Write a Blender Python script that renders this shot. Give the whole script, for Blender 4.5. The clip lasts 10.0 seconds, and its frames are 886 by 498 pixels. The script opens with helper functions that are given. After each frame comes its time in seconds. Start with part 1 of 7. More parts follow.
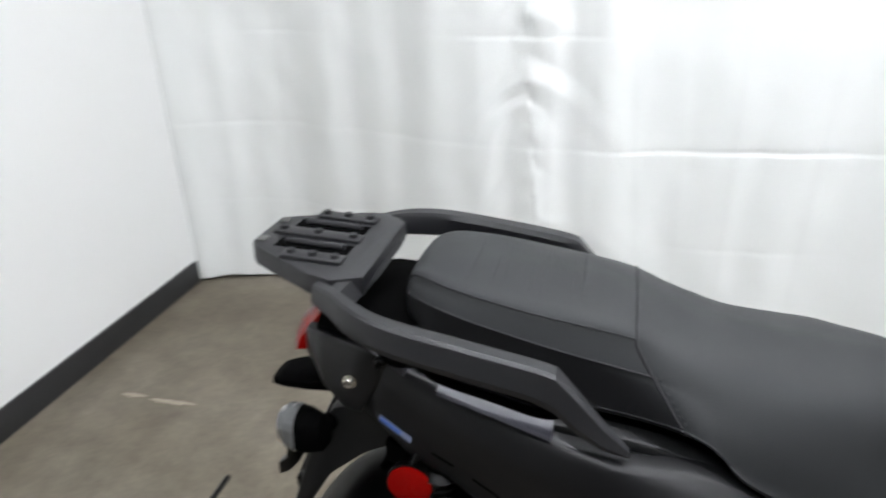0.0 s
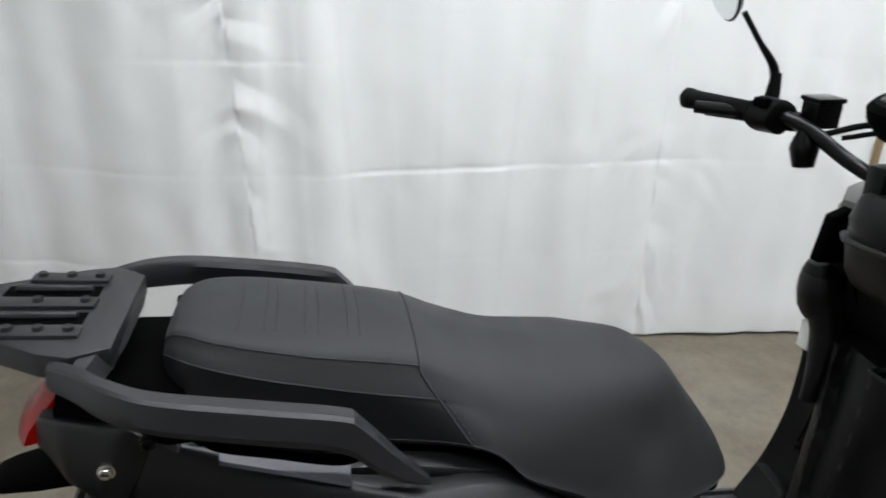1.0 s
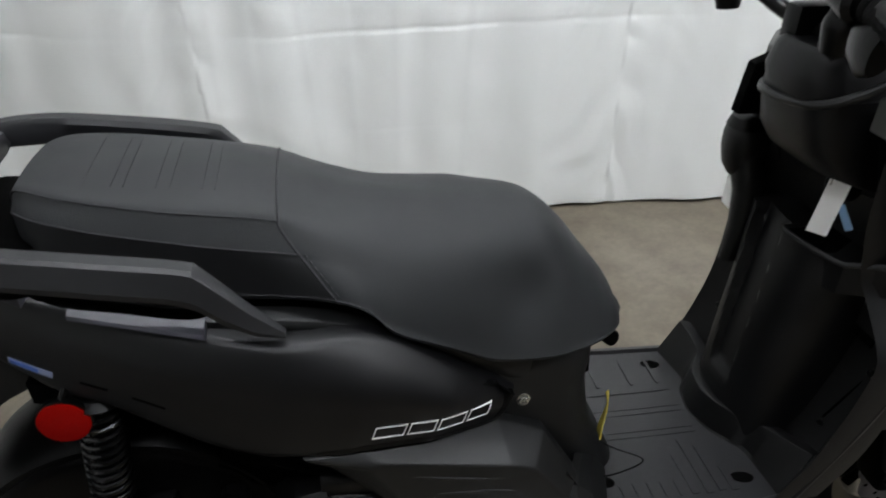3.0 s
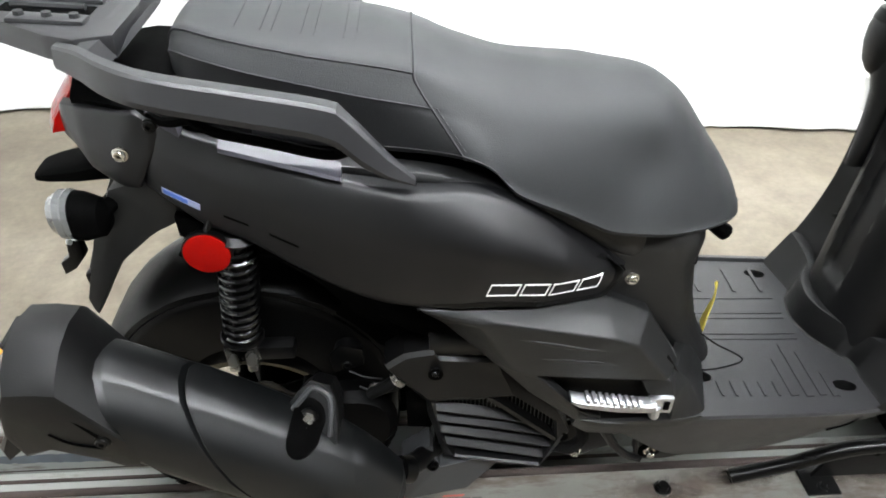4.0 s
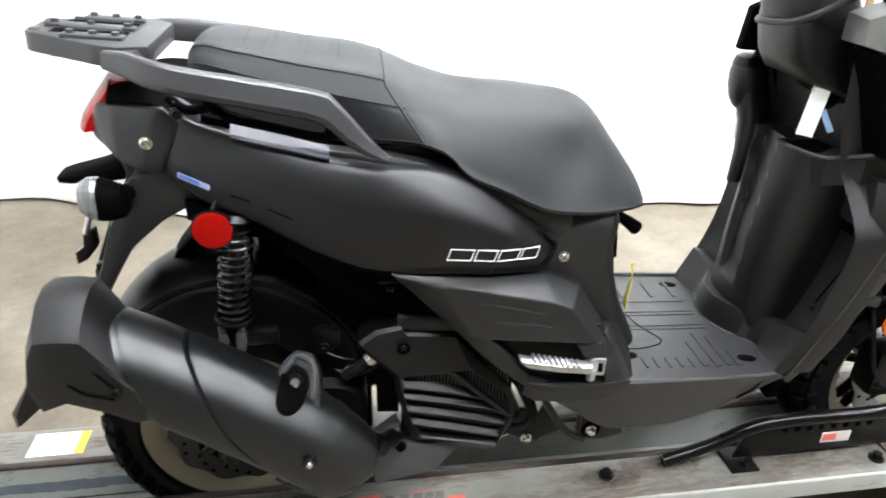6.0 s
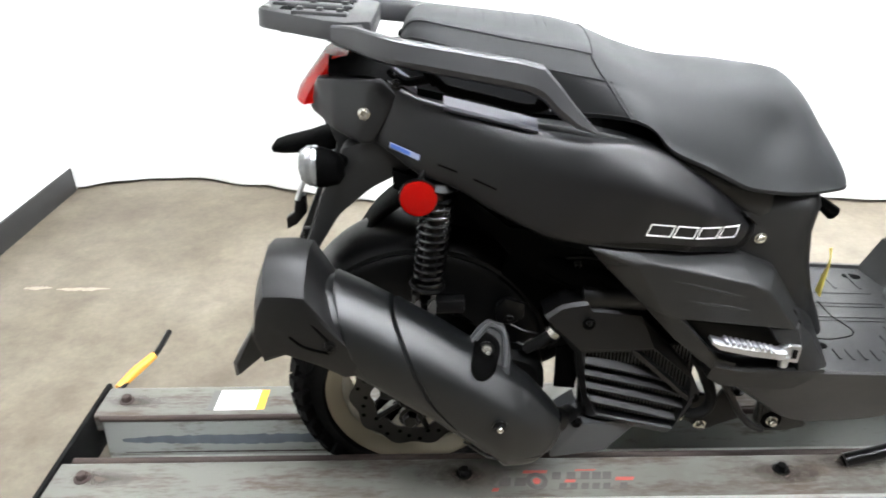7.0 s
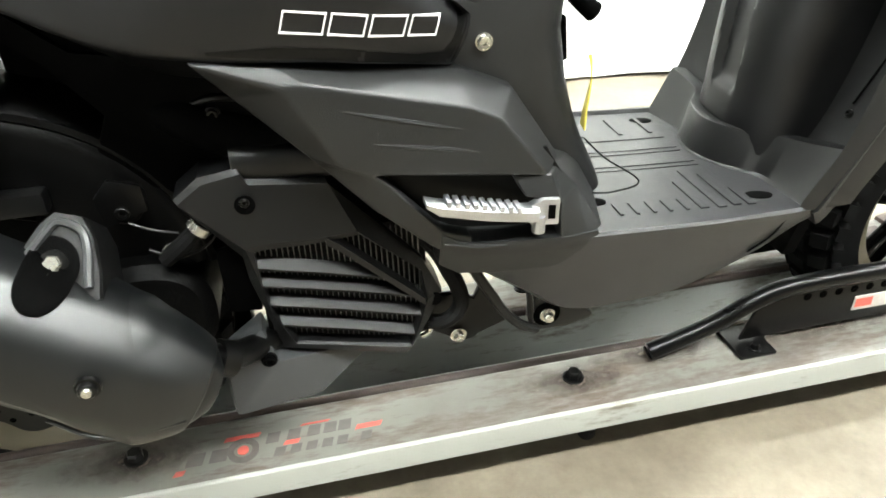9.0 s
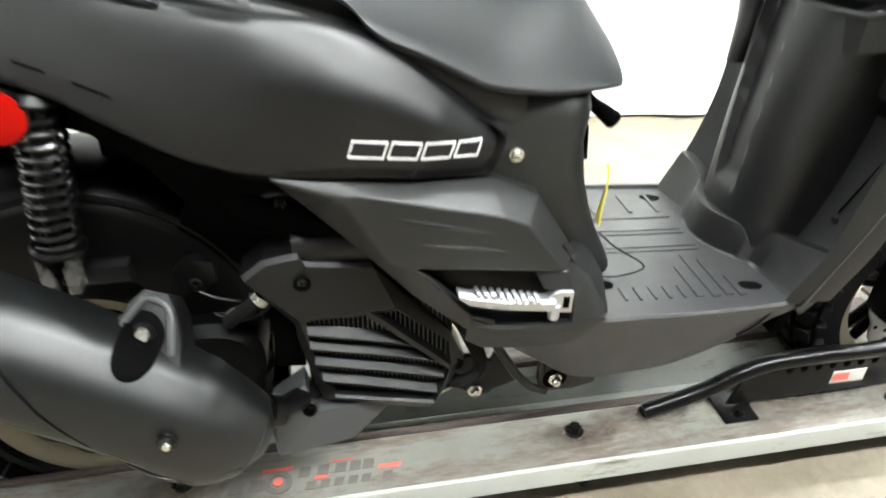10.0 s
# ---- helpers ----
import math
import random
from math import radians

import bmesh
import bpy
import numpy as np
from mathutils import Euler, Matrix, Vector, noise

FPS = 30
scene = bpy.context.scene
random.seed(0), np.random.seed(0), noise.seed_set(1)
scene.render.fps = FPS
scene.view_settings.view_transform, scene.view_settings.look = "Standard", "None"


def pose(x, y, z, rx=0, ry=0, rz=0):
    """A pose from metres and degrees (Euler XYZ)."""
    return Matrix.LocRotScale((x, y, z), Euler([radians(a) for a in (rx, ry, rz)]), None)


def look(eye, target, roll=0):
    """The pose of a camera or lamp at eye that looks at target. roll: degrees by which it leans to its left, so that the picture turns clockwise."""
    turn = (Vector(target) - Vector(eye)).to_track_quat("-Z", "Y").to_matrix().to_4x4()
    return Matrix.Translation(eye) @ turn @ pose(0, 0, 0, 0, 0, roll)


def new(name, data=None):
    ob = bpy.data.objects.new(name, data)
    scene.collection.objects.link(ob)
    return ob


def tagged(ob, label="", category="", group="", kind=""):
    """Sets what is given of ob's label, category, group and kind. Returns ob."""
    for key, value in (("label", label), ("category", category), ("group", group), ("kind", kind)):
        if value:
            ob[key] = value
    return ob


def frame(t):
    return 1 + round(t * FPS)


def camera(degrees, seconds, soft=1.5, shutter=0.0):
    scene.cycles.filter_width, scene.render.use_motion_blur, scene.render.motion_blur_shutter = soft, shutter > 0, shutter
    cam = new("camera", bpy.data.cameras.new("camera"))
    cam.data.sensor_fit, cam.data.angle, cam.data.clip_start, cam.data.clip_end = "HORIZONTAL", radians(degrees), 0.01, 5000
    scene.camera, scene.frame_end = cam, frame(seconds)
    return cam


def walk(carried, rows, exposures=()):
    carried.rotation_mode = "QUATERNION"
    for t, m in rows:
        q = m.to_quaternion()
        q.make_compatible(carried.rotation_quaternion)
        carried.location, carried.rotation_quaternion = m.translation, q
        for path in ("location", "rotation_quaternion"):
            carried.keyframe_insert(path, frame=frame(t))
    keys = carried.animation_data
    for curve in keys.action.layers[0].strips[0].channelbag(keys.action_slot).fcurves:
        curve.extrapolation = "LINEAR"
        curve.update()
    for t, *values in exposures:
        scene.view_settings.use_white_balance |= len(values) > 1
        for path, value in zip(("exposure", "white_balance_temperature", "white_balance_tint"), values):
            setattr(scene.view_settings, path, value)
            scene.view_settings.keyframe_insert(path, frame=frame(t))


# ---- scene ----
cam = camera(65.0, 10.0, soft=1.7, shutter=0.3)
PATH = [
    (0, (0.205, -0.777, 1.406), (-0.271, 0.986, 0.59), -2.8),
    (0.3, (0.123, -0.765, 1.417), (0.110, 0.909, 0.678), 0.0),
    (0.5, (0.1, -0.758, 1.417), (0.246, 1.078, 0.637), 0.2),
    (0.6, (0.104, -0.755, 1.419), (0.270, 0.923, 0.707), 1.1),
    (1, (0.128, -0.75, 1.417), (0.489, 1.057, 0.64), 1.2),
    (1.5, (0.18, -0.761, 1.417), (0.674, 1.003, 0.614), 1.4),
    (2, (0.217, -0.786, 1.407), (0.801, 0.944, 0.59), 1.6),
    (2.2, (0.22, -0.79, 1.404), (0.807, 0.92, 0.55), 1.5),
    (3.3, (0.309, -0.755, 1.353), (0.471, 0.876, 0.206), -1.3),
    (3.5, (0.293, -0.779, 1.335), (0.382, 0.838, 0.161), -1.8),
    (3.8, (0.257, -0.796, 1.332), (0.288, 0.632, 0.188), -0.7),
    (4, (0.233, -0.821, 1.32), (0.307, 0.746, 0.079), -0.3),
    (4.5, (0.155, -0.913, 1.315), (0.444, 0.717, 0.193), 1.7),
    (5, (0.234, -1.02, 1.27), (0.514, 0.707, 0.301), 2.3),
    (5.2, (0.275, -1.036, 1.27), (0.626, 0.691, 0.324), 3.3),
    (6.3, (0.121, -1.098, 1.232), (0.328, 0.659, 0.299), 0.1),
    (6.5, (0.097, -1.101, 1.226), (0.234, 0.661, 0.29), -0.0),
    (7, (0.024, -1.109, 1.222), (0.008, 0.655, 0.278), -1.1),
    (7.4, (-0.033, -1.114, 1.207), (-0.083, 0.501, 0.348), -1.6),
    (7.5, (-0.023, -1.107, 1.22), (-0.059, 0.644, 0.254), -1.4),
    (7.7, (-0.001, -1.103, 1.201), (0.085, 0.510, 0.340), -0.1),
    (8, (0.119, -1.034, 1.173), (0.355, 0.685, 0.177), 0.2),
    (8.3, (0.238, -0.969, 1.088), (0.536, 0.586, 0.169), 0.3),
    (8.5, (0.272, -0.897, 1.022), (0.612, 0.767, -0.034), -0.4),
    (8.7, (0.292, -0.870, 0.936), (0.646, 0.663, 0.002), -0.9),
    (9, (0.321, -0.827, 0.917), (0.671, 0.82, -0.162), -1.8),
    (9.5, (0.329, -0.808, 0.923), (0.674, 0.834, -0.165), -0.9),
    (9.8, (0.304, -0.836, 0.959), (0.633, 0.685, -0.003), 0.3),
    (10, (0.282, -0.857, 1.069), (0.62, 0.782, -0.026), 1.5),
]
EXPOSURE = [(0, 0.32, 6380, 11), (0.5, 0.05, 6380, 11), (1.0, -0.12, 6380, 10), (2.2, -0.20, 6380, 10), (3.3, -0.22, 6420, 10), (3.6, 0.3, 6500, 10), (3.9, 1.3, 6500, 9), (4.5, 1.8, 6500, 9), (6.5, 1.8, 6450, 10), (8, 1.7, 6500, 8), (9, 2.45, 6850, 3), (9.5, 2.5, 6850, 3), (10, 2.4, 6700, 4)]
walk(cam, [(t, look(eye, target, roll)) for t, eye, target, roll in PATH], EXPOSURE)

# ---- world and light ----
world = bpy.data.worlds.new("world")
scene.world = world
world.use_nodes = True
wbg = world.node_tree.nodes["Background"]
wbg.inputs[0].default_value = (0.9, 0.95, 1.0, 1)
wbg.inputs[1].default_value = 0.02

WORLD_AT = {}


# ---- small geometry helpers ----
def spline(pts, n, linear=False):
    """n points along a smooth curve through pts, evenly by length."""
    P = [np.array(p, float) for p in pts]
    if linear or len(P) == 2:
        dense = []
        for a, b in zip(P, P[1:]):
            dense += [a + (b - a) * k / 16 for k in range(16)]
        dense.append(P[-1])
    else:
        Q = [2 * P[0] - P[1]] + P + [2 * P[-1] - P[-2]]
        dense = []
        for i in range(1, len(Q) - 2):
            p0, p1, p2, p3 = Q[i - 1:i + 3]
            for k in range(16):
                t = k / 16
                dense.append(0.5 * (2 * p1 + (p2 - p0) * t + (2 * p0 - 5 * p1 + 4 * p2 - p3) * t * t + (3 * p1 - p0 - 3 * p2 + p3) * t ** 3))
        dense.append(P[-1])
    D = np.array(dense)
    s = np.r_[0, np.cumsum(np.linalg.norm(np.diff(D, axis=0), axis=1))]
    w = np.linspace(0, s[-1], n)
    return np.stack([np.interp(w, s, D[:, k]) for k in range(D.shape[1])], 1)


def interp(x, table):
    return float(np.interp(x, [a for a, _ in table], [b for _, b in table]))


def part(name, bm, mat, parent=None, label="", smooth=35):
    """Links a bmesh as one mesh object, its origin at its middle, under a thing or a part."""
    bmesh.ops.recalc_face_normals(bm, faces=bm.faces[:])
    me = bpy.data.meshes.new(name)
    bm.to_mesh(me)
    bm.free()
    co = np.empty(len(me.vertices) * 3)
    me.vertices.foreach_get("co", co)
    co = co.reshape(-1, 3)
    c = Vector((co.min(0) + co.max(0)) / 2)
    me.transform(Matrix.Translation(-c))
    me.materials.append(mat)
    if smooth:
        for p in me.polygons:
            p.use_smooth = True
        me.set_sharp_from_angle(angle=radians(smooth))
    ob = new(name, me)
    ob.location = c
    WORLD_AT[ob.name] = c.copy()
    if parent is not None:
        ob.parent = parent
        ob.matrix_parent_inverse = Matrix.Translation(-WORLD_AT[parent.name])
    if label:
        ob["label"] = label
    return ob


def thing(name, at, label, category, group="", kind=""):
    ob = new(name)
    ob.empty_display_size = 0.05
    ob.location = at
    WORLD_AT[ob.name] = Vector(at)
    return tagged(ob, label, category, group, kind)


def skin(bm, rings, closed=True, caps=True):
    V = [[bm.verts.new(p) for p in r] for r in rings]
    n = len(V[0])
    for a, b in zip(V, V[1:]):
        for i in range(n if closed else n - 1):
            j = (i + 1) % n
            bm.faces.new((a[i], a[j], b[j], b[i]))
    if caps and closed:
        bm.faces.new(V[0][::-1])
        bm.faces.new(V[-1])
    return bm


def loft(rings, closed=True, caps=True):
    return skin(bmesh.new(), rings, closed, caps)


def tube(pts, r, n=10, count=0, linear=False, bm=None):
    """A round rod through pts; r: one radius, or one for each end and between."""
    P = spline(pts, count or max(2, 6 * (len(pts) - 1)), linear) if count or len(pts) > 2 else np.array(pts, float)
    rad = np.interp(np.linspace(0, 1, len(P)), np.linspace(0, 1, len(r)), r) if isinstance(r, (list, tuple)) else [r] * len(P)
    rings, u = [], None
    for i, p in enumerate(P):
        d = Vector(P[min(i + 1, len(P) - 1)] - P[max(i - 1, 0)]).normalized()
        if u is None:
            u = d.orthogonal().normalized()
        u = (u - d * u.dot(d)).normalized()
        w = d.cross(u)
        rings.append([Vector(p) + (u * math.cos(a) + w * math.sin(a)) * rad[i] for a in np.linspace(0, 2 * math.pi, n, endpoint=False)])
    return skin(bm or bmesh.new(), rings)


def lathe(profile, centre, axis=(0, 1, 0), n=40, bm=None, closed=False):
    """Turns (radius, height) pairs round an axis."""
    d = Vector(axis).normalized()
    u = d.orthogonal().normalized()
    w = d.cross(u)
    c = Vector(centre)
    rings = []
    for r, h in profile:
        r = max(r, 1e-5)
        rings.append([c + d * h + (u * math.cos(a) + w * math.sin(a)) * r for a in np.linspace(0, 2 * math.pi, n, endpoint=False)])
    bm = bm or bmesh.new()
    if closed:
        rings.append(rings[0])
        skin(bm, rings, True, False)
        bmesh.ops.remove_doubles(bm, verts=bm.verts[:], dist=1e-6)
        return bm
    skin(bm, rings, True, True)
    return bm


def plate(poly, y0, y1, bevel=0.003, seg=2, bm=None):
    """An outline in x and z, given thickness from y0 to y1, its edges eased."""
    b = bmesh.new()
    f = b.faces.new([b.verts.new((x, y0, z)) for x, z in poly])
    g = bmesh.ops.extrude_face_region(b, geom=[f])
    bmesh.ops.translate(b, vec=(0, y1 - y0, 0), verts=[v for v in g["geom"] if isinstance(v, bmesh.types.BMVert)])
    bmesh.ops.recalc_face_normals(b, faces=b.faces[:])
    if bevel:
        bmesh.ops.bevel(b, geom=b.edges[:], offset=bevel, segments=seg, affect="EDGES", profile=0.6, clamp_overlap=True)
    return join(bm, b)


def join(bm, b):
    if bm is None:
        return b
    me = bpy.data.meshes.new("joint")
    b.to_mesh(me)
    b.free()
    bm.from_mesh(me)
    bpy.data.meshes.remove(me)
    return bm


def box(lo, hi, bevel=0.003, seg=2, bm=None, m=None):
    b = bmesh.new()
    bmesh.ops.create_cube(b, size=1)
    lo, hi = Vector(lo), Vector(hi)
    for v in b.verts:
        v.co = Vector(((lo[k] + hi[k]) / 2 + v.co[k] * (hi[k] - lo[k])) for k in range(3))
    if bevel:
        bmesh.ops.bevel(b, geom=b.edges[:], offset=bevel, segments=seg, affect="EDGES", profile=0.6, clamp_overlap=True)
    if m is not None:
        bmesh.ops.transform(b, matrix=m, verts=b.verts[:])
    return join(bm, b)


EDGE = [0, 0.012, 0.04]


def sheet(top, bot, depth, nu=30, nv=14, thick=0.012, roll=0.005, linear=False, side=-1):
    """A curved panel between two edges given in x and z; depth(u, v) is how far it stands out from the middle plane."""
    T, B = spline(top, 200, linear), spline(bot, 200, linear)
    us = EDGE + list(np.linspace(0.08, 0.92, nu)) + [1 - e for e in EDGE[::-1]]
    vs = EDGE + list(np.linspace(0.09, 0.91, nv)) + [1 - e for e in EDGE[::-1]]

    def ease(s):
        d = min(s, 1 - s)
        return 1.0 if d == 0 else 0.3 if d < 0.02 else 0.0

    bm = bmesh.new()
    G = []
    for u in us:
        a = np.array([np.interp(u * 199, range(200), T[:, k]) for k in (0, 1)])
        b = np.array([np.interp(u * 199, range(200), B[:, k]) for k in (0, 1)])
        row = []
        for v in vs:
            x, z = a + (b - a) * v
            y = depth(u, v) - roll * max(ease(u), ease(v))
            row.append(bm.verts.new((x, side * y, z)))
        G.append(row)
    for i in range(len(us) - 1):
        for j in range(len(vs) - 1):
            bm.faces.new((G[i][j], G[i + 1][j], G[i + 1][j + 1], G[i][j + 1]))
    rim = [G[i][0] for i in range(len(us))] + G[-1][1:] + [G[i][-1] for i in range(len(us) - 2, -1, -1)] + G[0][-2:0:-1]
    back = [bm.verts.new(v.co - Vector((0, side * thick, 0))) for v in rim]
    for i in range(len(rim)):
        j = (i + 1) % len(rim)
        bm.faces.new((rim[i], rim[j], back[j], back[i]))
    bm.faces.new(back)
    return bm


def facets(pts, faces, thick=0.02, bevel=0.003, side=-1, seg=2):
    """A moulded panel of flat facets: pts maps a letter to x, reach from the middle plane, z; edges are eased."""
    bm = bmesh.new()
    V = {k: bm.verts.new((x, side * y, z)) for k, (x, y, z) in pts.items()}
    F = [bm.faces.new([V[k] for k in f.split()]) for f in faces]
    g = bmesh.ops.extrude_face_region(bm, geom=bm.faces[:], use_keep_orig=True)
    bmesh.ops.translate(bm, vec=(0, -side * thick, 0), verts=[v for v in g["geom"] if isinstance(v, bmesh.types.BMVert)])
    bmesh.ops.recalc_face_normals(bm, faces=bm.faces[:])
    sharp = [e for e in bm.edges if len(e.link_faces) == 2 and e.calc_face_angle(0) > radians(4)]
    bmesh.ops.bevel(bm, geom=sharp, offset=bevel, segments=seg, affect="EDGES", profile=0.6, clamp_overlap=True)
    return bm


def oval(c, ux, uz, a, b, n=24, p=2.0):
    """A closed ring, round for p = 2, squarer above."""
    out = []
    for t in np.linspace(0, 2 * math.pi, n, endpoint=False):
        ct, st = math.cos(t), math.sin(t)
        out.append(Vector(c) + Vector(ux) * (a * math.copysign(abs(ct) ** (2 / p), ct)) + Vector(uz) * (b * math.copysign(abs(st) ** (2 / p), st)))
    return out


def mirror(bm):
    bmesh.ops.scale(bm, vec=(1, -1, 1), verts=bm.verts[:])
    return bm


def bolt(at, r=0.008, mat=None, parent=None, axis=(0, -1, 0), name="bolt", h=0.005, label=""):
    """A socket-head bolt with a flange, its head along axis."""
    pr = [(r * 1.35, -0.004), (r * 1.35, 0.001), (r * 1.05, 0.0015), (r, h * 0.8), (r * 0.85, h), (r * 0.5, h), (r * 0.45, h * 0.3), (0.0001, h * 0.3)]
    return part(name, lathe(pr, at, axis, 16), mat, parent, label, 30)


# ---- materials ----
def material(name, colour, rough=0.5, metal=0.0, grain=200.0, bump=0.1, spots=6.0, vary=0.25, coat=0.0, spec=0.5):
    """A plain surface with two scales of unevenness: fine grain and broad wear."""
    m = bpy.data.materials.new(name)
    m.use_nodes = True
    N, L = m.node_tree.nodes, m.node_tree.links
    bsdf = N["Principled BSDF"]
    tc = N.new("ShaderNodeTexCoord")
    big, fine = N.new("ShaderNodeTexNoise"), N.new("ShaderNodeTexNoise")
    big.inputs["Scale"].default_value, big.inputs["Detail"].default_value = spots, 5
    fine.inputs["Scale"].default_value, fine.inputs["Detail"].default_value = grain, 3
    L.new(tc.outputs["Object"], big.inputs["Vector"])
    L.new(tc.outputs["Object"], fine.inputs["Vector"])
    ramp = N.new("ShaderNodeMix")
    ramp.data_type = "RGBA"
    lo = tuple(c * (1 - vary) for c in colour)
    hi = tuple(min(1, c * (1 + vary)) for c in colour)
    ramp.inputs[6].default_value, ramp.inputs[7].default_value = (*lo, 1), (*hi, 1)
    L.new(big.outputs["Fac"], ramp.inputs[0])
    L.new(ramp.outputs[2], bsdf.inputs["Base Color"])
    mr = N.new("ShaderNodeMapRange")
    mr.inputs[1].default_value, mr.inputs[2].default_value = 0.3, 0.7
    mr.inputs[3].default_value, mr.inputs[4].default_value = max(0.03, rough * 0.88), min(1, rough * 1.12)
    L.new(big.outputs["Fac"], mr.inputs[0])
    L.new(mr.outputs[0], bsdf.inputs["Roughness"])
    bsdf.inputs["Metallic"].default_value = metal
    bsdf.inputs["Coat Weight"].default_value = coat
    bsdf.inputs["Specular IOR Level"].default_value = spec
    if bump:
        bp = N.new("ShaderNodeBump")
        bp.inputs["Strength"].default_value, bp.inputs["Distance"].default_value = bump, 0.002
        L.new(fine.outputs["Fac"], bp.inputs["Height"])
        L.new(bp.outputs[0], bsdf.inputs["Normal"])
    return m


PLASTIC = material("moulded_plastic", (0.0034, 0.0036, 0.0037), 0.46, 0, 900, 0.25, 9, 0.2, 0, 0.42)
GLOSSBLACK = material("smooth_black_plastic", (0.0017, 0.0017, 0.0018), 0.4, 0, 900, 0.2, 9, 0.2, 0, 0.3)
# near-black, so the shade of openings and inner parts is in the colour
DARK = material("shaded_dark_plastic", (0.0008, 0.0008, 0.0008), 0.7, 0, 600, 0.2, 8, 0.2, 0, 0.02)
PAINT = material("matte_paint", (0.0018, 0.0018, 0.0022), 0.42, 0.0, 1500, 0.06, 5, 0.12, 0, 0.32)
RAILMAT = material("rail_paint", (0.0046, 0.0047, 0.0060), 0.47, 0.0, 1200, 0.10, 7, 0.12, 0, 0.55)
SHELL = material("muffler_paint", (0.0019, 0.0022, 0.0024), 0.37, 0.0, 1500, 0.06, 6, 0.15, 0, 0.46)
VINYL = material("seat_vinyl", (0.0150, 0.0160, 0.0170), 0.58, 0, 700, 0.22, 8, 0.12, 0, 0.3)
# darker copy of the seat vinyl, for shade on the pillion flanks
VINYLSHADE = material("shaded_vinyl", (0.0052, 0.0054, 0.0062), 0.54, 0, 700, 0.16, 8, 0.12, 0, 0.3)
VINYL2 = material("seat_thread", (0.017, 0.017, 0.019), 0.6, 0, 500, 0.35, 8, 0.12, 0, 0.25)
# also colours the shaded cover edges and the footrest recess
HUGGER = material("hugger_and_shade_plastic", (0.0009, 0.0009, 0.0009), 0.42, 0, 900, 0.15, 9, 0.2, 0, 0.16)
SHIELD = material("shield_plastic", (0.0034, 0.0034, 0.0036), 0.45, 0, 900, 0.25, 9, 0.2, 0, 0.38)
COLUMN = material("column_plastic", (0.0015, 0.0015, 0.0017), 0.42, 0, 900, 0.2, 9, 0.2, 0, 0.28)
TRAY = material("footboard_plastic", (0.0095, 0.0095, 0.0105), 0.4, 0, 900, 0.25, 25, 0.3, 0, 0.55)
# raised in tone to carry light on the guard and bracket rim
GUARD = material("lit_guard_plastic", (0.0200, 0.0210, 0.0220), 0.46, 0, 900, 0.15, 9, 0.2, 0, 0.5)
SCUFF = material("pale_scuff", (0.028, 0.028, 0.030), 0.5, 0, 300, 0.2, 60, 0.5)
STAIN = material("oil_stain", (0.095, 0.110, 0.130), 0.6, 0, 60, 0.1, 18, 0.6)
DISC = material("disc_steel", (0.016, 0.015, 0.013), 0.4, 0.5, 300, 0.1, 20, 0.2)
RUBBER = material("rubber", (0.0022, 0.0022, 0.0022), 0.8, 0, 300, 0.3, 12, 0.3, 0, 0.12)
BLACKMETAL = material("black_metal", (0.0011, 0.0011, 0.0011), 0.3, 0.0, 400, 0.1, 12, 0.3, 0, 0.18)
# set near black to hold the shade of the engine bay
ENGINE = material("shaded_engine_metal", (0.0010, 0.0010, 0.0010), 0.5, 0.0, 200, 0.3, 15, 0.5, 0, 0.05)
CHROME = material("bright_steel", (0.42, 0.405, 0.36), 0.26, 0.9, 300, 0.05, 20, 0.15)
SPRINGBLACK = material("spring_enamel", (0.0014, 0.0014, 0.0014), 0.22, 0.0, 300, 0.05, 20, 0.15, 0, 0.55)
FIN = material("bare_aluminium_fin", (0.055, 0.054, 0.050), 0.5, 0.0, 300, 0.05, 20, 0.15)
ALU = material("cast_aluminium", (0.42, 0.43, 0.44), 0.42, 1.0, 500, 0.2, 20, 0.12)
RIM = material("rim_paint", (0.150, 0.130, 0.090), 0.45, 0.2, 400, 0.1, 15, 0.15)
GREYSILVER = material("silver_paint", (0.11, 0.11, 0.105), 0.42, 0.5, 600, 0.08, 8, 0.1)
RED = material("red_lens", (0.2100, 0.0030, 0.0020), 0.2, 0, 250, 0.35, 10, 0.1, 0.0, 0.05)
# pale colour that holds the light reflected by the cover's top ledge
LEDGE = material("lit_ledge_paint", (0.0440, 0.0440, 0.0540), 0.44, 0.0, 1200, 0.08, 7, 0.12, 0, 0.4)
ORANGE = material("orange_lens", (0.75, 0.13, 0.01), 0.25, 0, 250, 0.25, 10, 0.1, 0.3)
CLEAR = material("clear_lens", (0.085, 0.088, 0.088), 0.1, 0.0, 120, 0.4, 10, 0.1, 0.5)
WHITE = material("white_label", (0.82, 0.82, 0.80), 0.5, 0, 300, 0.03, 10, 0.05)
PALEBLUE = material("pale_blue_label", (0.20, 0.23, 0.34), 0.4, 0, 300, 0.03, 60, 0.3)
BLUE = material("blue_label", (0.05, 0.11, 0.36), 0.4, 0, 300, 0.03, 10, 0.1)
REDPRINT = material("red_print", (0.42, 0.07, 0.05), 0.55, 0, 300, 0.03, 60, 0.5)
BLACKPRINT = material("black_print", (0.06, 0.055, 0.05), 0.55, 0, 300, 0.03, 60, 0.5)
SILVERPRINT = material("silver_print", (0.75, 0.75, 0.75), 0.4, 0.2, 300, 0.02, 10, 0.05)
YELLOW = material("yellow_plastic", (0.72, 0.38, 0.03), 0.5, 0, 200, 0.1, 12, 0.2)
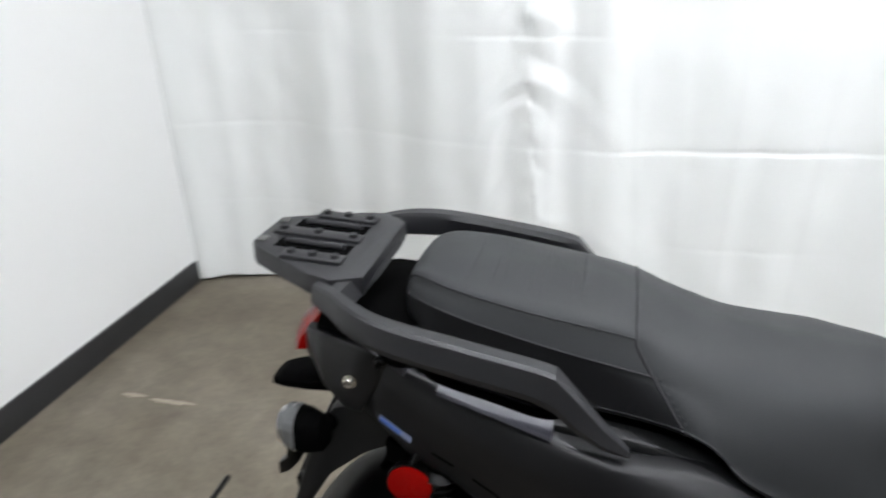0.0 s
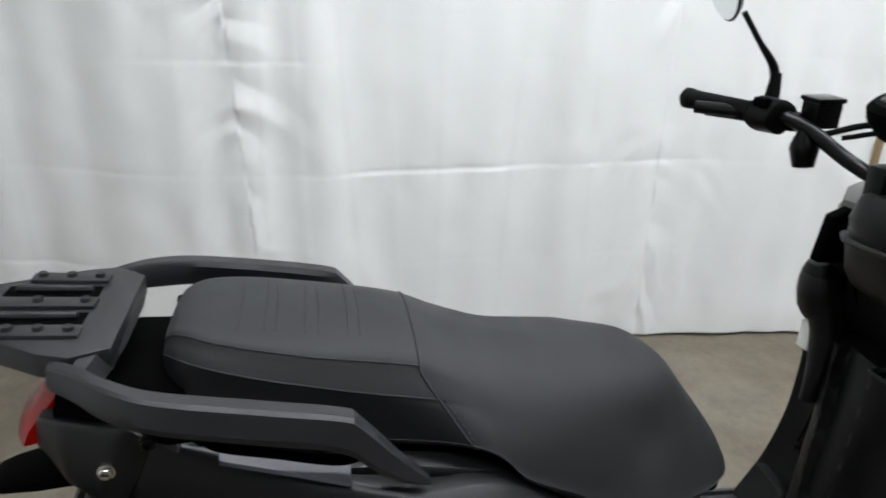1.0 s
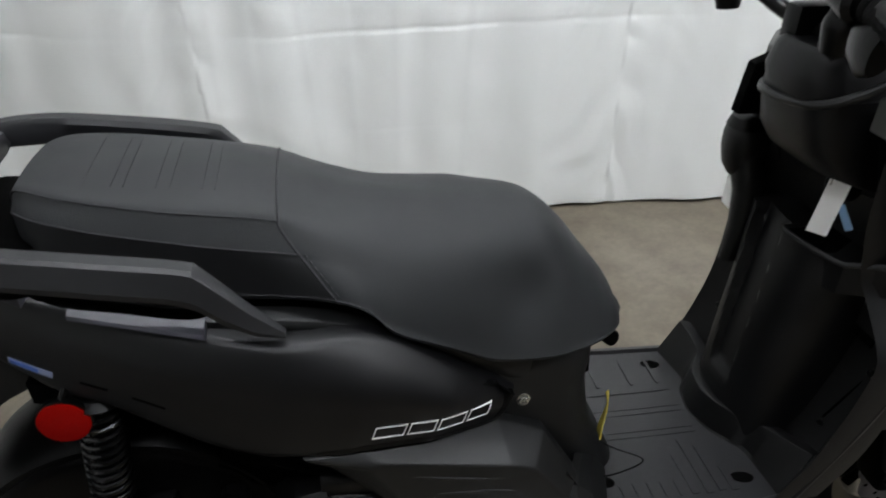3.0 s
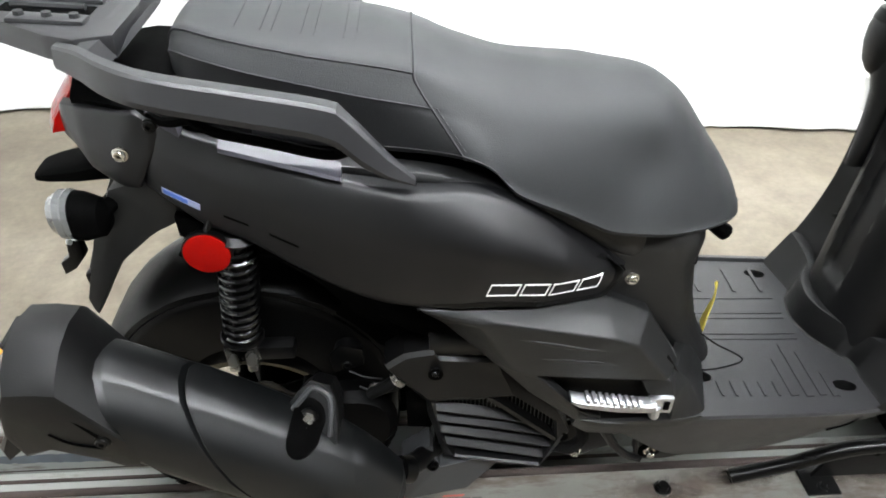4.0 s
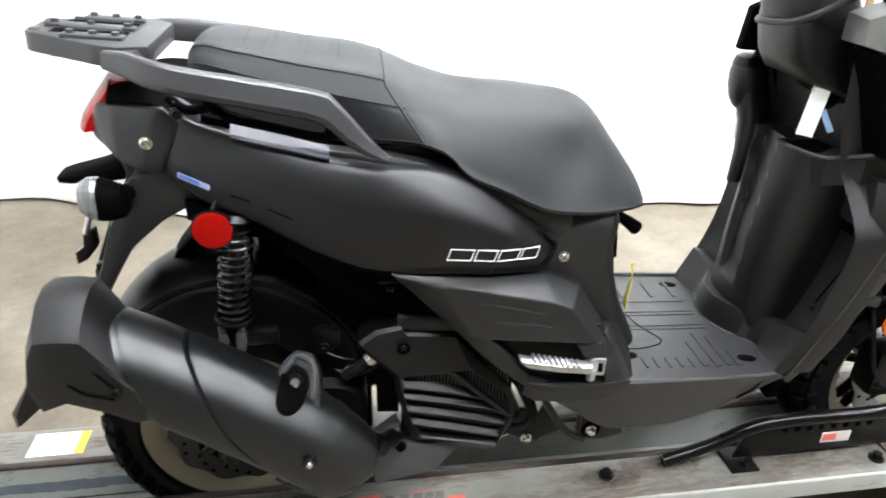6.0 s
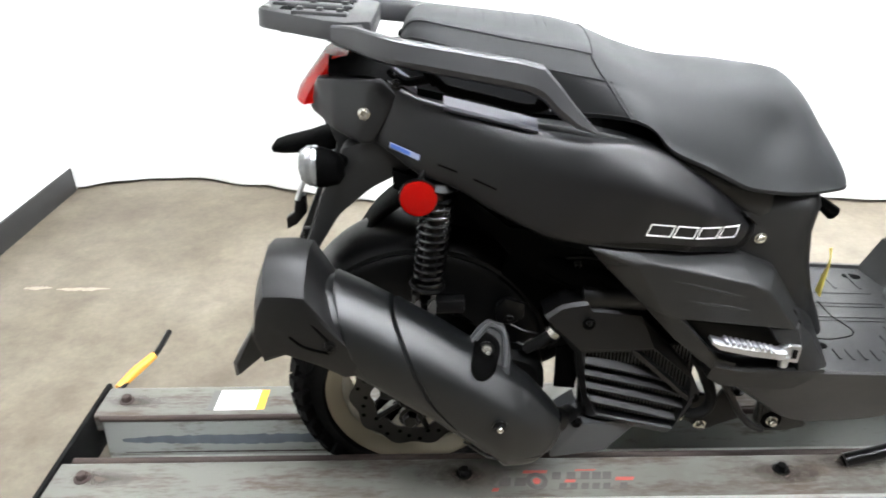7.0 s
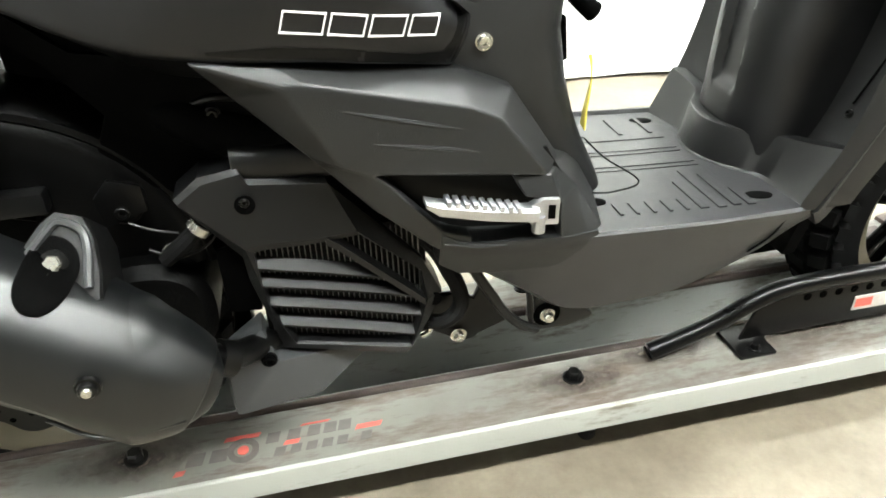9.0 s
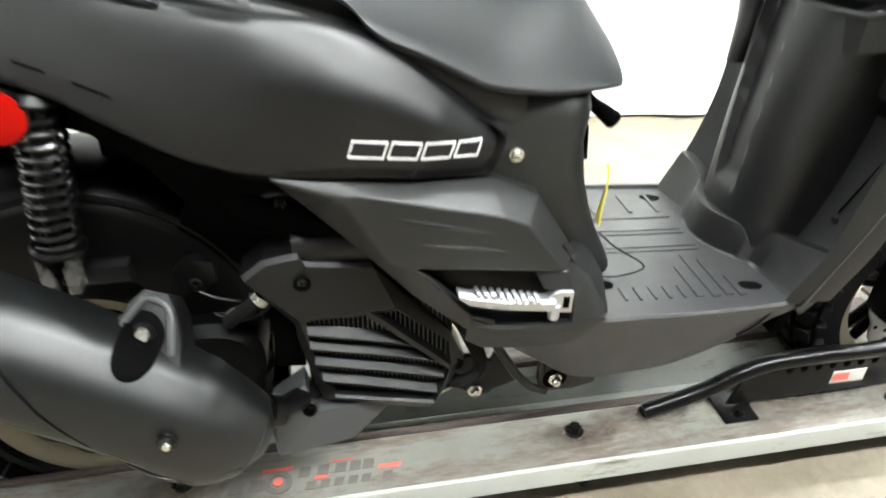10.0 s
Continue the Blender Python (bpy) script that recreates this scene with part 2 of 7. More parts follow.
GRIPYELLOW = material("amber_grip_plastic", (0.60, 0.27, 0.025), 0.5, 0, 200, 0.1, 12, 0.2)
YELLOWTAG = material("yellow_tag", (0.42, 0.34, 0.05), 0.5, 0, 200, 0.1, 12, 0.2)
PALEMARK = material("pale_mark", (0.27, 0.24, 0.19), 0.6, 0, 90, 0.05, 40, 0.35)
OLDLABEL = material("faded_label", (0.34, 0.32, 0.30), 0.6, 0, 200, 0.05, 60, 0.5)
SWITCHRED = material("red_switch", (0.6, 0.05, 0.03), 0.4, 0, 200, 0.05, 12, 0.1)
BASEBOARD = material("baseboard_vinyl", (0.018, 0.018, 0.019), 0.5, 0, 80, 0.1, 3, 0.3)
WALLPAINT = material("wall_paint", (0.72, 0.72, 0.705), 0.6, 0, 120, 0.05, 1.2, 0.03)
HALL = material("hall_wall", (0.10, 0.098, 0.095), 0.8, 0, 60, 0.05, 0.8, 0.2)
CEILING = material("ceiling_paint", (0.06, 0.06, 0.06), 0.8, 0, 60, 0.05, 1.5, 0.04)
WOODTRIM = material("wood_trim", (0.23, 0.165, 0.085), 0.5, 0, 60, 0.1, 6, 0.3)


def concrete():
    m = material("concrete", (0.36, 0.32, 0.26), 0.62, 0, 60, 0.12, 1.3, 0.18)
    N, L = m.node_tree.nodes, m.node_tree.links
    bsdf = N["Principled BSDF"]
    tc = N.new("ShaderNodeTexCoord")
    a, b, c = (N.new("ShaderNodeTexNoise") for _ in range(3))
    for t, s, d in ((a, 1.6, 8), (b, 9, 8), (c, 70, 4)):
        t.inputs["Scale"].default_value, t.inputs["Detail"].default_value = s, d
        t.inputs["Roughness"].default_value = 0.65
        L.new(tc.outputs["Object"], t.inputs["Vector"])
    r1 = N.new("ShaderNodeValToRGB")
    e = r1.color_ramp.elements
    e[0].position, e[0].color = 0.32, (0.088, 0.072, 0.052, 1)
    e[1].position, e[1].color = 0.70, (0.175, 0.156, 0.126, 1)
    k = e.new(0.5)
    k.color = (0.133, 0.115, 0.087, 1)
    L.new(a.outputs["Fac"], r1.inputs[0])
    r2 = N.new("ShaderNodeValToRGB")
    e = r2.color_ramp.elements
    e[0].position, e[0].color = 0.30, (0.72, 0.70, 0.66, 1)
    e[1].position, e[1].color = 0.72, (1.12, 1.10, 1.08, 1)
    L.new(b.outputs["Fac"], r2.inputs[0])
    mx = N.new("ShaderNodeMix")
    mx.data_type, mx.blend_type = "RGBA", "MULTIPLY"
    mx.inputs[0].default_value = 1
    L.new(r1.outputs[0], mx.inputs[6])
    L.new(r2.outputs[0], mx.inputs[7])
    r3 = N.new("ShaderNodeValToRGB")
    e = r3.color_ramp.elements
    e[0].position, e[0].color = 0.3, (0.86, 0.86, 0.85, 1)
    e[1].position, e[1].color = 0.7, (1.06, 1.06, 1.05, 1)
    L.new(c.outputs["Fac"], r3.inputs[0])
    mx2 = N.new("ShaderNodeMix")
    mx2.data_type, mx2.blend_type = "RGBA", "MULTIPLY"
    mx2.inputs[0].default_value = 1
    L.new(mx.outputs[2], mx2.inputs[6])
    L.new(r3.outputs[0], mx2.inputs[7])
    L.new(mx2.outputs[2], bsdf.inputs["Base Color"])
    return m


def worn_steel(name, base, rust, amount, metal=0.55):
    """Grey painted steel, scuffed, with rusty and oily patches."""
    m = material(name, base, 0.42, metal, 350, 0.12, 5, 0.12)
    N, L = m.node_tree.nodes, m.node_tree.links
    bsdf = N["Principled BSDF"]
    src = bsdf.inputs["Base Color"].links[0].from_socket
    tc = N.new("ShaderNodeTexCoord")
    mp = N.new("ShaderNodeMapping")
    mp.inputs["Scale"].default_value = (0.6, 2.5, 2.5)
    L.new(tc.outputs["Object"], mp.inputs[0])
    a, b = N.new("ShaderNodeTexNoise"), N.new("ShaderNodeTexNoise")
    for t, s in ((a, 7), (b, 45)):
        t.inputs["Scale"].default_value, t.inputs["Detail"].default_value, t.inputs["Roughness"].default_value = s, 9, 0.7
        L.new(mp.outputs[0], t.inputs["Vector"])
    ad = N.new("ShaderNodeMath")
    ad.operation = "MULTIPLY_ADD"
    ad.inputs[1].default_value = 0.45
    L.new(b.outputs["Fac"], ad.inputs[0])
    L.new(a.outputs["Fac"], ad.inputs[2])
    r = N.new("ShaderNodeMapRange")
    r.inputs[1].default_value, r.inputs[2].default_value = 0.86 - amount, 1.02 - amount
    L.new(ad.outputs[0], r.inputs[0])
    mx = N.new("ShaderNodeMix")
    mx.data_type = "RGBA"
    mx.inputs[7].default_value = (*rust, 1)
    L.new(src, mx.inputs[6])
    L.new(r.outputs[0], mx.inputs[0])
    L.new(mx.outputs[2], bsdf.inputs["Base Color"])
    inv = N.new("ShaderNodeMath")
    inv.operation = "MULTIPLY_ADD"
    inv.inputs[1].default_value, inv.inputs[2].default_value = -0.9 * metal, metal
    L.new(r.outputs[0], inv.inputs[0])
    L.new(inv.outputs[0], bsdf.inputs["Metallic"])
    rg = N.new("ShaderNodeMath")
    rg.operation = "MULTIPLY_ADD"
    rg.inputs[1].default_value, rg.inputs[2].default_value = 0.3, 0.42
    L.new(r.outputs[0], rg.inputs[0])
    L.new(rg.outputs[0], bsdf.inputs["Roughness"])
    return m


def fabric():
    m = material("curtain_fabric", (0.71, 0.72, 0.70), 0.62, 0, 900, 0.12, 2, 0.03)
    b = m.node_tree.nodes["Principled BSDF"]
    b.inputs["Sheen Weight"].default_value = 0.15
    b.inputs["Roughness"].default_value = 0.55
    return m


CONCRETE = concrete()
STEEL = worn_steel("lift_steel", (0.125, 0.124, 0.110), (0.062, 0.046, 0.035), 0.14, 0.30)
BEDSTEEL = worn_steel("lift_bed_steel", (0.30, 0.31, 0.29), (0.12, 0.10, 0.08), 0.09, 0.15)
RUST = worn_steel("rusty_steel", (0.058, 0.040, 0.032), (0.026, 0.015, 0.012), 0.28)
# the rail's steel, cleaner and paler to hold the edge highlight
EDGESTEEL = worn_steel("clean_lit_edge_steel", (0.27, 0.275, 0.255), (0.11, 0.095, 0.075), 0.05, 0.10)
# mid tone chosen to lighten the shadow under the lift
FILLSTEEL = worn_steel("base_fill_steel", (0.20, 0.18, 0.145), (0.09, 0.075, 0.055), 0.12, 0.0)
FABRIC = fabric()


def grime(m, start, end):
    """Brown oily grime trodden into the middle stretch of the rail."""
    N, L = m.node_tree.nodes, m.node_tree.links
    bsdf = N["Principled BSDF"]
    src = bsdf.inputs["Base Color"].links[0].from_socket
    tc, sx, nz = N.new("ShaderNodeTexCoord"), N.new("ShaderNodeSeparateXYZ"), N.new("ShaderNodeTexNoise")
    L.new(tc.outputs["Object"], sx.inputs[0])
    L.new(tc.outputs["Object"], nz.inputs["Vector"])
    nz.inputs["Scale"].default_value, nz.inputs["Detail"].default_value, nz.inputs["Roughness"].default_value = 13, 8, 0.68
    up, ns, mul = N.new("ShaderNodeMapRange"), N.new("ShaderNodeMapRange"), N.new("ShaderNodeMath")
    up.inputs[1].default_value, up.inputs[2].default_value = start, end
    ns.inputs[1].default_value, ns.inputs[2].default_value, ns.inputs[4].default_value = 0.42, 0.66, 0.8
    L.new(sx.outputs["X"], up.inputs[0])
    L.new(nz.outputs["Fac"], ns.inputs[0])
    mul.operation = "MULTIPLY"
    L.new(up.outputs[0], mul.inputs[0])
    L.new(ns.outputs[0], mul.inputs[1])
    mx = N.new("ShaderNodeMix")
    mx.data_type = "RGBA"
    mx.inputs[7].default_value = (0.060, 0.045, 0.036, 1)
    L.new(mul.outputs[0], mx.inputs[0])
    L.new(src, mx.inputs[6])
    L.new(mx.outputs[2], bsdf.inputs["Base Color"])


def soft_stain(rx, ry):
    """Oily brown dirt that thins out in blotches towards its rim."""
    m = material("oily_stain", (0.055, 0.042, 0.034), 0.5, 0, 200, 0.1, 30, 0.3)
    m.surface_render_method = "DITHERED"
    N, L = m.node_tree.nodes, m.node_tree.links
    tc, mp, ln, nz = N.new("ShaderNodeTexCoord"), N.new("ShaderNodeMapping"), N.new("ShaderNodeVectorMath"), N.new("ShaderNodeTexNoise")
    mp.inputs["Scale"].default_value = (1 / rx, 1 / ry, 0)
    ln.operation = "LENGTH"
    nz.inputs["Scale"].default_value, nz.inputs["Detail"].default_value, nz.inputs["Roughness"].default_value = 26, 8, 0.7
    L.new(tc.outputs["Object"], mp.inputs[0])
    L.new(mp.outputs[0], ln.inputs[0])
    L.new(tc.outputs["Object"], nz.inputs["Vector"])
    ad, mr = N.new("ShaderNodeMath"), N.new("ShaderNodeMapRange")
    ad.operation = "MULTIPLY_ADD"
    ad.inputs[1].default_value = -0.75
    L.new(ln.outputs["Value"], ad.inputs[0])
    L.new(nz.outputs["Fac"], ad.inputs[2])
    mr.inputs[1].default_value, mr.inputs[2].default_value, mr.inputs[4].default_value = -0.12, 0.42, 0.85
    L.new(ad.outputs[0], mr.inputs[0])
    L.new(mr.outputs[0], N["Principled BSDF"].inputs["Alpha"])
    return m


grime(STEEL, 0.0, 0.40)
LAMP = bpy.data.materials.new("lamp_glow")
LAMP.use_nodes = True
LAMP.node_tree.nodes["Principled BSDF"].inputs["Emission Color"].default_value = (0.94, 0.965, 1.0, 1)
LAMP.node_tree.nodes["Principled BSDF"].inputs["Emission Strength"].default_value = 68
GLASS = material("mirror_glass", (0.85, 0.87, 0.88), 0.03, 1.0, 10, 0, 10, 0.02)
SCREEN = material("display_glass", (0.0110, 0.0125, 0.0115), 0.35, 0, 10, 0, 10, 0.05, 0, 0.25)


# ---- the room ----
FLOOR = 0.08


def room():
    f = tagged(part("floor", box((-1.7, -9.2, FLOOR - 0.1), (5.2, 2.6, FLOOR), 0), CONCRETE, None, "", 0), "stained beige polished concrete floor", "floor", "", "structure")
    rs = np.random.RandomState(8)
    for x0, x1, y in ((-1.34, -1.25, 0.800), (-1.23, -1.06, 0.790)):
        bm = bmesh.new()
        prev = None
        for k, x in enumerate(np.linspace(x0, x1, 14)):
            e = math.sin(math.pi * (k + 0.3) / 13.6) ** 0.5
            a = [bm.verts.new((x, y - (0.006 + 0.010 * rs.rand()) * e, FLOOR + 0.0006)), bm.verts.new((x, y + (0.004 + 0.008 * rs.rand()) * e, FLOOR + 0.0006))]
            if prev:
                bm.faces.new((prev[0], a[0], a[1], prev[1]))
            prev = a
        part("paint_mark", bm, PALEMARK, f, "pale scuffed paint mark", 0)
    tagged(part("wall_west", box((-1.70, -9.2, FLOOR), (-1.55, 2.6, 4.3), 0), WALLPAINT, None, "", 0), "plain white painted wall", "wall", "", "structure")
    tagged(part("baseboard", box((-1.55, -9.2, FLOOR), (-1.541, 1.60, FLOOR + 0.1), 0.003), BASEBOARD, None), "black vinyl baseboard along the white wall", "baseboard", "", "structure")
    tagged(part("wall_north", box((-1.55, 2.45, FLOOR), (5.2, 2.6, 4.3), 0), WALLPAINT, None, "", 0), "white wall hidden behind the curtain", "wall", "", "structure")
    tagged(part("wall_east", box((5.08, -9.2, FLOOR), (5.2, 2.45, 4.3), 0), HALL, None, "", 0), "plain grey painted wall", "wall", "", "structure")
    tagged(part("wall_south", box((-1.55, -9.2, FLOOR), (5.08, -9.08, 4.3), 0), HALL, None, "", 0), "grey painted hall wall", "wall", "", "structure")
    tagged(part("ceiling", box((-1.7, -9.2, 4.3), (5.2, 2.6, 4.42), 0), CEILING, None, "", 0), "plain grey ceiling", "ceiling", "", "structure")
    # white panel beside the curtain with a thin wooden edge
    tagged(part("wall_panel", box((2.085, 1.285, FLOOR), (4.9, 1.36, 3.0), 0.004), WALLPAINT, None), "white wall panel beside the curtain", "wall panel", "", "structure")
    tagged(part("trim", box((2.062, 1.280, FLOOR), (2.084, 1.365, 3.0), 0.003), WOODTRIM, None), "thin brown wooden edge strip", "trim", "", "structure")


CURTAIN_LINE = [(-1.55, 1.60), (-1.31, 1.665), (-1.10, 1.70), (-0.88, 1.645), (-0.58, 1.485), (-0.25, 1.405), (0.1, 1.40), (0.8, 1.42), (1.45, 1.395), (1.82, 1.345), (2.07, 1.305)]


def curtain():
    xs = np.linspace(-1.5495, 2.0605, 600)
    zs = np.r_[np.linspace(FLOOR + 0.012, 1.9, 240), np.linspace(1.92, 3.1, 16)]
    base = np.interp(xs, [a for a, _ in CURTAIN_LINE], [b for _, b in CURTAIN_LINE])
    k = np.ones(41) / 41
    base = np.convolve(np.pad(base, 20, mode="edge"), k, mode="valid")
    bm = bmesh.new()
    G = []
    for i, x in enumerate(xs):
        wide = 0.040 * noise.noise((x * 3.4, 0.3, 3.0))
        col = []
        for z in zs:
            zz = min(z, 2.2)
            fold = wide + 0.024 * noise.noise((x * 7.5 + 0.5 * noise.noise((x * 2, zz * 0.6, 4)), zz * 0.25, 9.0))
            fold += 0.022 * math.exp(-((x - 0.28 - 0.03 * zz) / 0.09) ** 2) - 0.022 * math.exp(-((x + 0.58) / 0.10) ** 2)
            # pulled strips: sharp creases that fan out downwards from a gathered line
            for xc, wd, am in ((-0.085 + 0.05 * (1.1 - zz), 0.17, 1.0), (1.31, 0.19, 0.8)):
                s = abs(x - xc)
                g = math.exp(-(s / wd) ** 2) * am
                if g > 0.02:
                    n1 = noise.noise((x * 3.1, zz * 2.6, 2 + xc))
                    side = 3.0 if x > xc else 0.0
                    p = (zz + s * (1.25 + 0.5 * n1)) * 5.2 + 1.1 * noise.noise((x * 4, zz * 4.5, 8 + side)) + side
                    r = 1 - abs(2 * (p % 1.0) - 1)
                    fold += g * 0.013 * r * (0.5 + 0.9 * noise.noise((x * 5 + side, zz * 3.2, 6 + xc)))
                    fold += 0.006 * am * math.exp(-(s / 0.035) ** 2) * noise.noise((x * 9, zz * 17, 3 + xc))
            # pressed creases from having been folded
            for zc in (0.446, 0.775, 1.123, 1.466):
                d = z - zc - 0.006 * noise.noise((x * 1.1, zc * 5, 1.0))
                if abs(d) < 0.15:
                    fold -= 0.0042 * math.exp(-abs(d) / (0.011 if d > 0 else 0.004)) * max(0.08, 0.45 + 0.9 * noise.noise((x * 2.3, zc * 3, 7.0)))
                    fold += 0.004 * math.exp(-(d / 0.06) ** 2) * noise.noise((x * 6, zc * 9, 4.0))
            fold += 0.0035 * noise.noise((x * 11, z * 8, 2.0))
            hem = 0.0 if z > FLOOR + 0.02 else 0.012 * noise.noise((x * 4, 1, 1))
            fold *= min(1, (x + 1.5495) / 0.05)
            col.append(bm.verts.new((x, base[i] - fold, z + hem)))
        G.append(col)
    for i in range(len(xs) - 1):
        for j in range(len(zs) - 1):
            bm.faces.new((G[i][j], G[i + 1][j], G[i + 1][j + 1], G[i][j + 1]))
    ob = part("curtain", bm, FABRIC, None, "", 180)
    sol = ob.modifiers.new("cloth", "SOLIDIFY")
    sol.thickness = 0.003
    return tagged(ob, "creased white fabric curtain hanging to just above the floor", "curtain")


def ceiling_lamp(x, y, z):
    lamp = thing("ceiling_lamp", (x, y, 4.3), "long white hanging light tube fixture", "ceiling lamp", "ceiling lamps")
    part("housing", box((x - 0.66, y - 0.10, z), (x + 0.66, y + 0.10, z + 0.05), 0.006), WHITE, lamp)
    part("diffuser", box((x - 0.64, y - 0.085, z - 0.035), (x + 0.64, y + 0.085, z), 0.01), LAMP, lamp, "glowing white diffuser", 30)
    for dx in (-0.5, 0.5):
        part("hanger", tube([(x + dx, y, z + 0.05), (x + dx, y, 4.3)], 0.006, 6), BLACKMETAL, lamp)


room()
curtain()
for lx, ly in ((0.3, 0.35), (2.0, 0.35), (3.7, 0.35), (0.3, -1.6), (2.0, -1.6), (3.7, -1.6)):
    ceiling_lamp(lx, ly, 3.3)

from mathutils.bvhtree import BVHTree

# ---- the lift ----
def bars(boxes, tree, mat, name, parent, label="", rise=0.0008, along="y", n=6):
    """Flat print laid on a surface: each box is four corners in x and z (or x and y for along = 'z')."""
    bm = bmesh.new()
    for quad in boxes:
        q = [np.array(p, float) for p in quad]
        G = []
        for i in range(n + 1):
            row = []
            for j in range(3):
                a = q[0] + (q[1] - q[0]) * i / n
                b = q[3] + (q[2] - q[3]) * i / n
                x, w = a + (b - a) * j / 2
                if along == "y":
                    hit = tree.ray_cast(Vector((x, -1.5, w)), Vector((0, 1, 0)))[0] or Vector((x, -0.15, w))
                    p = (x, hit.y - rise, w)
                else:
                    hit = tree.ray_cast(Vector((x, w, 2.0)), Vector((0, 0, -1)))[0] or Vector((x, w, 0.2))
                    p = (x, w, hit.z + rise)
                row.append(bm.verts.new(p))
            G.append(row)
        for i in range(n):
            for j in range(2):
                bm.faces.new((G[i][j], G[i + 1][j], G[i + 1][j + 1], G[i][j + 1]))
    if along == "y":
        g = bmesh.ops.extrude_face_region(bm, geom=bm.faces[:])
        bmesh.ops.translate(bm, vec=(0, rise * 0.9, 0), verts=[v for v in g["geom"] if isinstance(v, bmesh.types.BMVert)])
    else:
        g = bmesh.ops.extrude_face_region(bm, geom=bm.faces[:])
        bmesh.ops.translate(bm, vec=(0, 0, -rise * 0.9), verts=[v for v in g["geom"] if isinstance(v, bmesh.types.BMVert)])
    return part(name, bm, mat, parent, label, 30)


def channel(x0, x1, y0, y1, zt, h, t=0.004, r=0.008):
    """A steel rail of folded sheet, open below."""
    prof = []
    for a in np.linspace(0, math.pi / 2, 5):
        prof.append((y0 + r - r * math.cos(a), zt - r + r * math.sin(a)))
    for a in np.linspace(math.pi / 2, 0, 5):
        prof.append((y1 - r + r * math.cos(a), zt - r + r * math.sin(a)))
    out = [(y0, zt - h)] + prof + [(y1, zt - h)]
    inn = [(y1 - t, zt - h), (y1 - t, zt - t), (y0 + t, zt - t), (y0 + t, zt - h)]
    ring = out + inn
    return loft([[(x, y, z) for y, z in ring] for x in np.linspace(x0, x1, 12)])


def hexbolt(at, r, mat, parent, axis=(0, 0, 1), name="bolt", h=0.008):
    bm = lathe([(r * 1.6, 0), (r * 1.6, 0.002), (r * 1.5, 0.0025)], at, axis, 18)
    lathe([(r * 1.1, 0.002), (r * 1.1, h * 0.8), (r * 0.9, h)], at, axis, 6, bm)
    return part(name, bm, mat, parent, "", 25)


def lift():
    L = thing("motorcycle_lift", (0.35, -0.02, 0.0), "worn grey steel motorcycle lift platform with rusty stains", "motorcycle lift")
    bed = part("bed", box((-0.735, -0.10, 0.082), (1.42, 0.072, 0.096), 0.002), BEDSTEEL, L, "oil-stained grey steel wheel channel")
    near = channel(-0.755, 1.41, -0.190, -0.082, 0.20, 0.042)
    tree = BVHTree.FromBMesh(near)
    rail = part("side_rail", near, STEEL, L, "scuffed grey steel rail with printed lettering")
    # clean front edge, its highlight painted as a paler strip
    part("rail_edge", box((-0.752, -0.1925, 0.158), (1.408, -0.1850, 0.2012), 0.004, 3), EDGESTEEL, rail, "clean front edge with its highlight in the colour")
    # unseen slab added below the rails to soften the dark there
    part("base_fill", box((-0.74, -0.050, FLOOR), (1.39, 0.128, 0.082), 0.004), FILLSTEEL, L, "added slab in a dusty tone under the rails")
    far = part("side_rail", channel(-0.755, 1.41, 0.055, 0.152, 0.20, 0.042), STEEL, L)
    # folded inner walls of the channel, with a rounded lip
    part("channel_wall", loft([[(x, -0.084, 0.196), (x, -0.078, 0.190), (x, -0.074, 0.16), (x, -0.066, 0.10), (x, -0.070, 0.098), (x, -0.082, 0.16)] for x in (-0.735, 0.3, 1.41)]), BEDSTEEL, L)
    part("channel_wall", loft([[(x, 0.057, 0.196), (x, 0.050, 0.190), (x, 0.046, 0.16), (x, 0.038, 0.10), (x, 0.042, 0.098), (x, 0.055, 0.16)] for x in (-0.735, 0.3, 1.41)]), BEDSTEEL, L)
    part("lip", tube([(-0.74, -0.073, 0.189), (1.40, -0.073, 0.189)], 0.010, 12), RUST, L, "rust-brown round lip")
    part("lip", tube([(-0.74, 0.052, 0.193), (1.40, 0.052, 0.193)], 0.007, 10), RUST, L, "rust-brown round lip")
    part("lip", tube([(-0.74, -0.060, 0.166), (1.40, -0.060, 0.166)], 0.006, 10), RUST, L, "rust-brown round lip")
    part("weld_strip", box((-0.70, -0.056, 0.096), (1.38, -0.046, 0.101), 0.002), RUST, L, "rusty weld line")
    part("weld_strip", box((-0.70, 0.016, 0.096), (1.38, 0.024, 0.100), 0.002), RUST, L, "rusty weld line")
    for n, (z0, z1, mat) in enumerate(((0.128, 0.152, STAIN), (0.106, 0.110, RUST))):
        bm = bmesh.new()
        rs = np.random.RandomState(4 + n)
        prev = None
        for k, x in enumerate(np.linspace(-0.70, -0.12, 60)):
            e = math.sin(math.pi * (k + 0.2) / 59.4) ** 0.35
            zm = (z0 + z1) / 2
            a = [bm.verts.new((x, 0.0385 + 0.008 * (z - 0.10) / 0.06 - 0.0012, z)) for z in (zm - (zm - z0) * e * (0.75 + 0.5 * rs.rand()), zm + (z1 - zm) * e * (0.8 + 0.4 * rs.rand()))]
            if prev:
                bm.faces.new((prev[0], prev[1], a[1], a[0]))
            prev = a
        part("oil_stain" if n == 0 else "rust_streak", bm, mat, bed, "dark blue-grey oil stain" if n == 0 else "rust streak", 0)
    # end plate with a rubbed rubber edge
    part("end_plate", plate([(-0.775, 0.10), (-0.757, 0.10), (-0.757, 0.205), (-0.768, 0.205)], -0.20, 0.16, 0.003), RUBBER, L, "black end plate")
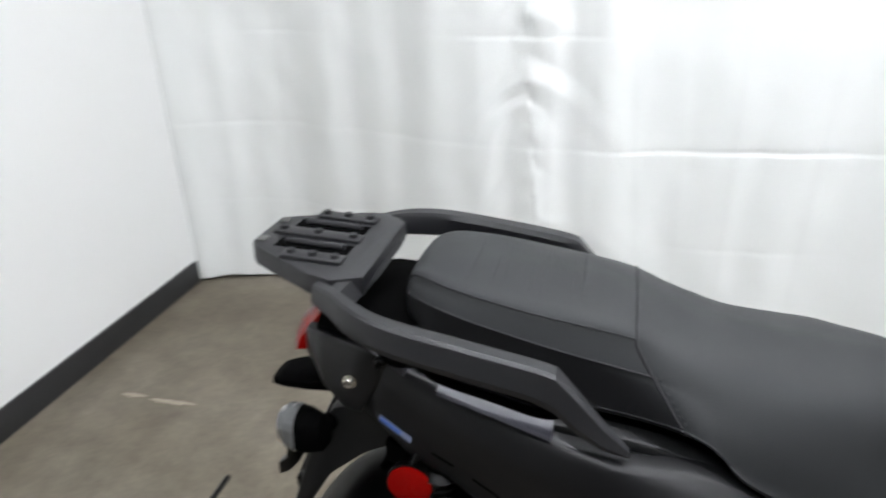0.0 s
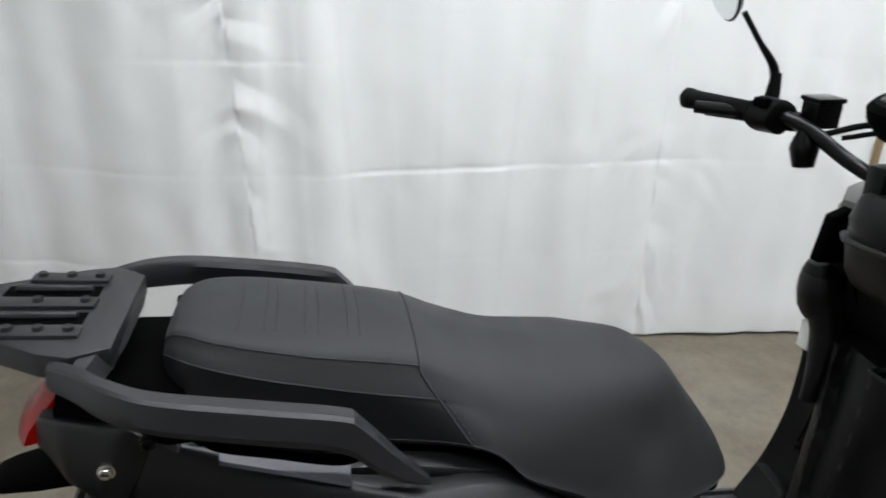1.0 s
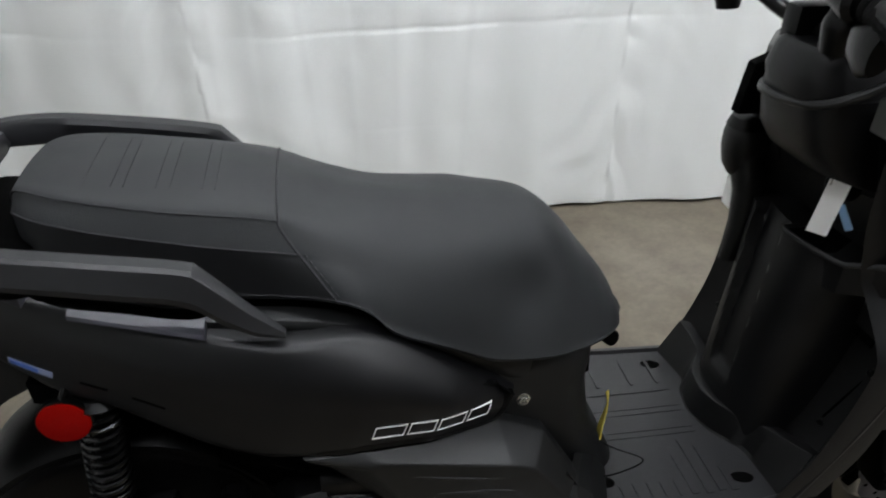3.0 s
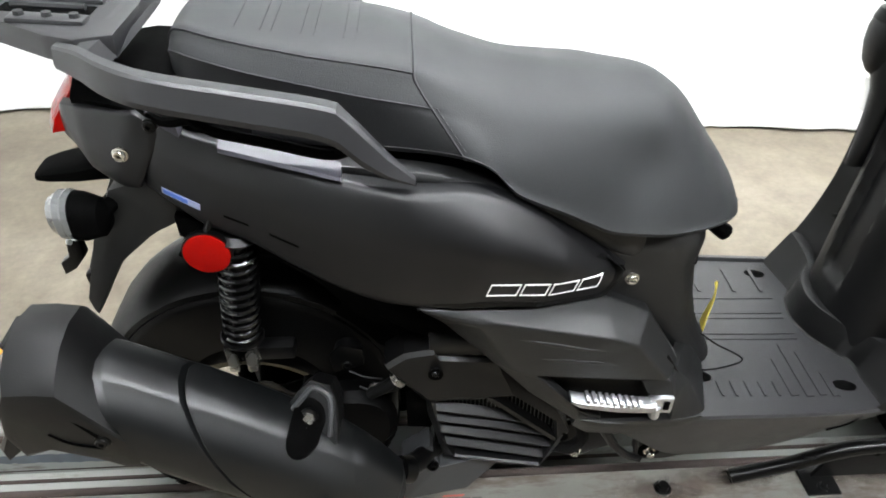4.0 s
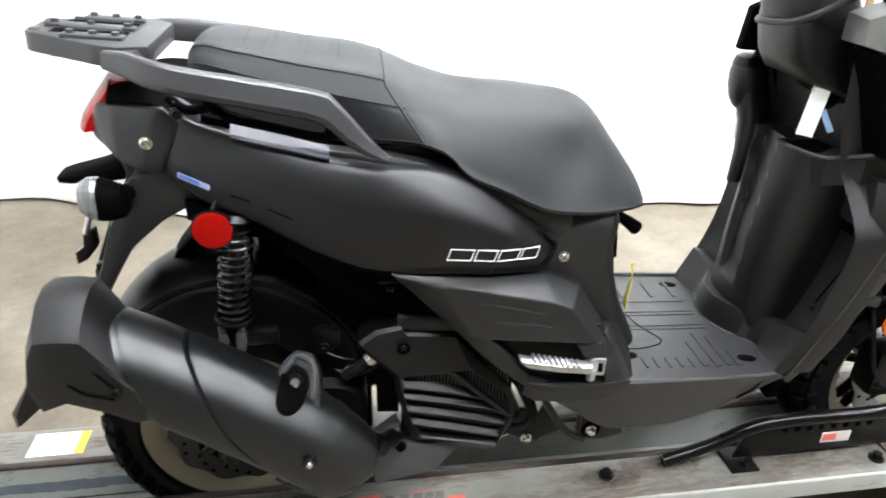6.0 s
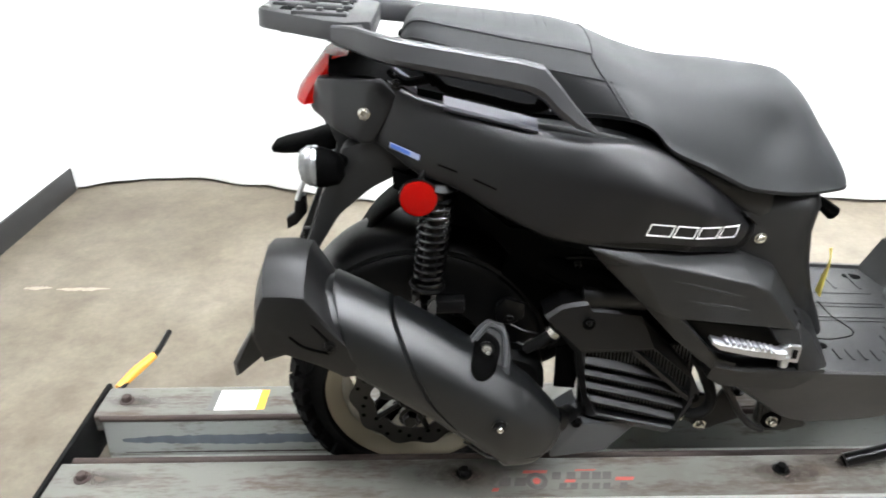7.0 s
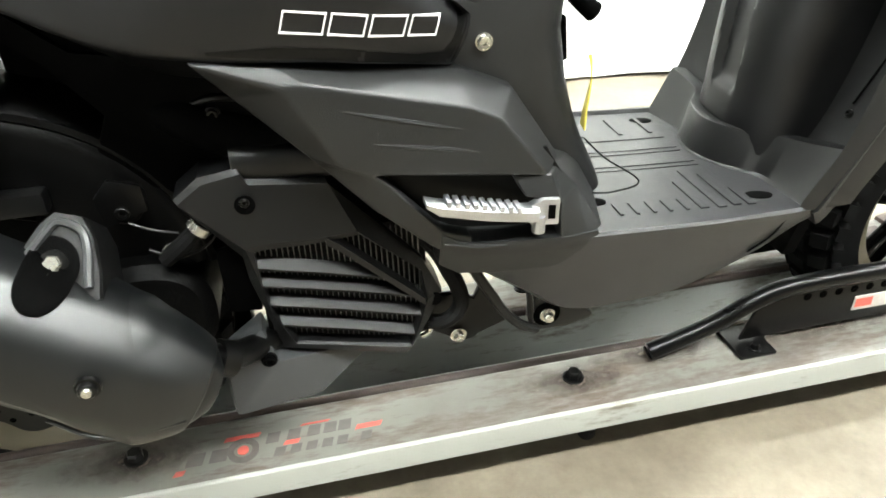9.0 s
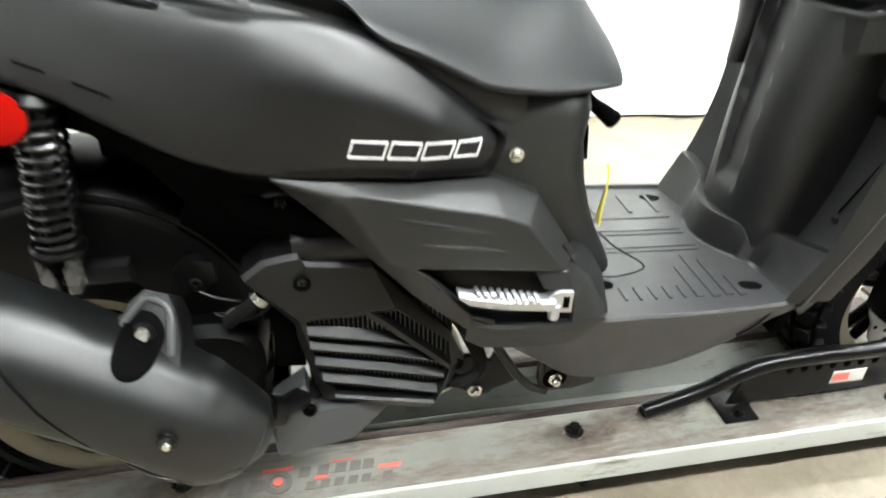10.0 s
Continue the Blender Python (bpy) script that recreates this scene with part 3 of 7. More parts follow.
    for x, y in ((0.048, -0.125), (0.66, -0.125), (-0.696, -0.125), (-0.70, 0.103), (0.05, 0.108), (0.66, 0.108), (1.24, -0.15)):
        hexbolt((x, y, 0.2), 0.010, RUST if x < -0.6 else BLACKMETAL, L, name="rail_bolt", h=0.014)
    for x in (0.678, -0.5):
        part("foot_knob", lathe([(0.006, 0.070), (0.008, 0.040), (0.012, 0.036), (0.014, 0.026), (0.014, 0.006), (0.010, 0.0)], (x, -0.150, 0.100), (0, 0, 1), 18), RUBBER, L, "black rubber foot knob")
    for x, y, rx, ry in ((0.66, -0.130, 0.10, 0.042), (0.05, -0.128, 0.12, 0.045), (0.80, -0.105, 0.13, 0.035), (1.06, -0.105, 0.20, 0.040), (-0.66, -0.125, 0.09, 0.030), (-0.68, 0.100, 0.08, 0.030)):
        b = bmesh.new()
        b.faces.new([b.verts.new((x + rx * math.cos(a), y + ry * math.sin(a), 0.2004)) for a in np.linspace(0, 2 * math.pi, 28, endpoint=False)])
        part("stain", b, soft_stain(rx, ry), rail if y < 0 else far, "brown oily stain", 0)
    # worn printed lettering: plain bars
    blk, red = [], []

    def bar(x0, x1, y0, y1, sk=0.004):
        return [(x0, y0), (x1, y0), (x1 + sk, y1), (x0 + sk, y1)]
    for i, x in enumerate((0.112, 0.142)):
        blk.append(bar(x, x + 0.022, -0.158, -0.137))
    for x in (0.215, 0.243, 0.270, 0.292, 0.312):
        blk.append(bar(x, x + 0.017, -0.142, -0.124))
    for x in (0.225, 0.246, 0.267, 0.288, 0.308, 0.340):
        blk.append(bar(x, x + 0.014, -0.166, -0.152))
    red += [bar(0.098, 0.110, -0.170, -0.162), bar(0.160, 0.206, -0.126, -0.119), bar(0.238, 0.258, -0.150, -0.143), bar(0.335, 0.370, -0.146, -0.138), bar(0.262, 0.30, -0.121, -0.118)]
    for q in blk:
        bars([q], tree, BLACKPRINT, "print_bar", rail, "", 0.0006, "z", 2)
    for q in red:
        bars([q], tree, REDPRINT, "print_patch", rail, "", 0.0007, "z", 2)
    part("print_ring", lathe([(0.012, 0.0), (0.012, 0.0012), (0.021, 0.0012), (0.021, 0.0)], (0.186, -0.146, 0.2), (0, 0, 1), 24, None, True), BLACKPRINT, rail, "printed black wheel ring")
    part("print_hub", lathe([(0.0075, 0.0), (0.0075, 0.0012)], (0.186, -0.146, 0.2), (0, 0, 1), 16), REDPRINT, rail)
    # sticker on the far rail
    part("sticker", box((-0.495, 0.068, 0.2003), (-0.405, 0.133, 0.2012), 0), WHITE, far, "white warning sticker with grey and yellow ends", 0)
    part("sticker_band", box((-0.404, 0.068, 0.2003), (-0.386, 0.133, 0.2012), 0), YELLOW, far, "", 0)
    part("sticker_band", box((-0.512, 0.068, 0.2003), (-0.496, 0.133, 0.2012), 0), GREYSILVER, far, "", 0)
    # foot pedal with a yellow grip
    ped = part("pedal_rod", tube([(-0.785, 0.14, 0.115), (-0.795, 0.20, 0.120), (-0.772, 0.295, 0.132), (-0.743, 0.355, 0.140), (-0.735, 0.445, 0.150)], 0.0075, 10), BLACKMETAL, L, "bent black steel pedal rod")
    part("pedal_grip", tube([(-0.794, 0.240, 0.125), (-0.774, 0.290, 0.132), (-0.744, 0.352, 0.140)], [0.010, 0.0125, 0.010], 12), GRIPYELLOW, ped, "yellow plastic grip")

    # wheel chock: two tube frames with drilled plates
    for s, oy in ((1, 0.0), (-1, -0.036)):
        def my(y):
            return s * y + oy
        fr = part("chock_tube", tube([(0.785, my(-0.115), 0.214), (0.875, my(-0.122), 0.252), (0.955, my(-0.130), 0.300), (1.04, my(-0.130), 0.309), (1.25, my(-0.130), 0.312), (1.31, my(-0.130), 0.355), (1.44, my(-0.130), 0.52), (1.52, my(-0.10), 0.56)], 0.0135, 14, 60), BLACKMETAL, L, "black tubular wheel chock frame")
        part("tube_bore", lathe([(0.0105, 0.0), (0.0105, 0.002)], (0.783, my(-0.1148), 0.2132), (-0.9, 0, -0.4), 14), DARK, fr)
        b = plate([(0.93, 0.212), (0.955, 0.288), (1.27, 0.300), (1.285, 0.214)], my(-0.124), my(-0.118), 0.002)
        part("drilled_plate", b, BLACKMETAL, fr, "black steel plate with a row of holes")
        if s > 0:
            for i in range(8):
                part("hole", lathe([(0.0065, 0), (0.0065, 0.0008)], (1.03 + i * 0.027, -0.1243, 0.276), (0, -1, 0), 12), DARK, fr, "drilled hole")
            part("plate_sticker", box((1.118, -0.1262, 0.234), (1.182, -0.1243, 0.260), 0), OLDLABEL, fr, "white and red sticker", 0)
            part("sticker_band", box((1.120, -0.1270, 0.240), (1.150, -0.1263, 0.256), 0), REDPRINT, fr, "", 0)
        for x0, x1 in ((0.915, 0.975), (1.27, 1.38)):
            fp = part("foot_plate", box((x0, min(my(-0.155), my(-0.085)), 0.2005), (x1, max(my(-0.155), my(-0.085)), 0.207), 0.002), BLACKMETAL if x0 < 1 else RUST, L, "bolted flange plate")
            hexbolt(((x0 + x1) / 2, my(-0.142), 0.207), 0.006, BLACKMETAL, L, name="flange_bolt", h=0.01)
            if x0 > 1:
                hexbolt((x1 - 0.02, my(-0.11), 0.207), 0.008, BLACKMETAL, L, name="flange_bolt", h=0.014)
    part("front_stop", plate([(1.40, 0.10), (1.46, 0.10), (1.44, 0.215), (1.405, 0.208)], -0.19, 0.15, 0.004), RUST, L, "rusty front end plate")


# ---- the scooter ----
def wheel(root, c, r, w, disc_side, name):
    """Knobbly tyre on a cast rim with a wavy brake disc."""
    cx, cz = c
    rimp = [(0.138, -w * 0.30), (0.158, -w * 0.42), (0.170, -w * 0.43), (0.171, -w * 0.39), (0.152, -w * 0.24), (0.146, 0), (0.152, w * 0.24), (0.171, w * 0.39), (0.170, w * 0.43), (0.158, w * 0.42), (0.138, w * 0.30)]
    hub = part(name, lathe(rimp, (cx, 0, cz), (0, 1, 0), 64, None, True), RIM, root, "tan-grey cast rim with knobbly tyre")
    tp = []
    for a in np.linspace(-1, 1, 15):
        h = a * w * 0.5
        rr = r - 0.012 - 0.058 * abs(a) ** 2.6
        tp.append((rr, h))
    tp = [(0.164, -w * 0.36)] + tp + [(0.164, w * 0.36)]
    ty = part("tyre", lathe(tp, (cx, 0, cz), (0, 1, 0), 72, None, True), RUBBER, hub, "black knobbly tyre")
    bm = bmesh.new()
    n = 34
    for i in range(n):
        a = 2 * math.pi * i / n
        for k, (h0, h1, ro, tilt) in enumerate(((-0.020, 0.020, r, 0.0), (-0.052, -0.024, r - 0.006, -0.5), (0.024, 0.052, r - 0.006, 0.5), (-0.065, -0.050, r - 0.022, -1.0), (0.050, 0.065, r - 0.022, 1.0))):
            da = (0.5 if k in (1, 2) else 0) * 2 * math.pi / n
            m = Matrix.Translation((cx, 0, cz)) @ Matrix.Rotation(a + da, 4, "Y") @ Matrix.Translation((ro - 0.011, (h0 + h1) / 2, 0)) @ Matrix.Rotation(tilt, 4, "Z")
            box((-0.011, -(h1 - h0) / 2, -0.0125), (0.011, (h1 - h0) / 2, 0.0125), 0.0, 1, bm, m)
    part("tread", bm, RUBBER, ty, "tread blocks", 0)
    # spokes
    for i in range(5):
        a = 2 * math.pi * i / 5 + 0.3
        d = Vector((math.cos(a), 0, math.sin(a)))
        for off in (-0.014, 0.014):
            t = Vector((-d.z, 0, d.x)) * off
            p0, p1 = Vector((cx, 0, cz)) + d * 0.035 + t * 0.8, Vector((cx, 0, cz)) + d * 0.146 + t * 1.6
            part("spoke", tube([p0, p1], [0.012, 0.009], 8), ENGINE, hub)
    part("hub", lathe([(0.012, -0.07), (0.026, -0.07), (0.040, -0.05), (0.040, 0.05), (0.026, 0.07), (0.012, 0.07)], (cx, 0, cz), (0, 1, 0), 28, None, True), BLACKMETAL, hub)
    # wavy drilled disc
    yd = disc_side
    ro, ri, N = 0.118, 0.078, 96
    rings = []
    for rr, yy in ((ri, yd - 0.002), (ro, yd - 0.002), (ro, yd + 0.002), (ri, yd + 0.002), (ri, yd - 0.002)):
        ring = []
        for i in range(N):
            a = 2 * math.pi * i / N
            q = rr + (0.005 * math.cos(10 * a) if rr == ro else 0.003 * math.cos(10 * a + 1))
            ring.append((cx + q * math.cos(a), yy, cz + q * math.sin(a)))
        rings.append(ring)
    disc = part("brake_disc", loft(rings, True, False), DISC if name == "rear_wheel" else ALU, hub, "wavy drilled brake disc")
    for i in range(30):
        a = 2 * math.pi * i / 30
        q = 0.090 + 0.008 * (i % 3)
        part("disc_hole", lathe([(0.0042, 0), (0.0042, 0.0006)], (cx + q * math.cos(a), yd - 0.0021, cz + q * math.sin(a)), (0, -1, 0), 8), DARK, disc)
    for i in range(5):
        a = 2 * math.pi * i / 5
        part("carrier_arm", tube([(cx + 0.03 * math.cos(a), yd, cz + 0.03 * math.sin(a)), (cx + 0.085 * math.cos(a), yd, cz + 0.085 * math.sin(a))], 0.006, 8), BLACKMETAL, disc)
    return hub


SEAT = [  # x; middle height; upper edge y, z; piping or thigh line y, z; lower edge y, z
    (-0.047, 0.996, 0.018, 0.992, 0.030, 0.984, 0.032, 0.955), (-0.042, 1.020, 0.034, 1.016, 0.046, 1.006, 0.049, 0.950), (-0.030, 1.039, 0.052, 1.035, 0.068, 1.016, 0.072, 0.944),
    (-0.012, 1.046, 0.067, 1.041, 0.086, 1.018, 0.091, 0.938), (0.015, 1.046, 0.080, 1.038, 0.098, 1.014, 0.103, 0.932), (0.060, 1.041, 0.089, 1.030, 0.105, 1.003, 0.109, 0.925),
    (0.124, 1.034, 0.093, 1.017, 0.109, 0.988, 0.114, 0.915), (0.187, 1.027, 0.092, 1.005, 0.110, 0.972, 0.120, 0.908), (0.238, 1.012, 0.090, 0.993, 0.110, 0.958, 0.137, 0.903),
    (0.290, 0.992, 0.088, 0.972, 0.110, 0.939, 0.144, 0.880), (0.345, 0.975, 0.085, 0.957, 0.109, 0.934, 0.148, 0.857), (0.400, 0.966, 0.080, 0.952, 0.106, 0.934, 0.150, 0.836),
    (0.450, 0.960, 0.074, 0.950, 0.101, 0.934, 0.150, 0.811), (0.480, 0.956, 0.070, 0.946, 0.098, 0.928, 0.148, 0.797), (0.537, 0.948, 0.062, 0.937, 0.093, 0.913, 0.143, 0.787),
    (0.567, 0.933, 0.056, 0.921, 0.088, 0.893, 0.136, 0.783), (0.592, 0.909, 0.050, 0.897, 0.083, 0.867, 0.127, 0.780), (0.617, 0.876, 0.044, 0.865, 0.075, 0.841, 0.115, 0.777),
    (0.644, 0.841, 0.036, 0.833, 0.064, 0.816, 0.097, 0.772), (0.669, 0.806, 0.027, 0.801, 0.047, 0.792, 0.070, 0.764), (0.682, 0.776, 0.016, 0.773, 0.027, 0.768, 0.039, 0.757),
    (0.695, 0.759, 0.006, 0.758, 0.010, 0.755, 0.014, 0.750)]


def seat(root):
    S = spline(SEAT, 110)
    rings = []
    for x, zt, a, ze, w, zm, wb, zb in S:
        k = min(1, max(0, (x - 0.238) / 0.10))  # 0 on the faceted pillion pad, 1 on the rounded front
        dz, fl = zt - ze, 0.007 * k
        h = [(0, zt), (a * 0.3, zt - 0.05 * dz), (a * 0.6, zt - 0.24 * dz), (a * 0.85, zt - 0.60 * dz), (a - 0.004, ze + 0.16 * dz + 0.001), (a + 0.001, ze - 0.001), (a + 0.004 + 0.002 * k, ze - 0.006 + 0.003 * k),
             (a + (w - a) * 0.5 + 0.2 * fl, (ze + zm) / 2 + 0.2 * fl), (w - 0.0012 + 0.1 * fl, zm + 0.003), (w, zm), (w + 0.0002 + 0.002 * k, zm - 0.003),
             *[(w + (wb - w) * q + fl * math.sin(math.pi * q), zm + (zb - zm) * q + 0.4 * fl * math.sin(math.pi * q)) for q in np.linspace(0.12, 0.88, 9)], (wb + 0.1 * fl, zb + 0.007), (wb - 0.002, zb + 0.001), (wb - 0.010, zb - 0.003), (wb * 0.8, zb + 0.004), (0, zb + 0.006)]
        for _ in range(round(10 * k)):  # the front has no hard edges above its rim
            h[1:-6] = [((p[0] + 2 * q[0] + r[0]) / 4, (p[1] + 2 * q[1] + r[1]) / 4) for p, q, r in zip(h, h[1:], h[2:-5])]
        rings.append([(x, -y, z) for y, z in h] + [(x, y, z) for y, z in h[-2:0:-1]])
    cut = min(range(len(S)), key=lambda i: abs(S[i][0] - 0.232))  # the seam between pillion pad and front

    def slant(x, z):
        return x + 0.70 * math.exp(-((x - 0.238) / 0.075) ** 2) * max(0, 0.985 - z)
    for i, ring in enumerate(rings):
        rings[i] = [(slant(x, z), y, z) for x, y, z in ring]
    bm = loft(rings)
    for v in bm.verts:  # knee hollows on both sides of the nose
        g = math.exp(-((v.co.x - 0.520) / 0.040) ** 2 - ((v.co.z - 0.872) / 0.042) ** 2)
        v.co.y -= math.copysign(0.013 * g, v.co.y) if abs(v.co.y) > 0.03 else 0
    tree = BVHTree.FromBMesh(bm)
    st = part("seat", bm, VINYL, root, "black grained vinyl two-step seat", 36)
    st.data.materials.append(VINYLSHADE)
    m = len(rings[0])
    # pillion flanks below the piping get the darker copy, their shade in the colour
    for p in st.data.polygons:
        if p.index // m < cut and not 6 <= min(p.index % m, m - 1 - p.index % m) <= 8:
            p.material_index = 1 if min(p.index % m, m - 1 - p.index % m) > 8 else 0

    def drop(x, y):
        p = tree.ray_cast(Vector((x, y, 2)), Vector((0, 0, -1)))[0]
        return p.z if p else 1.0
    # seam across the step and down both flanks, with a row of stitches beside it
    ring = rings[cut][:22]
    for s in (1, -1):
        run = [(x, s * (y - 0.0004), z + 0.0004) for x, y, z in ring]
        part("seam", tube(run, 0.0014, 6, 60), VINYL2, st, "stitched seam")
        low = spline([(x + 0.006, s * (y - 0.0006), z) for x, y, z in ring[9:20]], 15)
        for a, b in zip(low[::2], low[1::2]):
            part("stitch", tube([a, b], 0.0009, 5), VINYL2, st)
    # piping along the two edges of the pillion pad
    for k in (5, 9):
        pip = [tuple(r[k]) for r in rings[5:cut + 1]]
        for s in (1, -1):
            part("piping", tube([(x, s * (y - 0.0004), z) for x, y, z in pip], 0.0012, 6, 60), VINYL2, st)
    for x in (0.030, 0.058, 0.070, 0.102, 0.116, 0.149, 0.162):
        part("stitch_line", tube([(x + 0.012 - 0.5 * y * y, y, drop(x + 0.012 - 0.5 * y * y, y) + 0.0001) for y in np.linspace(-0.062, 0.062, 9)], 0.0008, 5, 20), VINYL2, st)


def rack(root):
    rk = plate([(-0.256, -0.030), (-0.246, -0.042), (-0.150, -0.096), (-0.118, -0.104), (-0.082, -0.085), (-0.082, 0.095), (-0.118, 0.118), (-0.150, 0.110), (-0.246, 0.062), (-0.256, 0.052)], -0.020, 0.009, 0.006)
    tilt = Matrix.Translation((-0.082, 0, 1.034)) @ Matrix.Rotation(radians(4.5), 4, "Y") @ Matrix.Translation((0.082, 0, 0)) @ Matrix(((1, 0, 0, 0), (0, 0, 1, 0), (0, 1, 0, 0), (0, 0, 0, 1)))
    bmesh.ops.transform(rk, matrix=tilt, verts=rk.verts[:])
    rack_ob = part("rack_plate", rk, RAILMAT, root, "grey moulded rear luggage rack", 30)
    up = Matrix.Translation((-0.082, 0, 1.034)) @ Matrix.Rotation(radians(4.5), 4, "Y") @ Matrix.Translation((0.082, 0, 0))
    for y, x0 in ((-0.056, -0.200), (0.010, -0.240), (0.076, -0.205)):
        part("rack_bar", box((x0, y - 0.012, 0.006), (-0.118, y + 0.012, 0.014), 0.004, 2, None, up), RAILMAT, rack_ob)
        for x in np.linspace(x0 + 0.012, -0.130, 3):
            part("rack_knob", tube([up @ Vector((x, y, 0.012)), up @ Vector((x, y, 0.0185))], [0.0065, 0.005], 10), RAILMAT, rack_ob)
    for y, x0 in ((-0.023, -0.222), (0.043, -0.222)):
        part("rack_slot", box((x0, y - 0.013, 0.0085), (-0.122, y + 0.013, 0.0100), 0.0005, 1, None, up), DARK, rack_ob, "dark open slot")
        part("rack_pin", tube([up @ Vector((x0 + 0.012, y, 0.013)), up @ Vector((-0.130, y, 0.013))], 0.0045, 8), RAILMAT, rack_ob)
    for x, y in ((-0.215, -0.045), (-0.215, 0.075), (-0.140, -0.088), (-0.140, 0.100)):
        part("rack_peg", tube([up @ Vector((x, y, -0.022)), up @ Vector((x, y, -0.004))], 0.005, 8), RAILMAT, rack_ob)
    cb = part("rack_cross_bar", loft([[(x - 0.016, y, z + 0.002), (x - 0.002, y, z), (x + 0.007, y, z - 0.022), (x + 0.001, y, z - 0.026), (x - 0.016, y, z - 0.016)] for x, y, z in ((-0.100, -0.122, 1.036), (-0.092, -0.090, 1.040), (-0.086, -0.04, 1.043), (-0.086, 0.05, 1.043), (-0.092, 0.098, 1.040), (-0.100, 0.128, 1.036))]), RAILMAT, rack_ob, "sloped grey cross bar", 25)
    for y in (-0.030, -0.021, -0.012):
        part("print_bar", box((-0.0865, y, 1.0330), (-0.0835, y + 0.006, 1.0375), 0, 1, None, None), SILVERPRINT, cb, "", 0)
    # tip patches and the small raised plate towards the seat
    for s in (-1, 1):
        part("rack_tip", box((-0.250, 0.010 + s * 0.033 - 0.008, 0.008), (-0.238, 0.010 + s * 0.033 + 0.008, 0.0120), 0.002, 2, None, up), GREYSILVER, rack_ob)
        # side grab rail: rises from the rack, runs forward and ends in a wedge
        path = [(-0.135, 0.108, 1.030, 0.012, 0.013), (-0.105, 0.128, 1.028, 0.016, 0.014), (-0.075, 0.150, 1.022, 0.018, 0.015), (-0.030, 0.167, 1.014, 0.018, 0.016), (0.060, 0.174, 0.998, 0.019, 0.017), (0.130, 0.176, 0.984, 0.020, 0.017), (0.156, 0.176, 0.974, 0.023, 0.017)]
        tip = [(0.178, 0.176, 0.950, 0.022, 0.015), (0.205, 0.175, 0.924, 0.014, 0.012), (0.234, 0.173, 0.903, 0.003, 0.006)]
        rings = []
        for x, y, z, hh, hw in list(spline(path, 26)) + [np.array(t) for t in tip]:
            c = Vector((x, s * y, z))
            rings.append([c + Vector((k, s * dy * hw, dz * hh)) for k, dy, dz in ((0, -1, 0.55), (0, -0.75, 0.95), (0, 0.25, 1.0), (0, 0.55, 0.85), (0, 1.0, -0.35), (0, 0.9, -0.75), (0, 0.4, -1.0), (0, -0.8, -1.0), (0, -1, -0.8))])
        part("grab_rail", loft(rings), RAILMAT, root, "satin dark grey side grab rail", 28)
        # dark bracket loop below the rail
        br = part("rail_bracket", tube([(-0.055, s * 0.135, 0.985), (-0.030, s * 0.148, 0.972), (0.005, s * 0.158, 0.978), (0.025, s * 0.160, 0.964), (0.080, s * 0.162, 0.950), (0.135, s * 0.164, 0.936), (0.160, s * 0.166, 0.940), (0.172, s * 0.168, 0.955)], 0.0065, 10), DARK, root, "black rail support")
        part("bracket_strut", tube([(0.010, s * 0.157, 0.972), (0.002, s * 0.160, 0.985), (-0.008, s * 0.162, 1.005)], 0.008, 8), DARK, br)
        part("bracket_strut", tube([(0.156, s * 0.164, 0.940), (0.160, s * 0.167, 0.958)], 0.009, 8), DARK, br)
        bolt((0.192, s * 0.172, 0.932), 0.006, BLACKMETAL, br, (0, s, 0))
        bolt((-0.045, s * 0.150, 0.968), 0.006, BLACKMETAL, br, (0, s, 0))


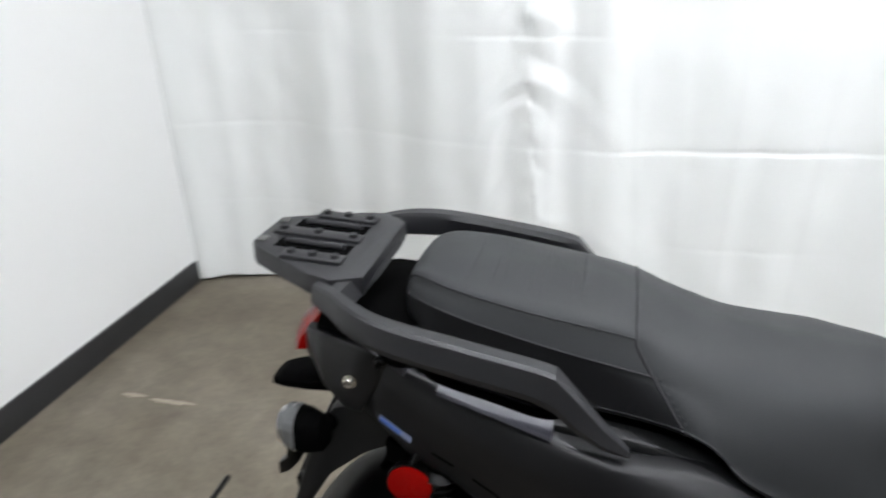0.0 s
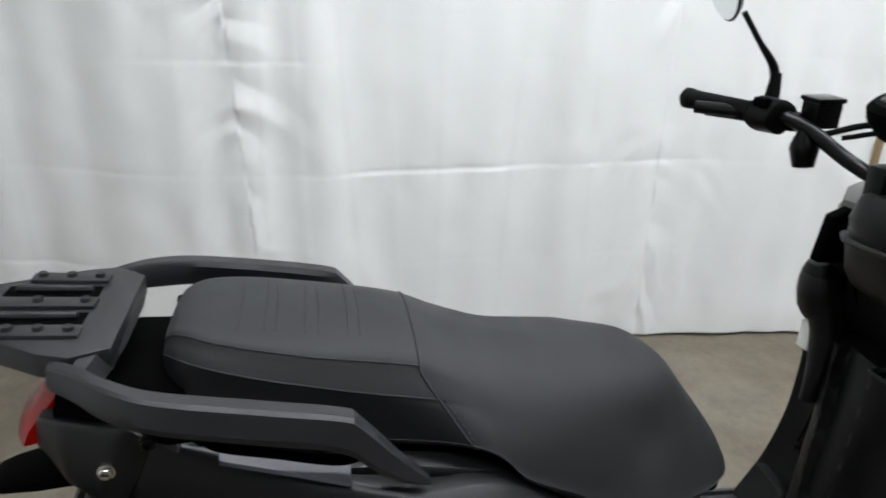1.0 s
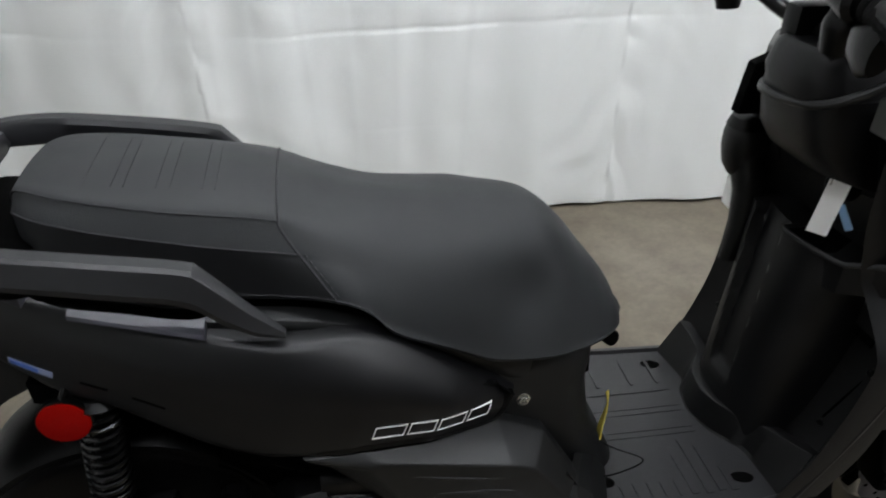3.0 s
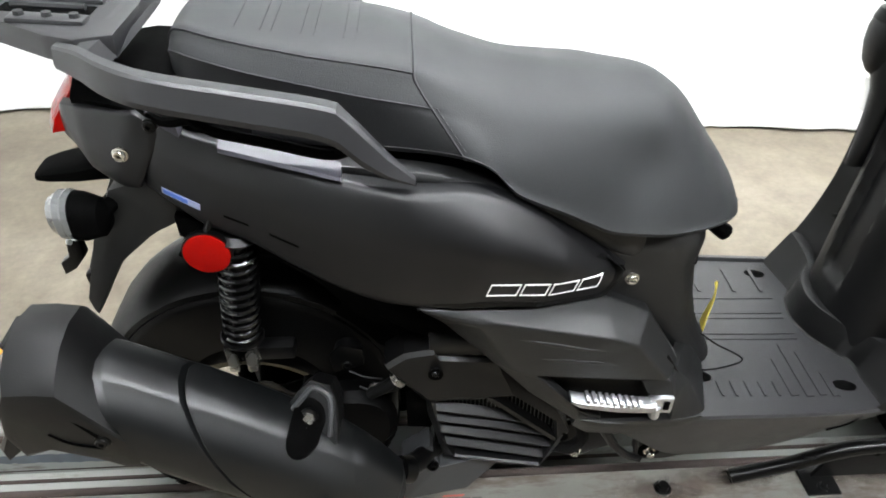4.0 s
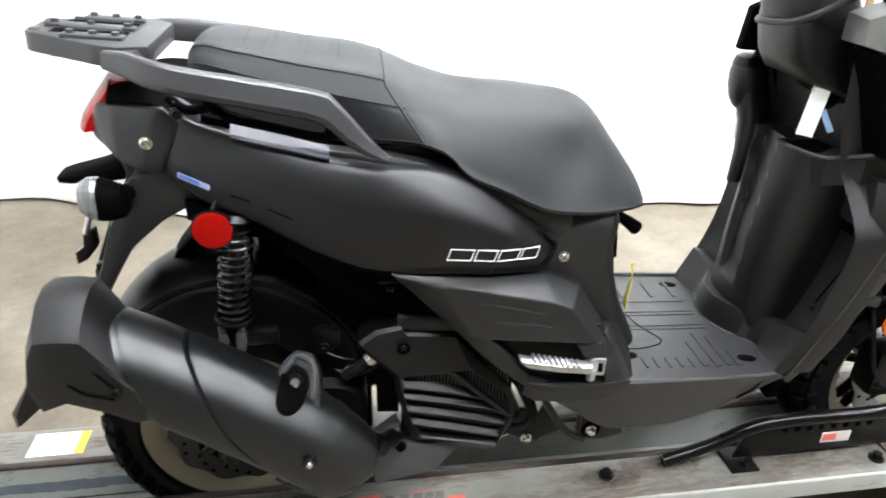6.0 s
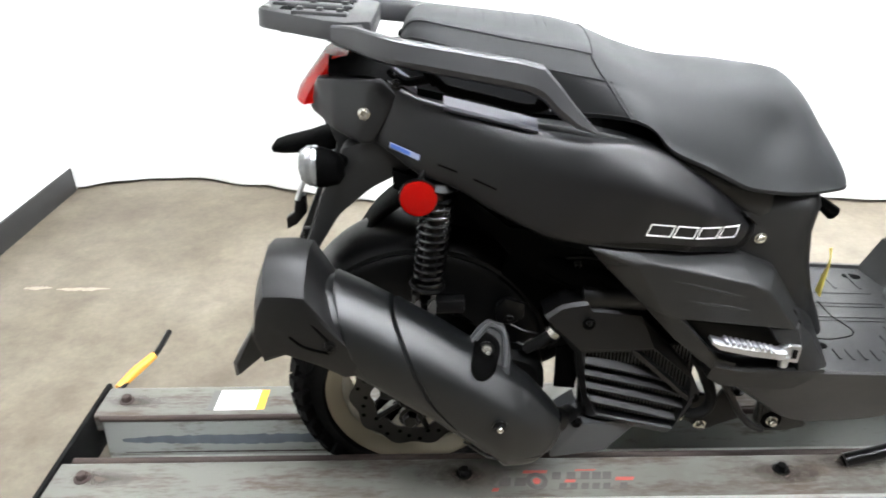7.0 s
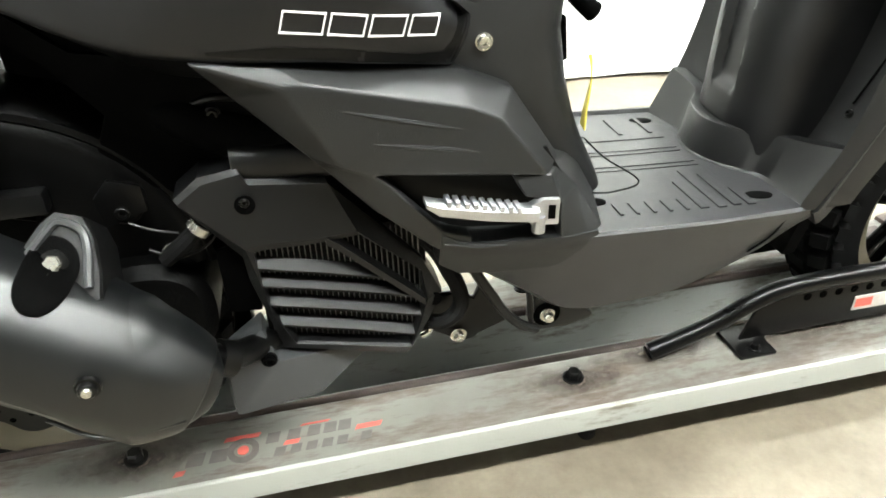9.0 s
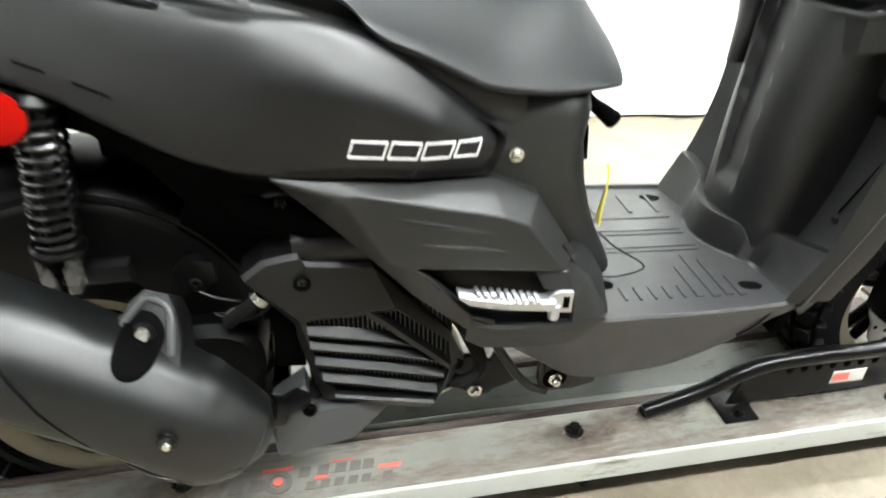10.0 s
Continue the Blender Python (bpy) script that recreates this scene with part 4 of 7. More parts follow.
def tail(root):
    for s in (-1, 1):
        d = lambda u, v: interp(-0.187 + u * 0.13, [(-0.187, 0.058), (-0.168, 0.072), (-0.135, 0.103), (-0.09, 0.125), (-0.055, 0.131)]) - 0.005 * (2 * v - 0.9) ** 2
        tc = part("tail_cover", sheet([(-0.187, 0.925), (-0.168, 0.962), (-0.135, 0.967), (-0.068, 0.968), (-0.045, 0.945)], [(-0.184, 0.905), (-0.150, 0.889), (-0.125, 0.880), (-0.100, 0.872), (-0.086, 0.874)], d, 22, 10, 0.02, 0.003, True, side=s), PAINT, root, "satin black tail cover")
        bolt((-0.096, s * 0.127, 0.921), 0.0068, CHROME, tc, (0, s, 0), "bolt", 0.006, "bright steel bolt")
        # side cover
        bs = [(-0.09, 0.124), (0.0, 0.150), (0.08, 0.172), (0.15, 0.190), (0.22, 0.203), (0.30, 0.204), (0.40, 0.188), (0.50, 0.146)]

        def depth(u, v):
            x = -0.085 + 0.585 * u
            top = interp(x, [(-0.09, 0.006), (0.1, 0.020), (0.19, 0.016), (0.24, 0.032), (0.3, 0.048), (0.42, 0.036), (0.50, 0.014)])
            return interp(x, bs) - top * max(0, (0.40 - v) / 0.40) ** 2.0 - 0.008 * max(0, (v - 0.55) / 0.45) ** 2
        bm = sheet([(-0.060, 0.966), (-0.028, 0.948), (0.016, 0.936), (0.155, 0.902), (0.225, 0.890), (0.290, 0.881), (0.343, 0.860), (0.407, 0.818), (0.460, 0.775), (0.506, 0.736)],
                   [(-0.086, 0.876), (-0.052, 0.852), (-0.019, 0.829), (0.037, 0.810), (0.080, 0.787), (0.125, 0.764), (0.170, 0.746), (0.225, 0.734), (0.300, 0.724), (0.370, 0.714), (0.484, 0.688)], depth, 48, 20, 0.02, side=s)
        tree = BVHTree.FromBMesh(bm) if s < 0 else None
        sc = part("side_cover", bm, PAINT, root, "satin black side body cover", 40)
        # dark strip that draws the shadow gap below the cover
        part("under_cover", sheet([(0.060, 0.800), (0.125, 0.768), (0.180, 0.746), (0.232, 0.736), (0.275, 0.730)], [(0.075, 0.775), (0.135, 0.744), (0.190, 0.716), (0.235, 0.705), (0.270, 0.705)], lambda u, v: 0.162 + 0.026 * u - 0.030 * v, 20, 5, 0.01, side=s), HUGGER, sc, "dark strip for the shadow gap under the cover")
        # light top strip of the cover beside the rail, reflected light in its colour
        part("cover_ledge", loft([[(x, s * w, z - 0.005), (x, s * (w - 0.002), z - 0.001), (x, s * (w - 0.022), z + 0.007), (x, s * (w - 0.022), z - 0.012), (x, s * (w - 0.010), z - 0.012)] for x, w, z in ((0.020, 0.153, 0.940), (0.085, 0.163, 0.926), (0.152, 0.174, 0.911))]), LEDGE, sc, "", 20)
        part("cover_ledge", loft([[(x, s * w, z), (x, s * (w - 0.018), z + 0.005), (x, s * (w - 0.018), z - 0.01), (x, s * w, z - 0.010)] for x, w, z in ((-0.048, 0.146, 0.984), (-0.018, 0.150, 0.963))]), LEDGE, sc, "", 20)
        if s < 0:
            t = 0.0018
            # four outlined slanted blocks in place of the lettering
            for x0, x1 in ((0.314, 0.352), (0.356, 0.389), (0.393, 0.428), (0.432, 0.462)):
                z0, z1 = 0.752 - 0.165 * (x0 - 0.314), 0.752 - 0.165 * (x1 - 0.314)
                o = [(x0, z0), (x1, z1), (x1 + 0.006, z1 + 0.020), (x0 + 0.006, z0 + 0.020)]
                n = [(x0 + t, z0 + t), (x1 - t * 0.6, z1 + t), (x1 + 0.006 - t, z1 + 0.020 - t), (x0 + 0.006 + t * 0.6, z0 + 0.020 - t)]
                bars([[o[k], o[(k + 1) % 4], n[(k + 1) % 4], n[k]] for k in range(4)], tree, SILVERPRINT, "emblem_block", sc, "silver outlined emblem block", 0.0012, "y", 4)
            # flat strip along the edge, darker to paint the shade of a bevel
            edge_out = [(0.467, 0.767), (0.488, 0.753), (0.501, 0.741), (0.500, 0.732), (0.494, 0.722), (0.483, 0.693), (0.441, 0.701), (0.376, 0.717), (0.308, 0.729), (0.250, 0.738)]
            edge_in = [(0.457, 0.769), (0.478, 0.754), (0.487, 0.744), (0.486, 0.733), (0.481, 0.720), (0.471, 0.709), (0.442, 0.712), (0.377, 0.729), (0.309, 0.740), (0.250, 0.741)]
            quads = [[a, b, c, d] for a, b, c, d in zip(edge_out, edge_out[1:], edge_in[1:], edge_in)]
            bars(quads, tree, HUGGER, "cover_edge", sc, "cover edge strip with the bevel's shade in its colour", 0.0007, "y", 4)
            bars([[(-0.060, 0.879), (-0.016, 0.863), (-0.018, 0.854), (-0.062, 0.870)]], tree, PALEBLUE, "label", sc, "small pale blue label", 0.0009)
            bars([[(-0.058, 0.8770), (-0.030, 0.8667), (-0.0315, 0.8607), (-0.0595, 0.871)]], tree, BLUE, "label_bar", sc, "", 0.0016)
            for q in ([(0.010, 0.852), (0.038, 0.843), (0.038, 0.840), (0.010, 0.849)], [(0.062, 0.834), (0.095, 0.821), (0.095, 0.818), (0.062, 0.831)]):
                bars([q], tree, DARK, "slit", sc, "narrow dark slit", 0.0006)
    # cowl between the tail covers
    part("tail_top", loft([[(x, -w, z0), (x, -w * 0.7, z1), (x, w * 0.7, z1), (x, w, z0), (x, w, z0 - 0.06), (x, -w, z0 - 0.06)] for x, w, z0, z1 in ((-0.150, 0.085, 0.972, 0.990), (-0.09, 0.110, 0.972, 0.992), (-0.02, 0.118, 0.955, 0.985), (0.05, 0.120, 0.940, 0.96))]), DARK, root, "black tail cowl")
    tl = part("tail_light", loft([[(-0.216 + 5 * y * y, y, 0.918), (-0.208 + 5 * y * y, y, 0.936), (-0.164 + 5 * y * y, y, 0.990), (-0.122, y, 0.992), (-0.122, y, 0.930)] for y in np.linspace(-0.066, 0.066, 13)]), RED, root, "red tail light lens", 30)
    part("light_bezel", loft([[(-0.165, y, 0.918), (-0.120, y, 0.924), (-0.120, y, 0.905), (-0.160, y, 0.900)] for y in np.linspace(-0.062, 0.062, 5)]), DARK, root)
    # rear mudguard and number plate carrier
    hw = 0.062
    mg = part("rear_mudguard", plate([(-0.165, 0.900), (-0.150, 0.850), (-0.190, 0.775), (-0.228, 0.690), (-0.232, 0.650), (-0.214, 0.652), (-0.188, 0.705), (-0.152, 0.755), (-0.10, 0.795), (-0.030, 0.815), (0.03, 0.810), (0.03, 0.85), (-0.05, 0.90)], -hw, hw, 0.006), PLASTIC, root, "black plastic rear mudguard")
    part("mudguard_arm", plate([(-0.083, 0.878), (-0.135, 0.862), (-0.176, 0.785), (-0.212, 0.690), (-0.208, 0.655), (-0.186, 0.692), (-0.150, 0.748), (-0.095, 0.794), (-0.022, 0.830)], -0.108, -hw, 0.008), PLASTIC, mg)
    part("mudguard_arm", plate([(-0.083, 0.878), (-0.135, 0.862), (-0.176, 0.785), (-0.212, 0.690), (-0.208, 0.655), (-0.186, 0.692), (-0.150, 0.748), (-0.095, 0.794), (-0.022, 0.830)], hw, 0.108, 0.008), PLASTIC, mg)
    part("plate_lamp", loft([oval((x, 0.0, z), (0, 1, 0), (0, 0, 1), a, b, 18, 2.8) for x, z, a, b in ((-0.120, 0.855, 0.045, 0.020), (-0.165, 0.846, 0.042, 0.018), (-0.205, 0.838, 0.038, 0.014), (-0.245, 0.833, 0.032, 0.010), (-0.262, 0.831, 0.026, 0.007), (-0.267, 0.830, 0.016, 0.003))]), DARK, mg, "black number plate lamp housing")
    part("plate_bracket", plate([(-0.222, 0.770), (-0.205, 0.775), (-0.205, 0.745), (-0.222, 0.725), (-0.240, 0.715), (-0.240, 0.735), (-0.226, 0.745)], -0.085, -0.070, 0.002), BLACKMETAL, mg, "black metal plate bracket")
    part("bracket_arm", tube([(-0.203, -0.082, 0.806), (-0.211, -0.084, 0.786), (-0.218, -0.084, 0.768)], 0.0045, 8), ALU, mg, "bare metal bracket arm")
    part("bracket_foot", box((-0.215, -0.085, 0.695), (-0.200, -0.070, 0.715), 0.003), BLACKMETAL, mg)
    for s in (-1, 1):
        body = part("turn_signal", loft([oval((x, s * 0.125, 0.838 - 0.1 * (x + 0.16)), (0, 1, 0), (0, 0, 1), a, b, 20, 2.3) for x, a, b in ((-0.132, 0.008, 0.012), (-0.140, 0.020, 0.024), (-0.160, 0.026, 0.030), (-0.172, 0.026, 0.031))]), DARK, root, "black turn signal with clear lens")
        part("lens", loft([oval((x, s * 0.125, 0.839 - 0.1 * (x + 0.16)), (0, 1, 0), (0, 0, 1), a, b, 20, 2.3) for x, a, b in ((-0.170, 0.026, 0.031), (-0.176, 0.027, 0.032), (-0.179, 0.0255, 0.0305), (-0.186, 0.0255, 0.0305), (-0.189, 0.023, 0.028), (-0.196, 0.019, 0.023), (-0.200, 0.008, 0.010))]), CLEAR, body, "clear faceted lens", 12)
        part("stalk", tube([(-0.13, s * 0.07, 0.845), (-0.142, s * 0.125, 0.840)], 0.011, 10), DARK, body)
    # round red side reflectors
    for s in (-1, 1):
        rf = part("side_reflector", lathe([(0.029, -0.006), (0.0305, -0.002), (0.0305, 0.003), (0.0285, 0.004)], (-0.020, s * 0.150, 0.797), (0, s, 0), 32), BLACKMETAL, root, "round red side reflector")
        part("lens", lathe([(0.0285, 0.002), (0.0280, 0.006), (0.024, 0.0075), (0.0001, 0.0085)], (-0.020, s * 0.150, 0.797), (0, s, 0), 32), RED, rf)
        part("bracket", tube([(-0.018, s * 0.148, 0.822), (-0.010, s * 0.140, 0.838)], 0.005, 8), BLACKMETAL, rf)


def lower_body(root):
    # body under the seat, narrowing to the front and flaring to the footboard
    zs = [(0.820, 0.10, 0.520, 0.090), (0.784, 0.12, 0.600, 0.108), (0.768, 0.13, 0.622, 0.120), (0.750, 0.14, 0.626, 0.124), (0.705, 0.30, 0.622, 0.123), (0.645, 0.37, 0.632, 0.122), (0.600, 0.40, 0.646, 0.118), (0.560, 0.42, 0.664, 0.110), (0.525, 0.44, 0.684, 0.100), (0.490, 0.46, 0.702, 0.090), (0.465, 0.46, 0.712, 0.086)]
    rings = []
    for z, x0, x1, hw in zs:
        r = 0.050
        ring = []
        for cx, cy, a0 in ((x1 - r, -hw + r, -90), (x1 - r, hw - r, 0)):
            for a in np.linspace(a0, a0 + 90, 7):
                ring.append((cx + r * math.cos(radians(a)), cy + r * math.sin(radians(a)), z))
        ring += [(x0, hw, z), (x0, -hw, z)]
        rings.append(ring)
    part("seat_post_cover", loft(rings), PLASTIC, root, "black textured cover below the seat")
    for s in (-1, 1):
        # strip under the seat edge
        part("seat_skirt", sheet([(0.10, 0.918), (0.25, 0.892), (0.36, 0.855), (0.46, 0.806), (0.53, 0.786)], [(0.10, 0.900), (0.25, 0.872), (0.36, 0.830), (0.47, 0.765), (0.53, 0.735)], lambda u, v: 0.150 - 0.028 * u + 0.004 * math.sin(v * 3.1), 24, 5, 0.02, side=s), PLASTIC, root, "dark grey trim strip under the seat")
        # lower side cover of flat facets, running down as a strut to the footboard
        pts = {"a": (0.232, 0.200, 0.733), "b": (0.300, 0.186, 0.722), "c": (0.486, 0.134, 0.687), "d": (0.548, 0.142, 0.660), "e": (0.598, 0.160, 0.582),
               "f": (0.309, 0.200, 0.700), "g": (0.326, 0.199, 0.705), "h": (0.489, 0.196, 0.664), "i": (0.522, 0.192, 0.646), "j": (0.575, 0.196, 0.577),
               "k": (0.356, 0.203, 0.616), "l": (0.387, 0.201, 0.604), "m": (0.261, 0.180, 0.693), "n": (0.327, 0.188, 0.625),
               "o": (0.384, 0.194, 0.561), "p": (0.450, 0.197, 0.503), "q": (0.400, 0.200, 0.592), "r": (0.455, 0.203, 0.529), "t": (0.486, 0.204, 0.493), "u": (0.486, 0.205, 0.520)}
        bm = facets(pts, ["a b g f", "b c h g", "c d i h", "d e j i", "a f m", "f k n m", "f g h k", "k h i l", "l i j", "k l q o n", "o q r p", "p r u t"], 0.022, 0.0035, s, 3)
        tree = BVHTree.FromBMesh(bm)
        lc = part("lower_side_cover", bm, PLASTIC, root, "charcoal moulded lower side cover", 35)
        if s < 0:
            for (xa, za), (xb, zb) in (((0.349, 0.678), (0.490, 0.639)), ((0.382, 0.640), (0.506, 0.613))):
                pts = []
                for k in np.linspace(0, 1, 9):
                    x, z = xa + (xb - xa) * k, za + (zb - za) * k
                    p = tree.ray_cast(Vector((x, -1, z)), Vector((0, 1, 0)))[0]
                    pts.append((x, (p.y if p else -0.19) + 0.001, z))
                part("rib", tube(pts, [0.0006, 0.0030, 0.0030, 0.0006], 8, 24), PLASTIC, lc)
        bolt((0.521, s * 0.124, 0.706), 0.0072, CHROME, root, (0, s, 0), "cover_bolt", 0.006, "bright steel bolt")
        # footrest recess with its shade in the colour, its sill and the corner block
        part("footrest_recess", plate([(0.385, 0.606), (0.442, 0.500), (0.590, 0.490), (0.612, 0.545), (0.580, 0.600)], min(s * 0.172, s * 0.165), max(s * 0.172, s * 0.165), 0.002), HUGGER, root, "footrest recess coloured dark as in shade")
        part("recess_sill", loft([[(x, s * y, z), (x, s * (y - 0.045), z + 0.002), (x, s * (y - 0.045), z - 0.05), (x, s * (y - 0.016), z - 0.05), (x, s * (y - 0.003), z - 0.020), (x, s * (y + 0.001), z - 0.004)] for x, y, z in ((0.452, 0.202, 0.527), (0.474, 0.206, 0.514), (0.52, 0.207, 0.508), (0.60, 0.203, 0.500), (0.640, 0.194, 0.497))]), PLASTIC, root)
        part("sill_step", tube([(0.455, s * 0.206, 0.515), (0.49, s * 0.2075, 0.508), (0.525, s * 0.2075, 0.504)], [0.001, 0.003, 0.001], 8), PLASTIC, root)
        cp = {"a": (0.536, 0.188, 0.579), "b": (0.577, 0.196, 0.579), "c": (0.594, 0.170, 0.574), "d": (0.618, 0.168, 0.548), "e": (0.648, 0.186, 0.497), "f": (0.628, 0.198, 0.494), "g": (0.590, 0.203, 0.498), "h": (0.588, 0.202, 0.545), "i": (0.548, 0.200, 0.556), "x": (0.628, 0.108, 0.560), "y": (0.650, 0.100, 0.538), "z": (0.680, 0.088, 0.487)}
        part("recess_corner", facets(cp, ["a i h b", "b h c", "c h d", "d h g f", "d f e", "x c d y", "y d e z"], 0.028, 0.003, s, 3), PLASTIC, root, "black corner piece above the footrest", 35)
        # folding footrest
        pg = part("footrest", loft([[(x, s * (y - 0.009), z - h), (x, s * (y + 0.008), z - h), (x, s * (y + 0.010), z + h * 0.6), (x, s * (y + 0.006), z + h), (x, s * (y - 0.009), z + h)] for x, y, z, h in ((0.434, 0.213, 0.574, 0.003), (0.448, 0.213, 0.566, 0.0065), (0.500, 0.212, 0.553, 0.0075), (0.545, 0.207, 0.542, 0.0075), (0.560, 0.203, 0.538, 0.008))]), ALU, root, "folded silver aluminium footrest", 25)
        for i in range(9):
            x = 0.458 + i * 0.0095
            part("tooth", box((x - 0.0028, s * 0.212 - 0.010, 0.5685 - 0.24 * (x - 0.458)), (x + 0.0028, s * 0.212 + 0.009, 0.5755 - 0.24 * (x - 0.458)), 0.0012), ALU, pg)
        hg = part("hinge", plate([(0.552, 0.524), (0.585, 0.520), (0.586, 0.552), (0.566, 0.554), (0.552, 0.548)], min(s * 0.194, s * 0.206), max(s * 0.194, s * 0.206), 0.002), ALU, pg)
        part("hinge_slot", plate([(0.572, 0.530), (0.580, 0.529), (0.580, 0.546), (0.572, 0.547)], min(s * 0.205, s * 0.2075), max(s * 0.205, s * 0.2075), 0), DARK, hg, "", 0)
        part("hinge_pin", tube([(0.562, s * 0.204, 0.514), (0.562, s * 0.204, 0.534)], 0.0075, 10), ALU, pg)
    footboard(root)


def footboard(root):
    # tray: flat top, flanks falling to a narrower keel
    T = [(0.470, 0.190, 0.500, 0.462), (0.560, 0.196, 0.500, 0.400), (0.625, 0.196, 0.494, 0.356), (0.700, 0.194, 0.489, 0.350), (0.780, 0.192, 0.484, 0.356), (0.870, 0.188, 0.480, 0.385), (0.930, 0.184, 0.478, 0.415), (0.975, 0.176, 0.478, 0.445)]
    rings = []
    for x, hw, zt, zb in spline(T, 30):
        h = [(0, zt - 0.006), (hw - 0.014, zt - 0.006), (hw - 0.010, zt), (hw - 0.003, zt), (hw, zt - 0.004), (hw - 0.010, zt - (zt - zb) * 0.45), (hw - 0.030, zb + 0.010), (hw - 0.045, zb), (0, zb)]
        rings.append([(x, -y, z) for y, z in h] + [(x, y, z) for y, z in h[-2:0:-1]])
    fb = part("footboard", loft(rings), TRAY, root, "black moulded step-through footboard", 30)
    def top(x):
        return interp(x, [(0.625, 0.488), (0.70, 0.483), (0.78, 0.478), (0.87, 0.474), (0.93, 0.472)])

    def ridge(x0, x1, y0, y1, h=0.0016):
        part("tread_rib", loft([[(x, y0, top(x) - 0.004), (x, y0, top(x) + h), (x, y1, top(x) + h), (x, y1, top(x) - 0.004)] for x in np.linspace(x0, x1, 5)]), TRAY, fb)
    for y in (-0.030, -0.018, 0.020, 0.032, 0.070):
        ridge(0.705, 0.865, y, y + 0.004, 0.0012)
    for x in (0.690, 0.712, 0.735, 0.757, 0.780):
        ridge(x, x + 0.004, -0.150, -0.122, 0.0020)
    for x, y0, y1 in ((0.800, -0.150, -0.075), (0.824, -0.152, -0.045), (0.846, -0.150, -0.060), (0.866, -0.152, -0.105)):
        ridge(x, x + 0.011, y0, y1, 0.0018)
    for x in (0.690, 0.735, 0.80, 0.85):
        ridge(x, x + 0.006, 0.09, 0.15)
    for x, y in ((0.894, -0.131), (0.860, 0.140), (0.668, -0.110)):
        part("floor_hole", loft([oval((x, y, top(x) + h), (0.95, -0.2, 0), (0.2, 0.95, 0), 0.019, 0.0105, 24) for h in (-0.002, 0.0009)]), DARK, fb, "dark oval drain hole")
    rs = np.random.RandomState(12)
    for k in range(14):
        x, y, a, ln = 0.70 + 0.15 * rs.rand(), -0.10 + 0.13 * rs.rand(), -0.5 + 0.6 * rs.rand(), 0.012 + 0.03 * rs.rand()
        w = 0.001 + 0.0035 * rs.rand()
        q = [(x + u * ln * math.cos(a) - v * w * math.sin(a), y + u * ln * math.sin(a) + v * w * math.cos(a)) for u, v in ((-0.5, -0.2), (0.0, -0.5), (0.5, -0.1), (0.4, 0.3), (0.0, 0.5), (-0.4, 0.3))]
        b = bmesh.new()
        b.faces.new([b.verts.new((p, r, top(p) + 0.0007)) for p, r in q])
        part("scuff", b, SCUFF, fb, "pale scuff", 0)
    # shallow slot on the flank and a drain slit
    part("flank_line", tube([(0.905, -0.181, 0.470), (0.890, -0.178, 0.440), (0.868, -0.168, 0.412)], 0.0016, 6), DARK, fb)
    part("flank_slit", box((0.700, -0.158, 0.362), (0.735, -0.154, 0.369), 0.001), DARK, fb)


